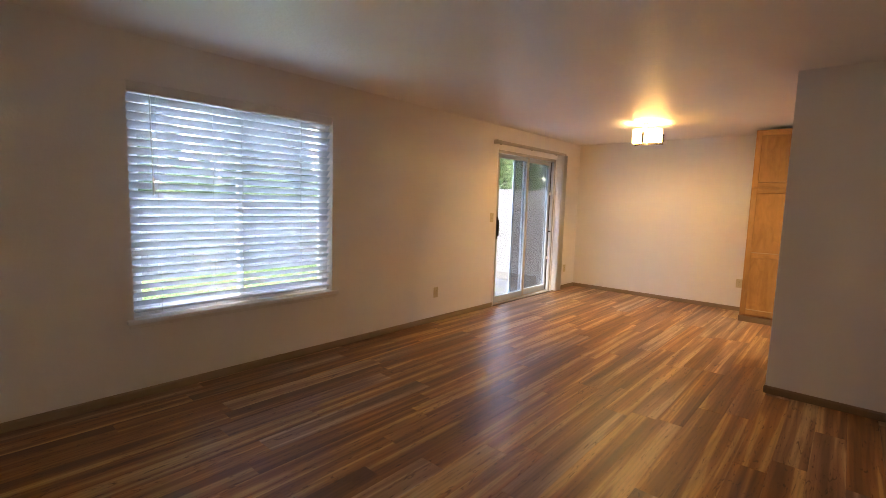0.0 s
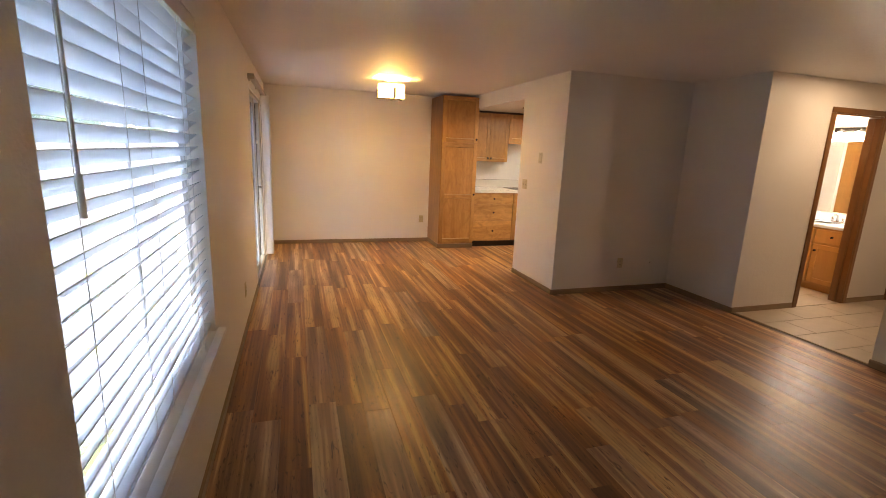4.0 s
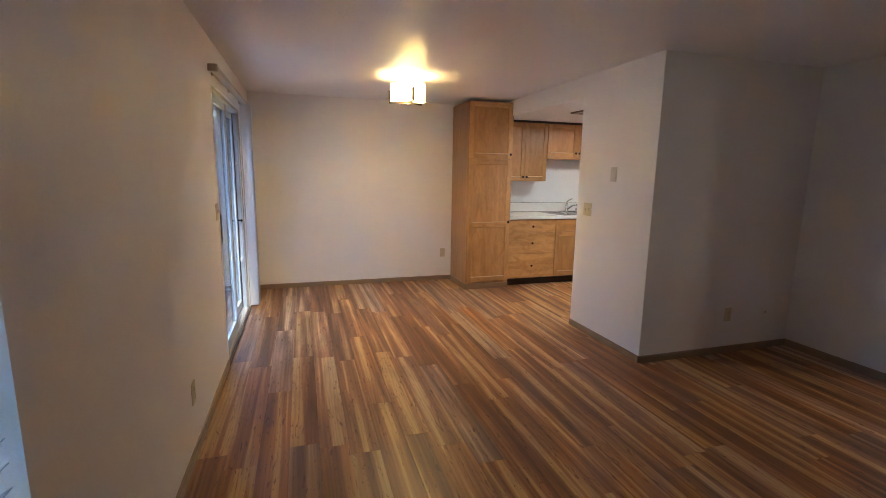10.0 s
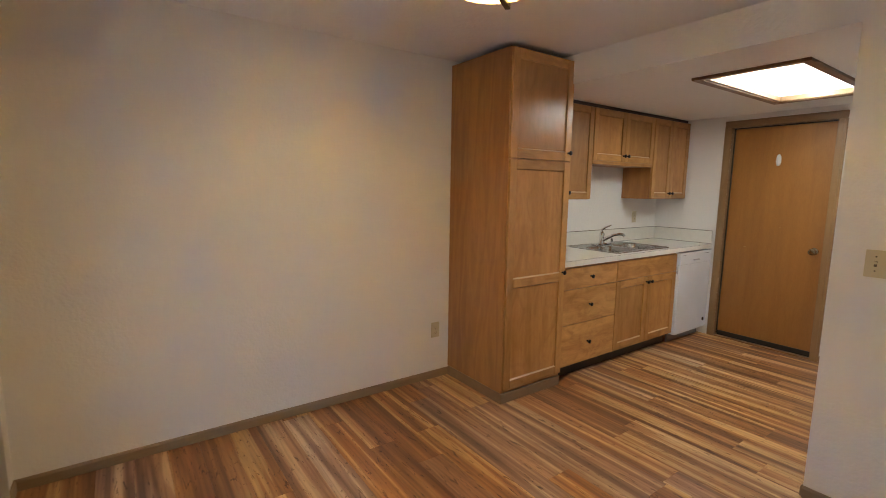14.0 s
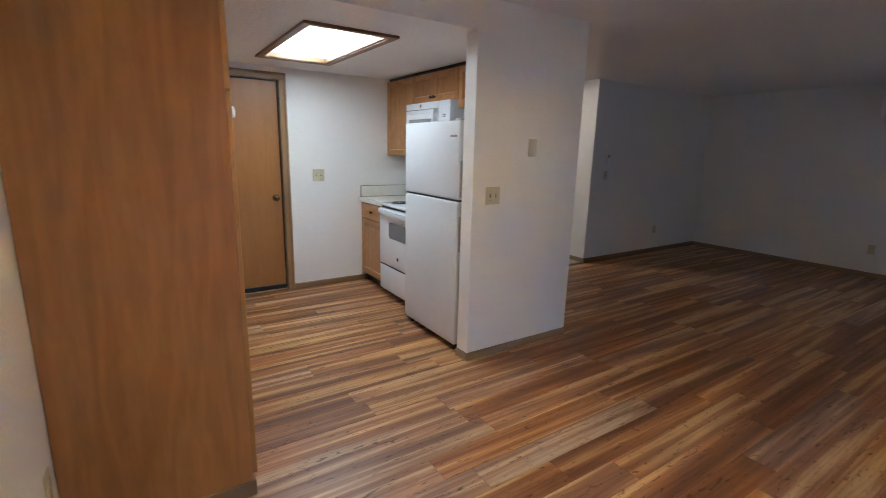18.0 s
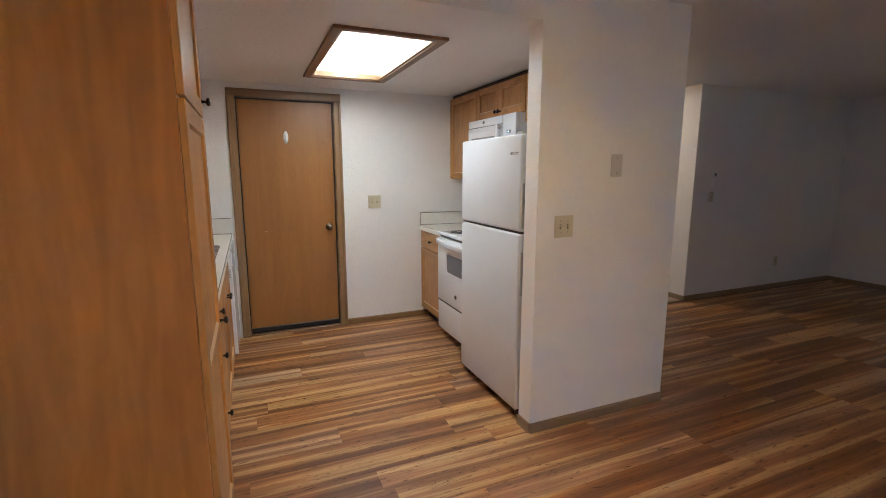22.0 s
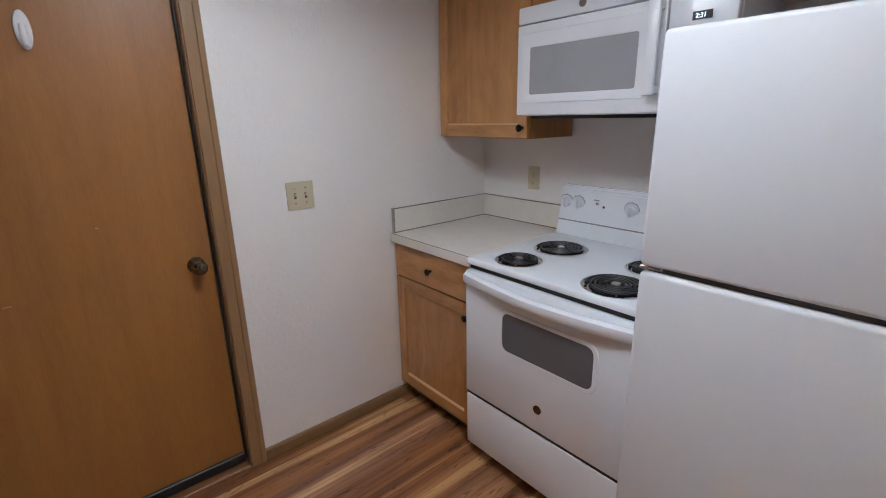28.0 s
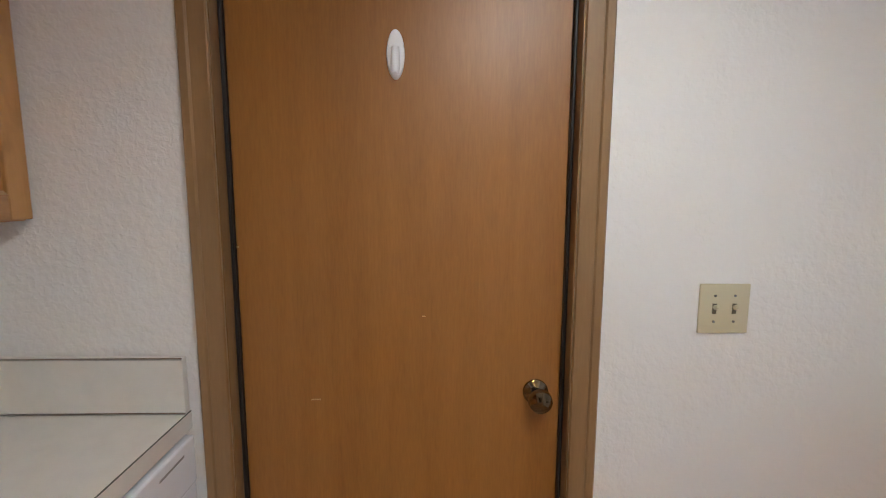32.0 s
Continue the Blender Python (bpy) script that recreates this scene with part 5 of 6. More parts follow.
# ---- plates on the walls ----
FACE = {"W": 90, "E": -90, "N": 180, "S": 0}   # the way a plate on that wall looks: W wall looks east


def plate(name, at, face, label, kinds, w=0.070, h=0.115, material=None):
    """A cover plate in the local x-z plane that looks along local -y, with its sockets or switches."""
    root = new(name)
    root.empty_display_size = 0.05
    ORIGIN[root] = Vector((0, 0, 0))
    part("cover", box(-w / 2, w / 2, -0.006, 0.0, -h / 2, h / 2, 0.0025, 2), material or M_ALMOND, root, smooth=True)
    n = len(kinds)
    for k, what in enumerate(kinds):
        x = (k - (n - 1) / 2) * 0.046
        if what == "outlet":
            for z in (-0.0195, 0.0195):
                rc = part("receptacle", moved(cyl((x, -0.0065, z), 0.0165, 0.004, "Y", n=20), Matrix()), material or M_ALMOND, root)
                part("slots", join(box(x - 0.0075, x - 0.0055, -0.0092, -0.006, z - 0.004, z + 0.005), box(x + 0.005, x + 0.007, -0.0092, -0.006, z - 0.004, z + 0.006), cyl((x, -0.008, z - 0.009), 0.0024, 0.003, "Y", n=8)), M_ALMONDDK, rc)
            part("screw", cyl((x, -0.0065, 0), 0.003, 0.002, "Y", n=10), M_STEEL, root)
        elif what == "toggle":
            part("toggle_slot", box(x - 0.005, x + 0.005, -0.0066, -0.005, -0.012, 0.012), M_ALMONDDK, root)
            part("toggle", moved(box(-0.0035, 0.0035, -0.014, 0.0, -0.005, 0.005, 0.0015), Matrix.Translation((x, -0.006, 0.002)) @ Matrix.Rotation(radians(-25), 4, "X")), material or M_ALMOND, root)
            for z in (-0.03, 0.03):
                part("screw", cyl((x, -0.0065, z), 0.003, 0.002, "Y", n=10), M_STEEL, root)
        elif what == "phone":
            part("jack", box(x - 0.006, x + 0.006, -0.0075, -0.005, -0.006, 0.006), M_ALMONDDK, root)
        elif what == "blank":
            for z in (-0.04, 0.04):
                part("screw", cyl((x, -0.0065, z), 0.003, 0.002, "Y", n=10), M_STEEL, root)
    root.matrix_world = pose(*at, 0, 0, FACE[face])
    return tagged(root, label, "outlet" if "outlet" in kinds else "switch" if "toggle" in kinds else "wall plate")


OUTL = "almond duplex wall outlet"
plate("wall_outlet", (XW, 4.355, 0.333), "W", OUTL + " on the window wall", ["outlet"])
plate("light_switch", (XW, 5.365, 1.160), "W", "almond toggle switch beside the patio door", ["toggle"])
plate("wall_outlet", (-0.535, YN, 0.375), "S", OUTL + " beside the pantry", ["outlet"])
plate("wall_outlet", (XW, 7.42, 0.33), "W", OUTL + " beside the vertical blind", ["outlet"])
plate("wall_outlet", (0.99, YA, 0.333), "S", OUTL + " in the alcove", ["outlet"])
plate("phone_jack", (1.40, YA, 0.325), "S", "small off-white phone jack plate in the alcove", ["phone"], 0.045, 0.06, M_WALL)
plate("light_switch", (XS, 5.498, 1.140), "E", "almond double toggle switch on the stub wall", ["toggle", "toggle"], 0.116, 0.115)
plate("blank_plate", (XS, 5.168, 1.455), "E", "off-white painted blank cover plate", ["blank"], 0.075, 0.118, M_BLANK)
plate("wall_outlet", (XE, 1.088, 0.340), "E", OUTL + " on the living room wall", ["outlet"])
plate("wall_outlet", (-0.49, YS, 0.343), "N", OUTL + " below the air conditioner", ["outlet"])
plate("light_switch", (XE, 2.335, 1.15), "E", "almond toggle switch below the thermostat remote", ["toggle"])
plate("light_switch", (XK, 5.935, 1.150), "E", "almond double toggle switch beside the kitchen door", ["toggle", "toggle"], 0.116, 0.115)
plate("wall_outlet", (2.0, YK, 1.148), "N", OUTL + " above the counter", ["outlet"])
plate("wall_outlet", (1.952, YN, 1.155), "S", OUTL + " above the sink counter", ["outlet"])

rm = thing("remote_holder", (XE, 2.33, 1.30), "white air-conditioner remote control in its wall holder", "remote control")
part("holder", box(XE - 0.012, XE, 2.305, 2.355, 1.255, 1.36, 0.004, 2), M_VINYL, rm, smooth=True)
r1 = part("remote", box(XE - 0.028, XE - 0.0125, 2.307, 2.353, 1.262, 1.418, 0.007, 2), M_VINYL, rm, smooth=True)
part("screen", box(XE - 0.0295, XE - 0.0275, 2.313, 2.347, 1.372, 1.408, 0.001), M_APPLGREY, r1, "grey display")

# ---- wall air conditioner ----
ac = thing("air_conditioner", (-0.70, YS, 1.90), "white wall-mounted split air conditioner unit", "air conditioner")
AX0, AX1, AZ0, AZ1, AD = -1.166, -0.345, 1.897, 2.173, 0.205
sec = [(YS + 0.002, AZ0 + 0.02), (YS + 0.11, AZ0), (YS + AD - 0.03, AZ0 + 0.03), (YS + AD, AZ0 + 0.075), (YS + AD, AZ1 - 0.02), (YS + AD - 0.02, AZ1), (YS + 0.002, AZ1)]
bm = prism(sec, AX0, AX1, "X")
bmesh.ops.bevel(bm, geom=bm.edges[:], offset=0.008, segments=2, affect="EDGES")
part("housing", bm, M_ACWHITE, ac, smooth=True)
part("front_panel", box(AX0 + 0.004, AX1 - 0.004, YS + AD, YS + AD + 0.008, AZ0 + 0.085, AZ1 - 0.012, 0.004, 2), M_ACWHITE, ac, smooth=True)
part("outlet_slot", prism([(YS + 0.118, AZ0 - 0.0025), (YS + AD - 0.032, AZ0 + 0.024), (YS + AD - 0.034, AZ0 + 0.034), (YS + 0.118, AZ0 + 0.006)], AX0 + 0.05, AX1 - 0.05, "X"), M_BLACK, ac, "dark air outlet")
part("lower_flap", prism([(YS + AD - 0.024, AZ0 + 0.036), (YS + AD + 0.0008, AZ0 + 0.071), (YS + AD - 0.008, AZ0 + 0.071), (YS + AD - 0.028, AZ0 + 0.042)], AX0 + 0.05, AX1 - 0.05, "X"), M_ACWHITE, ac)
part("slot", prism([(YS + AD - 0.0245, AZ0 + 0.0345), (YS + AD - 0.0105, AZ0 + 0.0535), (YS + AD - 0.020, AZ0 + 0.0535), (YS + AD - 0.030, AZ0 + 0.040)], AX0 + 0.06, AX1 - 0.06, "X"), M_BLACK, ac, "dark air outlet")
part("louver", moved(box(AX0 + 0.052, AX1 - 0.052, -0.032, 0.032, -0.0025, 0.0025, 0.002), Matrix.Translation((0, YS + 0.165, AZ0 + 0.008)) @ Matrix.Rotation(radians(28), 4, "X")), M_ACWHITE, ac)
part("indicator", box(AX0 + 0.06, AX0 + 0.10, YS + AD + 0.0075, YS + AD + 0.0095, AZ0 + 0.10, AZ0 + 0.108), M_APPLGREY, ac)
part("nameplate", box(AX0 + 0.05, AX0 + 0.13, YS + AD + 0.0075, YS + AD + 0.009, AZ0 + 0.088, AZ0 + 0.095), M_APPLGREY, ac)

# ---- dining ceiling lamp ----
LX, LY = -1.355, 6.250
dl = thing("ceiling_lamp", (LX, LY, ZC), "drum-shade semi-flush ceiling lamp with bronze arms, lit", "ceiling lamp")
part("canopy", cyl((LX, LY, ZC - 0.018), 0.065, 0.036, n=32, bev=0.006), M_TRIMWHITE, dl, "pale round canopy", True)
part("stem", cyl((LX, LY, 2.18), 0.010, 0.25, n=14), M_CHROME, dl)
sh = bmesh.new()
N_ = 48
SR, SZ0, SZ1 = 0.160, 2.093, 2.242
for rr, flip in ((SR, 0), (SR - 0.0015, 1)):
    lo = [sh.verts.new((LX + rr * math.cos(2 * math.pi * k / N_), LY + rr * math.sin(2 * math.pi * k / N_), SZ0)) for k in range(N_)]
    hi = [sh.verts.new((v.co.x, v.co.y, SZ1)) for v in lo]
    if flip:
        break
    for k in range(N_):
        sh.faces.new((lo[k], lo[(k + 1) % N_], hi[(k + 1) % N_], hi[k]))
bmesh.ops.delete(sh, geom=[v for v in sh.verts if not v.link_faces], context="VERTS")
shade = part("shade", sh, M_SHADE, dl, "cream fabric drum shade", True)
for z in (SZ0, SZ1):
    part("shade_rim", tube([(LX + SR * math.cos(2 * math.pi * k / N_), LY + SR * math.sin(2 * math.pi * k / N_), z) for k in range(N_ + 1)], 0.0022, 6), M_PALE, shade)
for k in range(3):
    a = radians(33 + 120 * k)
    R = Matrix.Translation((LX, LY, 0)) @ Matrix.Rotation(a, 4, "Z")
    arm = join(box(0.0, SR + 0.022, -0.010, 0.010, 2.076, 2.094, 0.002), box(SR + 0.006, SR + 0.022, -0.010, 0.010, 2.076, 2.195, 0.002))
    part("arm", moved(arm, R), M_BRONZE, dl, "flat dark bronze arm")
    R2 = Matrix.Translation((LX, LY, 0)) @ Matrix.Rotation(a + radians(60), 4, "Z")
    part("socket", moved(cyl((0.075, 0, 2.108), 0.018, 0.028, n=16), R2), M_TRIMWHITE, dl)
    part("bulb", moved(join(moved(lathe([(0.0, 0), (0.012, 0), (0.014, 0.02), (0.026, 0.045), (0.024, 0.066), (0.0, 0.078)], 14), Matrix.Translation((0.075, 0, 2.122)))), R2), M_BULB, dl, "lit warm bulb", True)
part("finial", cyl((LX, LY, 2.074), 0.009, 0.035, n=14, bev=0.003), M_CHROME, dl, smooth=True)

# ---- kitchen ceiling light panel ----
kl = thing("ceiling_light_panel", ((LX0 + LX1) / 2, (LY0 + LY1) / 2, ZK), "recessed fluorescent ceiling light with oak frame, lit", "ceiling light")
for q, mt_ in (((LX0 - 0.045, LX1 + 0.045, LY0 - 0.045, LY0 + 0.004), M_DKCAS), ((LX0 - 0.045, LX1 + 0.045, LY1 - 0.004, LY1 + 0.045), M_DKCAS),
               ((LX0 - 0.045, LX0 + 0.004, LY0 + 0.004, LY1 - 0.004), M_DKCAS), ((LX1 - 0.004, LX1 + 0.045, LY0 + 0.004, LY1 - 0.004), M_DKCAS)):
    part("frame_side", box(q[0], q[1], q[2], q[3], ZK - 0.018, ZK - 0.0005, 0.003), mt_, kl, "dark oak frame strip")
for q in ((LX0 + 0.0045, LX1 - 0.0045, LY0 + 0.0045, LY0 + 0.018), (LX0 + 0.0045, LX1 - 0.0045, LY1 - 0.018, LY1 - 0.0045),
          (LX0 + 0.0045, LX0 + 0.018, LY0 + 0.0185, LY1 - 0.0185), (LX1 - 0.018, LX1 - 0.0045, LY0 + 0.0185, LY1 - 0.0185)):
    part("inner_strip", box(*q, ZK - 0.009, ZK + 0.0295, 0.002), M_CASING, kl, "inner oak frame strip")
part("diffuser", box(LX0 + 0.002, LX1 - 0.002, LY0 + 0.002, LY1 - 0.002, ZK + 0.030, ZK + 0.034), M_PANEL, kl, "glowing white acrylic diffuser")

# ---- hall: downlight, doors, chime ----
cn = thing("downlight", (2.385, 3.207, ZC), "round recessed hall downlight, lit", "ceiling light")
part("trim_ring", moved(lathe([(0.075, 0), (0.095, 0), (0.092, -0.007), (0.075, -0.004), (0.075, 0)], 32), Matrix.Translation((2.385, 3.207, ZC))), M_TRIMWHITE, cn, smooth=True)
part("lens", cyl((2.385, 3.207, ZC - 0.003), 0.076, 0.004, n=32), M_CAN, cn, "glowing lens")

bd = thing("door_3", ((BX0 + BX1) / 2, YH1, 0), "bathroom doorway with stained oak casing, door open inward", "door", kind="structure")
for x0, x1 in ((BX0 - 0.058, BX0 - 0.004), (BX1 + 0.004, BX1 + 0.058)):
    part("casing", box(x0, x1, YH1 - 0.013, YH1 - 0.001, 0.002, BZ1 + 0.004, 0.004), M_DKCAS, bd)
part("head_casing", box(BX0 - 0.058, BX1 + 0.058, YH1 - 0.013, YH1 - 0.001, BZ1 + 0.004, BZ1 + 0.058, 0.004), M_DKCAS, bd)
for x0, x1, s in ((BX0 - 0.004, BX0 + 0.014, 1), (BX1 - 0.014, BX1 + 0.004, -1)):
    xs = x1 if s > 0 else x0
    part("jamb", join(box(x0, x1, YH1 - 0.006, YH1 + 0.126, 0.002, BZ1), box(xs, xs + s * 0.011, YH1 + 0.05, YH1 + 0.085, 0.002, BZ1 - 0.014)), M_DKCAS, bd)
part("head_jamb", box(BX0 + 0.014, BX1 - 0.014, YH1 - 0.006, YH1 + 0.126, BZ1 - 0.014, BZ1 + 0.003), M_DKCAS, bd)
part("leaf", box(BX0 - 0.035, BX0 + 0.002, YH1 + 0.135, YH1 + 0.82, 0.012, 2.0, 0.002), M_DOOR, bd, "tan oak-veneer leaf standing open")

hd3 = thing("door_4", ((HX0 + HX1) / 2, YH0, 0), "tan wooden hall door, closed, with visible hinges", "door", kind="structure")
for x0, x1 in ((HX0 - 0.056, HX0 - 0.002), (HX1 + 0.002, HX1 + 0.056)):
    part("casing", box(x0, x1, YH0 + 0.001, YH0 + 0.013, 0.002, 2.035, 0.004), M_DKCAS, hd3)
part("head_casing", box(HX0 - 0.056, HX1 + 0.056, YH0 + 0.001, YH0 + 0.013, 2.035, 2.09, 0.004), M_DKCAS, hd3)
part("jamb", join(box(HX0 - 0.002, HX0 + 0.012, YH0 - 0.12, YH0 + 0.003, 0.002, 2.03), box(HX1 - 0.012, HX1 + 0.002, YH0 - 0.12, YH0 + 0.003, 0.002, 2.03), box(HX0 + 0.012, HX1 - 0.012, YH0 - 0.12, YH0 + 0.003, 2.016, 2.033)), M_DKCAS, hd3)
lf = part("leaf", box(HX0 + 0.014, HX1 - 0.014, YH0 - 0.038, YH0 - 0.003, 0.012, 2.013, 0.002), M_DOOR, hd3)
for z in (0.22, 1.05, 1.83):
    part("hinge", join(cyl((HX0 + 0.012, YH0 + 0.006, z), 0.007, 0.09, n=12), box(HX0 + 0.012, HX0 + 0.034, YH0 - 0.003, YH0 - 0.0005, z - 0.045, z + 0.045)), M_BRONZE, lf, "dark hinge", True)
part("doorknob", cyl((HX1 - 0.075, YH0 + 0.025, 0.95), 0.026, 0.05, "Y", n=20, bev=0.01), M_BRASS, lf, smooth=True)

ed = thing("door_5", (XH, 3.3, 0), "off-white entry door, closed, in a stained oak casing", "door", kind="structure")
EY0, EY1 = 2.84, 3.755
for y0, y1 in ((EY0 - 0.056, EY0 - 0.002), (EY1 + 0.002, EY1 + 0.056)):
    part("casing", box(XH - 0.013, XH - 0.001, y0, y1, 0.002, 2.037, 0.004), M_DKCAS, ed)
part("head_casing", box(XH - 0.013, XH - 0.001, EY0 - 0.056, EY1 + 0.056, 2.037, 2.091, 0.004), M_DKCAS, ed)
part("jamb", join(box(XH - 0.003, XH + 0.12, EY0 - 0.002, EY0 + 0.01, 0.002, 2.035), box(XH - 0.003, XH + 0.12, EY1 - 0.01, EY1 + 0.002, 0.002, 2.035)), M_DKCAS, ed)
el = part("leaf", box(XH + 0.003, XH + 0.045, EY0 + 0.012, EY1 - 0.012, 0.03, 2.03, 0.002), M_WHITEDOOR, ed, "off-white flush leaf")
part("sweep", box(XH - 0.002, XH + 0.02, EY0 + 0.012, EY1 - 0.012, 0.004, 0.03), M_BLACK, ed)
part("peephole", cyl((XH + 0.002, 3.36, 1.55), 0.01, 0.006, "X", n=14), M_BRASS, el)
part("chain_guard", box(XH - 0.006, XH + 0.003, EY1 - 0.48, EY1 - 0.45, 1.50, 1.62, 0.003), M_BRASS, el)
M_CHIME = plain("aged_ivory_plastic", (0.62, 0.53, 0.37), 0.4, var=0.04)
ch = thing("door_chime", (3.58, YH1, 2.055), "almond plastic door chime box high on the hall wall", "door chime")
part("cover", box(3.47, 3.69, YH1 - 0.05, YH1 - 0.001, 2.055, 2.165, 0.008, 2), M_CHIME, ch, smooth=True)
sd_ = thing("smoke_detector", (3.33, YH1, 2.2), "small white round detector high on the hall wall", "smoke detector")
part("cover", cyl((3.33, YH1 - 0.014, 2.20), 0.05, 0.026, "Y", n=28, bev=0.008), M_TRIMWHITE, sd_, smooth=True)

# ---- bathroom ----
vn = thing("bathroom_vanity", (3.75, 4.35, 0), "honey oak bathroom vanity cabinet with a door and drawers", "vanity")
VX = 3.475
part("body", box(VX, XH - 0.003, 3.935, 4.86, 0.09, 0.775, 0.002), M_OAKVAN, vn)
part("toe_kick", box(VX + 0.05, VX + 0.065, 3.935, 4.86, 0.002, 0.09), M_OAKVAN, vn)
for y0, y1 in ((3.955, 4.33), (4.345, 4.72)):
    dv = part("door", join(box(VX - 0.018, VX - 0.001, y0, y0 + 0.055, 0.11, 0.575, 0.002), box(VX - 0.018, VX - 0.001, y1 - 0.055, y1, 0.11, 0.575, 0.002), box(VX - 0.018, VX - 0.001, y0 + 0.055, y1 - 0.055, 0.11, 0.165, 0.002), box(VX - 0.018, VX - 0.001, y0 + 0.055, y1 - 0.055, 0.52, 0.575, 0.002)), M_OAKVAN, vn)
    part("panel", box(VX - 0.009, VX - 0.001, y0 + 0.053, y1 - 0.053, 0.163, 0.522), M_OAKVAN, dv)
    part("knob", cyl((VX - 0.028, y1 - 0.03, 0.5), 0.012, 0.02, "X", n=14), M_BRONZE, dv)
    dr_ = part("drawer_front", box(VX - 0.018, VX - 0.001, y0, y1, 0.6, 0.755, 0.003), M_OAKVAN, vn)
    part("knob", cyl((VX - 0.028, (y0 + y1) / 2, 0.68), 0.012, 0.02, "X", n=14), M_BRONZE, dr_)
vt = thing("bathroom_countertop", (3.74, 4.39, 0.775), "white cultured marble vanity top with backsplash", "countertop")
part("slab", box(VX - 0.025, XH - 0.003, 3.932, 4.88, 0.777, 0.815, 0.006, 2), M_APPL, vt, smooth=True)
part("backsplash", box(XH - 0.022, XH - 0.003, 3.932, 4.88, 0.8155, 0.915, 0.003), M_APPL, vt)
part("basin_rim", moved(lathe([(0.14, 0.0), (0.17, 0.0), (0.165, 0.012), (0.15, 0.008), (0.14, 0.0)], 32), Matrix.Translation((3.72, 4.39, 0.815))), M_APPL, vt, smooth=True)
vf = thing("bathroom_faucet", (3.9, 4.39, 0.815), "chrome bathroom faucet with two taps", "faucet")
part("base", box(3.86, 3.91, 4.31, 4.47, 0.816, 0.835, 0.006, 2), M_CHROME, vf, smooth=True)
part("spout", tube([(3.885, 4.39, 0.83), (3.87, 4.39, 0.90), (3.82, 4.39, 0.915), (3.785, 4.39, 0.895)], [0.014, 0.013, 0.012, 0.011], 12), M_CHROME, vf, smooth=True)
for y in (4.33, 4.45):
    part("tap", cyl((3.885, y, 0.855), 0.014, 0.04, n=14, bev=0.003), M_CHROME, vf, smooth=True)
solo("bathroom_mirror", box(XH - 0.009, XH - 0.003, 3.95, 4.83, 0.93, 1.80), M_MIRROR, "frameless bathroom mirror above the vanity", "mirror")
vl = thing("vanity_light", (3.97, 4.39, 1.86), "bathroom vanity light bar with glass shades, lit", "wall lamp")
part("bar", box(XH - 0.03, XH - 0.003, 4.08, 4.70, 1.905, 1.965, 0.006, 2), M_BRONZE, vl, "dark bronze bar", True)
for y in (4.19, 4.39, 4.59):
    part("arm", tube([(XH - 0.03, y, 1.935), (XH - 0.09, y, 1.94), (XH - 0.10, y, 1.91)], 0.008, 8), M_BRONZE, vl)
    part("shade", moved(lathe([(0.02, 0.0), (0.03, -0.02), (0.05, -0.08), (0.058, -0.105), (0.0, -0.105)], 20), Matrix.Translation((XH - 0.10, y, 1.91))), M_VANITYBULB, vl, "glowing glass shade", True)

# unseen, guessed door, added so that the mirror reflects wood
bc_ = thing("door_6", (XK + 0.145, 5.1, 0), "tan oak-veneer door in the bathroom, guessed for the mirror reflection", "door", kind="structure")
part("leaf", box(XK + 0.146, XK + 0.18, 4.78, 5.44, 0.012, 2.0, 0.002), M_DOOR, bc_)
part("casing", box(XK + 0.146, XK + 0.16, 4.72, 4.775, 0.002, 2.06, 0.003), M_DKCAS, bc_)
part("doorknob", cyl((XK + 0.205, 4.85, 0.93), 0.026, 0.05, "X", n=20, bev=0.01), M_BRASS, bc_, smooth=True)

# ---- outside ----


def grass_material():
    m, n, l, b = mat("lawn")
    mp = tex(n, l)
    a = noise_node(n, l, mp, 0.6, 4)
    f = noise_node(n, l, mp, 45, 3, 0.7)
    r = ramp(n, [(0.3, (0.040, 0.078, 0.020)), (0.5, (0.055, 0.098, 0.028)), (0.58, (0.078, 0.106, 0.038)), (0.66, (0.120, 0.112, 0.062)), (0.76, (0.11, 0.085, 0.055))])
    mx = n.new("ShaderNodeMix")
    mx.data_type = "FLOAT"
    mx.inputs[0].default_value = 0.4
    l.new(a.outputs[0], mx.inputs[2])
    l.new(f.outputs[0], mx.inputs[3])
    l.new(mx.outputs[0], r.inputs[0])
    l.new(r.outputs[0], b.inputs["Base Color"])
    b.inputs["Roughness"].default_value = 0.9
    b.inputs["Specular IOR Level"].default_value = 0.1
    bump(n, l, f.outputs[0], b, 0.8, 0.02)
    return m


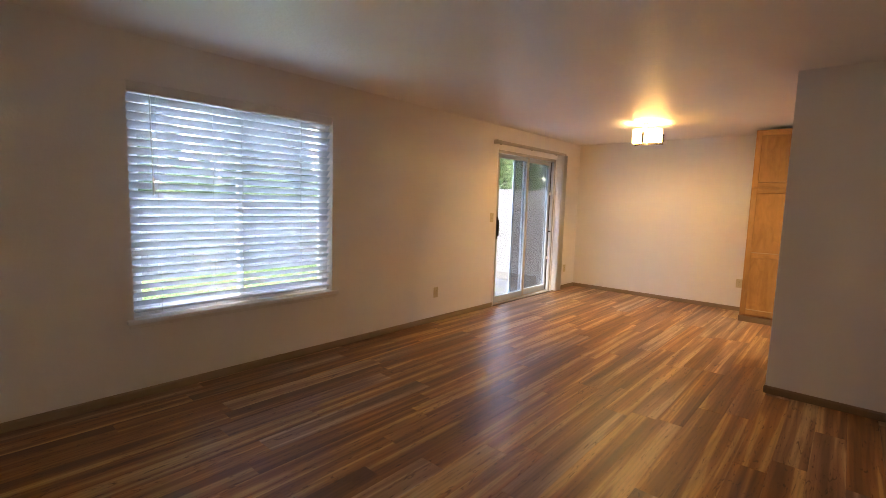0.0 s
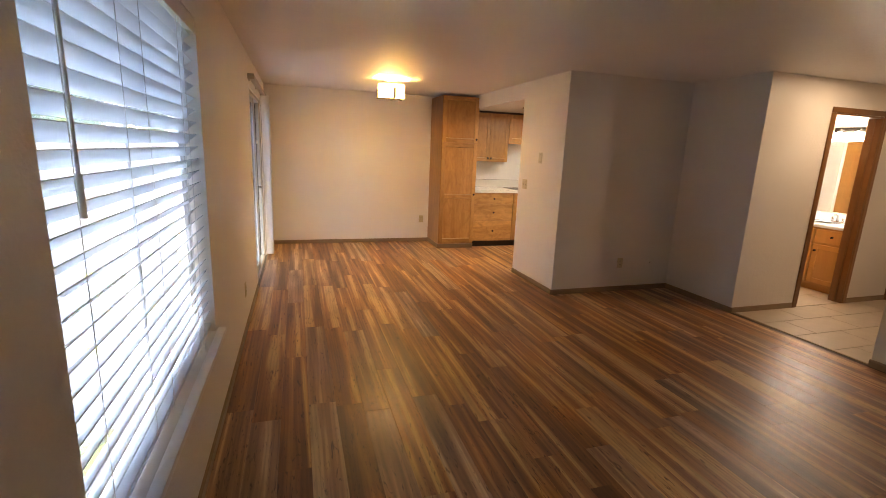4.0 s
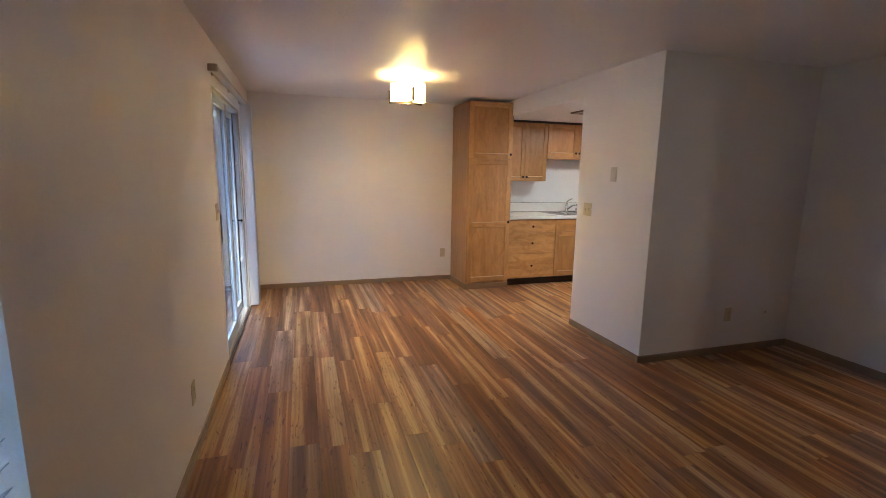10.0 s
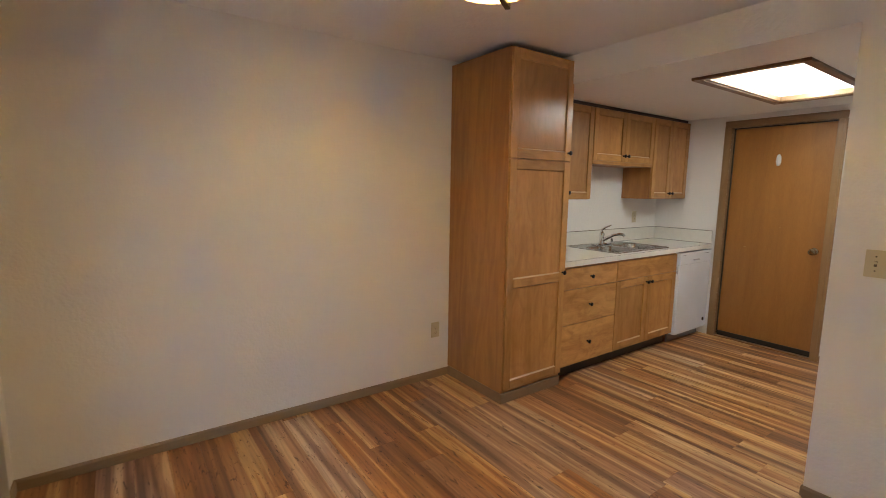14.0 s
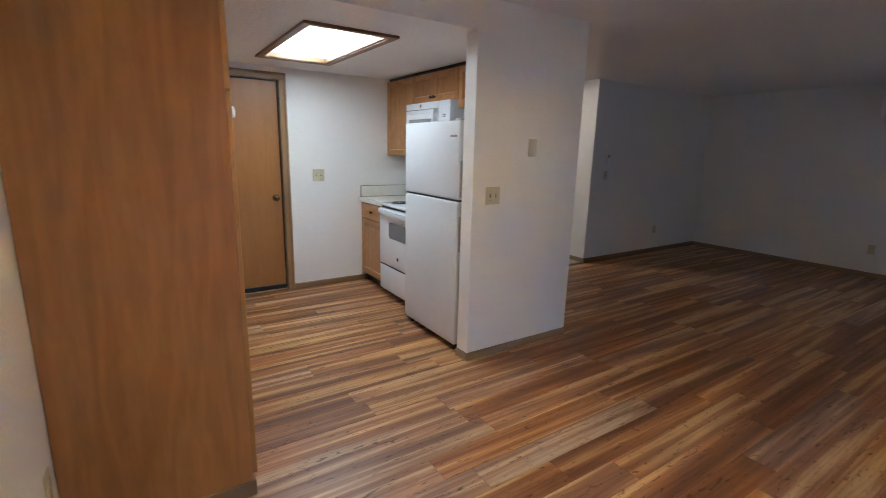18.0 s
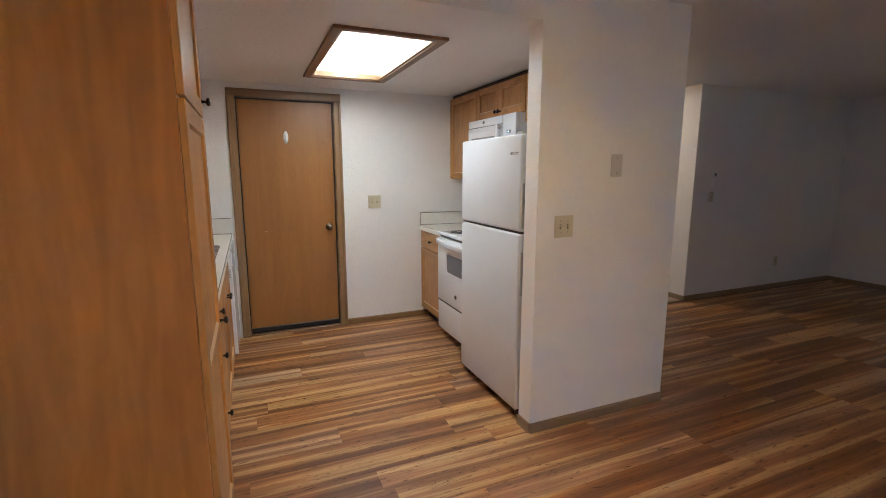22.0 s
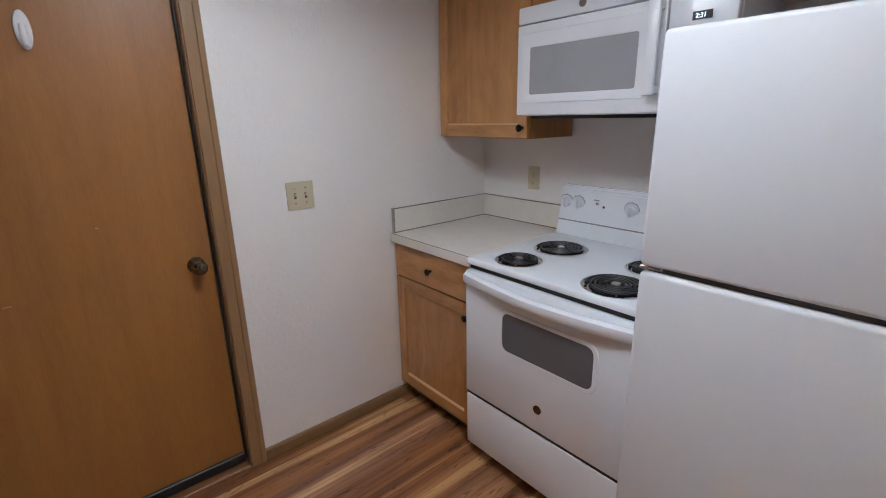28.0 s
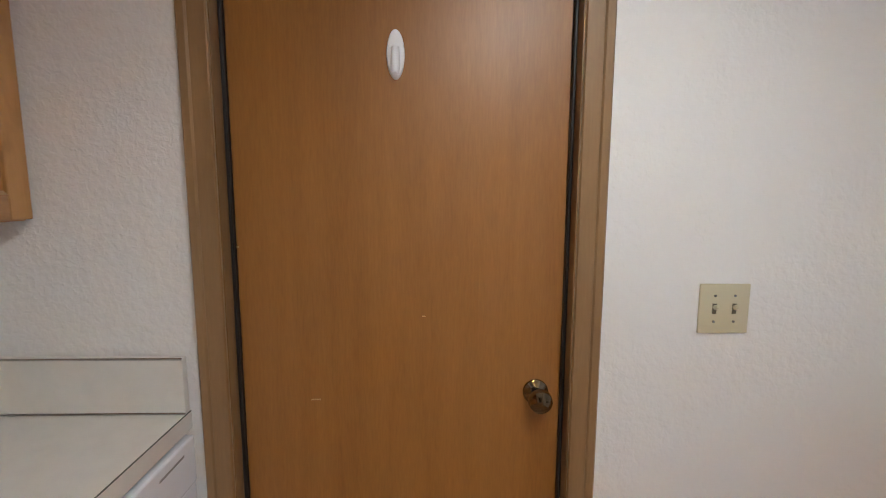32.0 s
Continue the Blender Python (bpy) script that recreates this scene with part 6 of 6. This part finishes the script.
def pebble_material():
    m, n, l, b = mat("exposed_aggregate")
    mp = tex(n, l)
    v = n.new("ShaderNodeTexVoronoi")
    v.inputs["Scale"].default_value = 80
    l.new(mp.outputs[0], v.inputs["Vector"])
    r = ramp(n, [(0.0, (0.025, 0.026, 0.028)), (0.45, (0.052, 0.056, 0.062)), (0.75, (0.085, 0.091, 0.100)), (1.0, (0.16, 0.16, 0.16))])
    l.new(v.outputs["Color"], r.inputs[0])
    moss = noise_node(n, l, mp, 2.3, 5, 0.65)
    mr_ = ramp(n, [(0.61, (0, 0, 0)), (0.68, (1, 1, 1))])
    l.new(moss.outputs[0], mr_.inputs[0])
    mx = n.new("ShaderNodeMix")
    mx.data_type = "RGBA"
    l.new(mr_.outputs[0], mx.inputs[0])
    l.new(r.outputs[0], mx.inputs[6])
    mx.inputs[7].default_value = (0.12, 0.135, 0.022, 1)
    l.new(mx.outputs[2], b.inputs["Base Color"])
    b.inputs["Roughness"].default_value = 0.85
    b.inputs["Specular IOR Level"].default_value = 0.08
    bump(n, l, v.outputs["Distance"], b, 0.7, 0.004)
    return m


def leaf_material(name, c0, c1):
    m, n, l, b = mat(name)
    ge = n.new("ShaderNodeNewGeometry")
    r = ramp(n, [(0.0, c0), (1.0, c1)])
    l.new(ge.outputs["Random Per Island"], r.inputs[0])
    l.new(r.outputs[0], b.inputs["Base Color"])
    b.inputs["Roughness"].default_value = 0.7
    return m


M_GRASS = grass_material()
M_PEB = pebble_material()
M_FENCE = wood("weathered_fence", (0.080, 0.075, 0.072), (0.185, 0.176, 0.168), "Z", 0.85, 1.2, 1.5, 0.0, grain=0.45)
M_RAIL = wood("cedar_rail", (0.17, 0.075, 0.03), (0.26, 0.125, 0.055), "X", 0.8, 1.2, 1.0, 0.0)
M_SIDING = plain("grey_siding", (0.27, 0.285, 0.30), 0.75, var=0.08)
M_ROOF = plain("brown_shingles", (0.17, 0.085, 0.05), 1.0, var=0.3, scale=12, spec=0.03)
M_LEAF = leaf_material("arborvitae_leaves", (0.045, 0.085, 0.028), (0.155, 0.205, 0.075))
# far needles: distance haze is put into the colour, paled towards blue-green
M_FAR = leaf_material("hazed_fir_needles", (0.050, 0.086, 0.058), (0.115, 0.160, 0.108))
M_TWIG = plain("grey_bark", (0.19, 0.165, 0.145), 0.9, var=0.25, scale=20)
ZG = -0.15
g = bmesh.new()
bmesh.ops.create_grid(g, x_segments=40, y_segments=40, size=1)
for v in g.verts:
    x = math.copysign(abs(v.co.x) ** 3, v.co.x) * 400
    y = math.copysign(abs(v.co.y) ** 3, v.co.y) * 400
    v.co = Vector((x, y, ZG - 0.02 + 0.05 * noise.noise(Vector((x * 0.2, y * 0.2, 0))) * (1 if abs(x) > 4 else 0)))
solo("ground", g, M_GRASS, "green lawn with moss and bare patches", "ground", kind="structure")
# grass blades and clover on the lawn that the doors look out on
rg = random.Random(21)
gv, gf = [], []
for k in range(42000):
    x, y = -5.87 - 2.6 * rg.random() ** 1.4, rg.uniform(-4.0, 7.8)
    if noise.noise(Vector((x * 0.9, y * 0.9, 4.0))) > 0.32 and rg.random() < 0.85:
        continue
    a, h, w = rg.random() * 6.283, rg.uniform(0.02, 0.06), rg.uniform(0.003, 0.008)
    lx, ly = rg.uniform(-0.03, 0.03), rg.uniform(-0.03, 0.03)
    z = ZG - 0.035
    i = len(gv)
    gv += [(x - w * math.cos(a), y - w * math.sin(a), z), (x + w * math.cos(a), y + w * math.sin(a), z), (x + lx, y + ly, z + h + 0.02)]
    gf.append((i, i + 1, i + 2))
gme = bpy.data.meshes.new("grass")
gme.from_pydata(gv, [], gf)
gme.materials.append(leaf_material("grass_blades", (0.045, 0.092, 0.020), (0.105, 0.160, 0.045)))
tagged(new("grass", gme), "short green grass with clover and bare spots", "grass", kind="stuff")
# the slab under the house keeps the lawn outside
solo("foundation", box(OUT + 0.0, XH + 0.12, YS - 0.12, YN + 0.2, ZG - 0.12, -0.004), plain("concrete", (0.4, 0.39, 0.37), 0.85, var=0.1), "grey concrete foundation slab", "foundation", kind="structure")
solo("patio", box(-5.85, OUT - 0.002, 3.2, 7.80, ZG - 0.08, -0.085, 0.01), M_PEB, "grey exposed-aggregate concrete patio with moss", "patio", kind="structure")
solo("roof_1", box(OUT - 0.04, XH + 0.16, YS - 0.16, YN + 0.24, ZC + 0.125, ZC + 0.30), M_TRIMWHITE, "plain flat roof over the rooms", "roof", kind="structure")


def fence(name, p0, p1, z0, z1, label, bw=0.142, top=0.28, gap=0.006):
    a, c = Vector((*p0, 0)), Vector((*p1, 0))
    length, d = (c - a).length, (c - a).normalized()
    rot = math.atan2(d.y, d.x)
    root = thing(name, ((a + c) / 2 + Vector((0, 0, z0))), label, "fence")
    mes = []
    for k in range(4):
        h = z1 - z0 + 0.012 * (k - 1.5)
        bm = prism([(-bw / 2, 0), (bw / 2, 0), (bw / 2, h - 0.02), (bw / 2 - 0.02, h), (-bw / 2 + 0.02, h), (-bw / 2, h - 0.02)], -0.009, 0.009, "Y")
        mes.append(mesh_of("board", bm, M_FENCE))
    n = int(length / (bw + gap))
    for k in range(n):
        p = a + d * ((k + 0.5) * (bw + gap))
        ob = piece("board", mes[(k * 7 + k // 3) % 4], (p.x, p.y, z0), root)
        ob.rotation_euler = (0, 0, rot)
    for z in (z0 + 0.35, z1 - top):
        bm = box(0, length, 0.012, 0.05, z - 0.045, z + 0.045, 0.004)
        bm.transform(Matrix.Translation((a.x, a.y, 0)) @ Matrix.Rotation(rot, 4, "Z"))
        part("rail", bm, M_RAIL, root, "orange-brown cedar rail")
    m_ = int(length / 2.4) + 1
    for k in range(m_):
        p = a + d * min(length - 0.05, 0.05 + k * 2.4)
        bm = box(-0.045, 0.045, 0.05, 0.14, z0, z1 - 0.05, 0.004)
        bm.transform(Matrix.Translation((p.x, p.y, 0)) @ Matrix.Rotation(rot, 4, "Z"))
        part("post", bm, M_RAIL, root, "cedar fence post")
    return root


fence("fence", (-8.5, -4.0), (-8.5, 16.0), ZG - 0.02, 1.33, "weathered grey board fence behind the lawn")
fence("fence", (-2.0, -4.0), (-8.5, -4.0), ZG - 0.02, 1.32, "weathered grey board fence closing the lawn")
fence("fence", (-8.4, 7.90), (-3.10, 7.90), ZG - 0.02, 1.60, "grey privacy fence with orange-brown rails beside the patio", 0.186, 0.14, 0.003)

# neighbour's shed beyond the fence
hs = thing("neighbour_shed", (-8.6, -8.7, ZG), "pale grey-sided neighbouring shed with a reddish-brown roof", "shed")
part("wall", prism([(-10.6, ZG), (-6.6, ZG), (-6.6, 1.56), (-8.6, 2.17), (-10.6, 1.56)], -10.4, -7.2, "Y"), M_SIDING, hs)
for s_ in (-1, 1):
    xb, zb = -8.6 + s_ * 2.2, 1.52
    part("roof", prism([(-8.6, 2.19), (xb, zb), (xb, zb + 0.045), (-8.6, 2.235)], -10.6, -7.05, "Y"), M_ROOF, hs)
    part("fascia", prism([(-8.6, 2.10), (xb, zb - 0.08), (xb, zb - 0.003), (-8.6, 2.187)], -7.195, -7.17, "Y"), M_SIDING, hs)


def conifer(name, at, height, radius, seed, n, material, label, category="tree", leaf=0.11, crown_from=0.04, power=0.75, spray=0):
    """A trunk and a crown of small leaves; with spray, the leaves stand in fans of that many, drooping outward from the crown."""
    rnd = random.Random(seed)
    root = thing(name, at, label, category)
    pts = [(at[0] + 0.02 * math.sin(k), at[1], at[2] + height * 0.97 * k / 8) for k in range(9)]
    part("trunk", tube(pts, [max(0.012, 0.09 * height / 5 * (1 - k / 8.2)) for k in range(9)], 9), M_TWIG, root)
    vs, fs = [], []

    def leaf_at(c, up, s):
        side = up.cross(Vector((rnd.uniform(-1, 1), rnd.uniform(-1, 1), rnd.uniform(-.5, .5)))).normalized()
        i = len(vs)
        bend = up.cross(side) * s * 0.25
        vs.extend([c - side * s * 0.3 - up * s * 0.5, c + side * s * 0.3 - up * s * 0.5 + bend, c + side * s * 0.42 + up * s * 0.2, c + up * s * 0.75 + bend, c - side * s * 0.42 + up * s * 0.2])
        fs.append((i, i + 1, i + 2, i + 3, i + 4))

    for k in range(n // max(1, spray)):
        f = crown_from + (1 - crown_from) * rnd.random() ** 1.35
        lim = radius * (1 - f) ** power * (0.8 + 0.35 * noise.noise(Vector((f * 9 + seed, k % 11, 0))))
        a = rnd.random() * 2 * math.pi
        lump = 1 + (0.10 if spray else 0.22) * math.sin(a * 5 + f * 23 + seed)
        r = lim * lump * (0.62 + 0.38 * rnd.random() ** 0.5)
        c = Vector((at[0] + r * math.cos(a), at[1] + r * math.sin(a), at[2] + f * height))
        if not spray:
            leaf_at(c, Vector((math.cos(a) * 0.5 + rnd.uniform(-.4, .4), math.sin(a) * 0.5 + rnd.uniform(-.4, .4), rnd.uniform(0.4, 1.1))).normalized(), leaf * rnd.uniform(0.6, 1.3))
            continue
        out = Vector((math.cos(a), math.sin(a), rnd.uniform(0.1, 0.9))).normalized()
        across = out.cross(Vector((rnd.uniform(-.5, .5), rnd.uniform(-.5, .5), 1))).normalized()
        size = leaf * rnd.uniform(2.2, 4.2)
        for _ in range(spray):
            u, w = rnd.uniform(-1, 1), rnd.random()
            d = (out + across * u * 0.9 + Vector((0, 0, rnd.uniform(-.25, .25)))).normalized()
            leaf_at(c + d * size * (0.25 + 0.75 * w) - Vector((0, 0, size * 0.35 * w * w)), d, leaf * rnd.uniform(0.6, 1.25))
    me = bpy.data.meshes.new("crown")
    me.from_pydata([v - Vector(at) for v in vs], [], fs)
    me.materials.append(material)
    cr = new("crown", me)
    cr.parent = root
    ORIGIN[cr] = ORIGIN[root]
    cr["kind"] = "stuff"
    return root


conifer("arborvitae", (-7.95, -3.25, ZG), 8.6, 0.90, 3, 66000, M_LEAF, "tall dense green arborvitae beside the fence", leaf=0.052, power=0.38, spray=22)
conifer("arborvitae", (-9.1, -4.9, ZG), 8.9, 0.95, 5, 50000, M_LEAF, "tall dense green arborvitae behind another one", leaf=0.06, power=0.38, spray=22)
for k in range(9):
    conifer("hedge_conifer", (-9.3 - 0.35 * (k % 2), 8.6 + k * 1.0, ZG), 3.3 + 0.5 * ((k * 5) % 4) / 3, 0.75, 20 + k, 9000, M_LEAF, "green conifer in the hedge behind the fence", leaf=0.075, power=0.45, spray=12)
for k in range(7):
    conifer("shrub", (-9.6, -2.6 + k * 1.7, ZG), 2.0 + 0.3 * ((k * 3) % 3), 0.95, 60 + k, 4000, M_LEAF, "green shrub behind the board fence", leaf=0.10, power=0.35)
rnd_ = random.Random(5)
for k in range(36):
    a = radians(100 + k * 5.0 + rnd_.uniform(-2, 2))
    dist = rnd_.uniform(30, 50)
    conifer("fir_tree", (dist * math.cos(a) - 3, dist * math.sin(a) + 3, ZG), rnd_.uniform(12, 21), rnd_.uniform(2.6, 3.8), 100 + k, 9000, M_FAR, "tall fir tree far beyond the gardens, needles paled for haze", leaf=0.27, crown_from=0.08, power=0.8, spray=9)


def bare_tree(at, height, seed):
    rnd = random.Random(seed)
    root = thing("bare_tree", at, "leafless grey tree with fine branches", "tree")
    part("trunk", tube([(at[0], at[1], at[2] + height * 0.55 * k / 5) for k in range(6)], [0.075 * (1 - k / 9) for k in range(6)], 8), M_TWIG, root)
    tw = bmesh.new()
    for k in range(46):
        f = rnd.uniform(0.25, 0.55)
        p = Vector((at[0], at[1], at[2] + height * f))
        a = rnd.random() * 6.28
        d = Vector((math.cos(a), math.sin(a), rnd.uniform(0.5, 1.4))).normalized()
        line = [p]
        for j in range(5):
            d = (d + Vector((rnd.uniform(-.3, .3), rnd.uniform(-.3, .3), rnd.uniform(-.1, .25)))).normalized()
            line.append(line[-1] + d * height * 0.075)
            for _ in range(2 if j > 0 else 0):
                dd = (d + Vector((rnd.uniform(-.9, .9), rnd.uniform(-.9, .9), rnd.uniform(-.2, .6)))).normalized()
                join(tw, tube([line[-1], line[-1] + dd * height * 0.07, line[-1] + dd * height * 0.13 + Vector((0, 0, 0.1))], [0.0055, 0.0038, 0.0018], 3))
        join(tw, tube(line, [0.020, 0.015, 0.010, 0.007, 0.0045, 0.0028], 4))
    part("branches", tw, M_TWIG, root)
    return root


bare = [bare_tree((-13.0, 14.0, ZG), 9.0, 1), bare_tree((-19.5, -16.5, ZG), 12.0, 7), bare_tree((-24.0, -17.0, ZG), 14.0, 2), bare_tree((-12.5, -14.0, ZG), 10.0, 4)]
for k in range(30):
    a = radians(118 + k * 4.6 + rnd_.uniform(-2, 2))
    dist = rnd_.uniform(17, 30)
    copy_thing(bare[k % 4], pose(dist * math.cos(a) - 3, dist * math.sin(a) + 3, ZG, 0, 0, rnd_.uniform(0, 360)))

# ---- floors, laid last: planks and tiles ----
floor = solo("floor", box(XW - 0.0, XK + 0.145, YS, YN, -0.0035, 0.0), M_SUBFLOOR, "brown multi-tone vinyl plank floor", "floor", kind="structure")
PW, PL = 0.152, 1.22
PLX = {}


def plank(x0, x1, y0, y1):
    key = (round(x1 - x0, 3), round(y1 - y0, 3))
    if key not in PLX:
        w, h = key
        bm = box(-w / 2 + 0.0003, w / 2 - 0.0003, -h / 2 + 0.0003, h / 2 - 0.0003, 0.0, 0.004, 0.0005)
        PLX[key] = mesh_of("plank", bm, M_PLANK)
    piece("plank", PLX[key], ((x0 + x1) / 2, (y0 + y1) / 2, 0.0), floor)


rp = random.Random(11)
FX_END = XK + 0.07
x = XW
while x < FX_END - 0.01:
    x1 = min(x + PW, FX_END)
    xm = (x + x1) / 2
    if xm < XS - 0.0:
        spans = [(YS, YN)]
    elif xm < XE - 0.0:
        spans = [(YS, YA), (YK, YN)]
    else:
        spans = [(YK, YN)]
    off = rp.uniform(0, PL)
    for a, c in spans:
        y = a - off if a == YS else a - ((a - YS + off) % PL)
        while y < c:
            y0, y1 = max(y, a), min(y + PL, c)
            if y1 - y0 > 0.02:
                plank(x, x1, y0, y1)
            y += PL
    x += PW

tf = solo("floor_hall", box(1.735, XH, YH0, YH1, -0.0035, 0.0), M_GROUT, "beige square ceramic tile floor in the hall", "floor", kind="structure")
tb = solo("floor_bathroom", box(XK + 0.145, XH, YH1, 5.5, -0.0034, 0.0002), M_GROUT, "beige square ceramic tile floor in the bathroom", "floor", kind="structure")
TX, TY = 0.608, 0.309
TL = {}


def tiles(parent, x0, x1, y0, y1):
    """Oblong tiles laid in running bond from a line that both rooms share."""
    row = math.floor((y0 - 2.895) / TY)
    while 2.895 + row * TY < y1 - 0.01:
        ya, yb = max(y0, 2.895 + row * TY), min(y1, 2.895 + (row + 1) * TY)
        col_ = math.floor((x0 - 2.31) / TX) - 1
        while True:
            xa = 2.31 + col_ * TX + (TX / 2 if row % 2 else 0)
            xa, xb = max(x0, xa), min(x1, xa + TX)
            if xa >= x1 - 0.01:
                break
            col_ += 1
            if xb - xa < 0.012 or yb - ya < 0.012:
                continue
            key = (round(xb - xa, 3), round(yb - ya, 3))
            if key not in TL:
                w, h = key
                TL[key] = mesh_of("tile", box(-w / 2 + 0.0022, w / 2 - 0.0022, -h / 2 + 0.0022, h / 2 - 0.0022, 0.0, 0.006, 0.0015), M_TILE)
            piece("tile", TL[key], ((xa + xb) / 2, (ya + yb) / 2, 0.0), parent)
        row += 1


tiles(tf, 1.737, XH - 0.001, YH0 + 0.001, YH1 - 0.001)
tiles(tb, XK + 0.146, XH - 0.001, YH1 + 0.001, 5.499)
solo("floor_strip", box(1.712, 1.737, YH0, YH1, 0.0, 0.009, 0.003), M_BASE, "brown wooden floor transition strip", "trim", kind="structure")
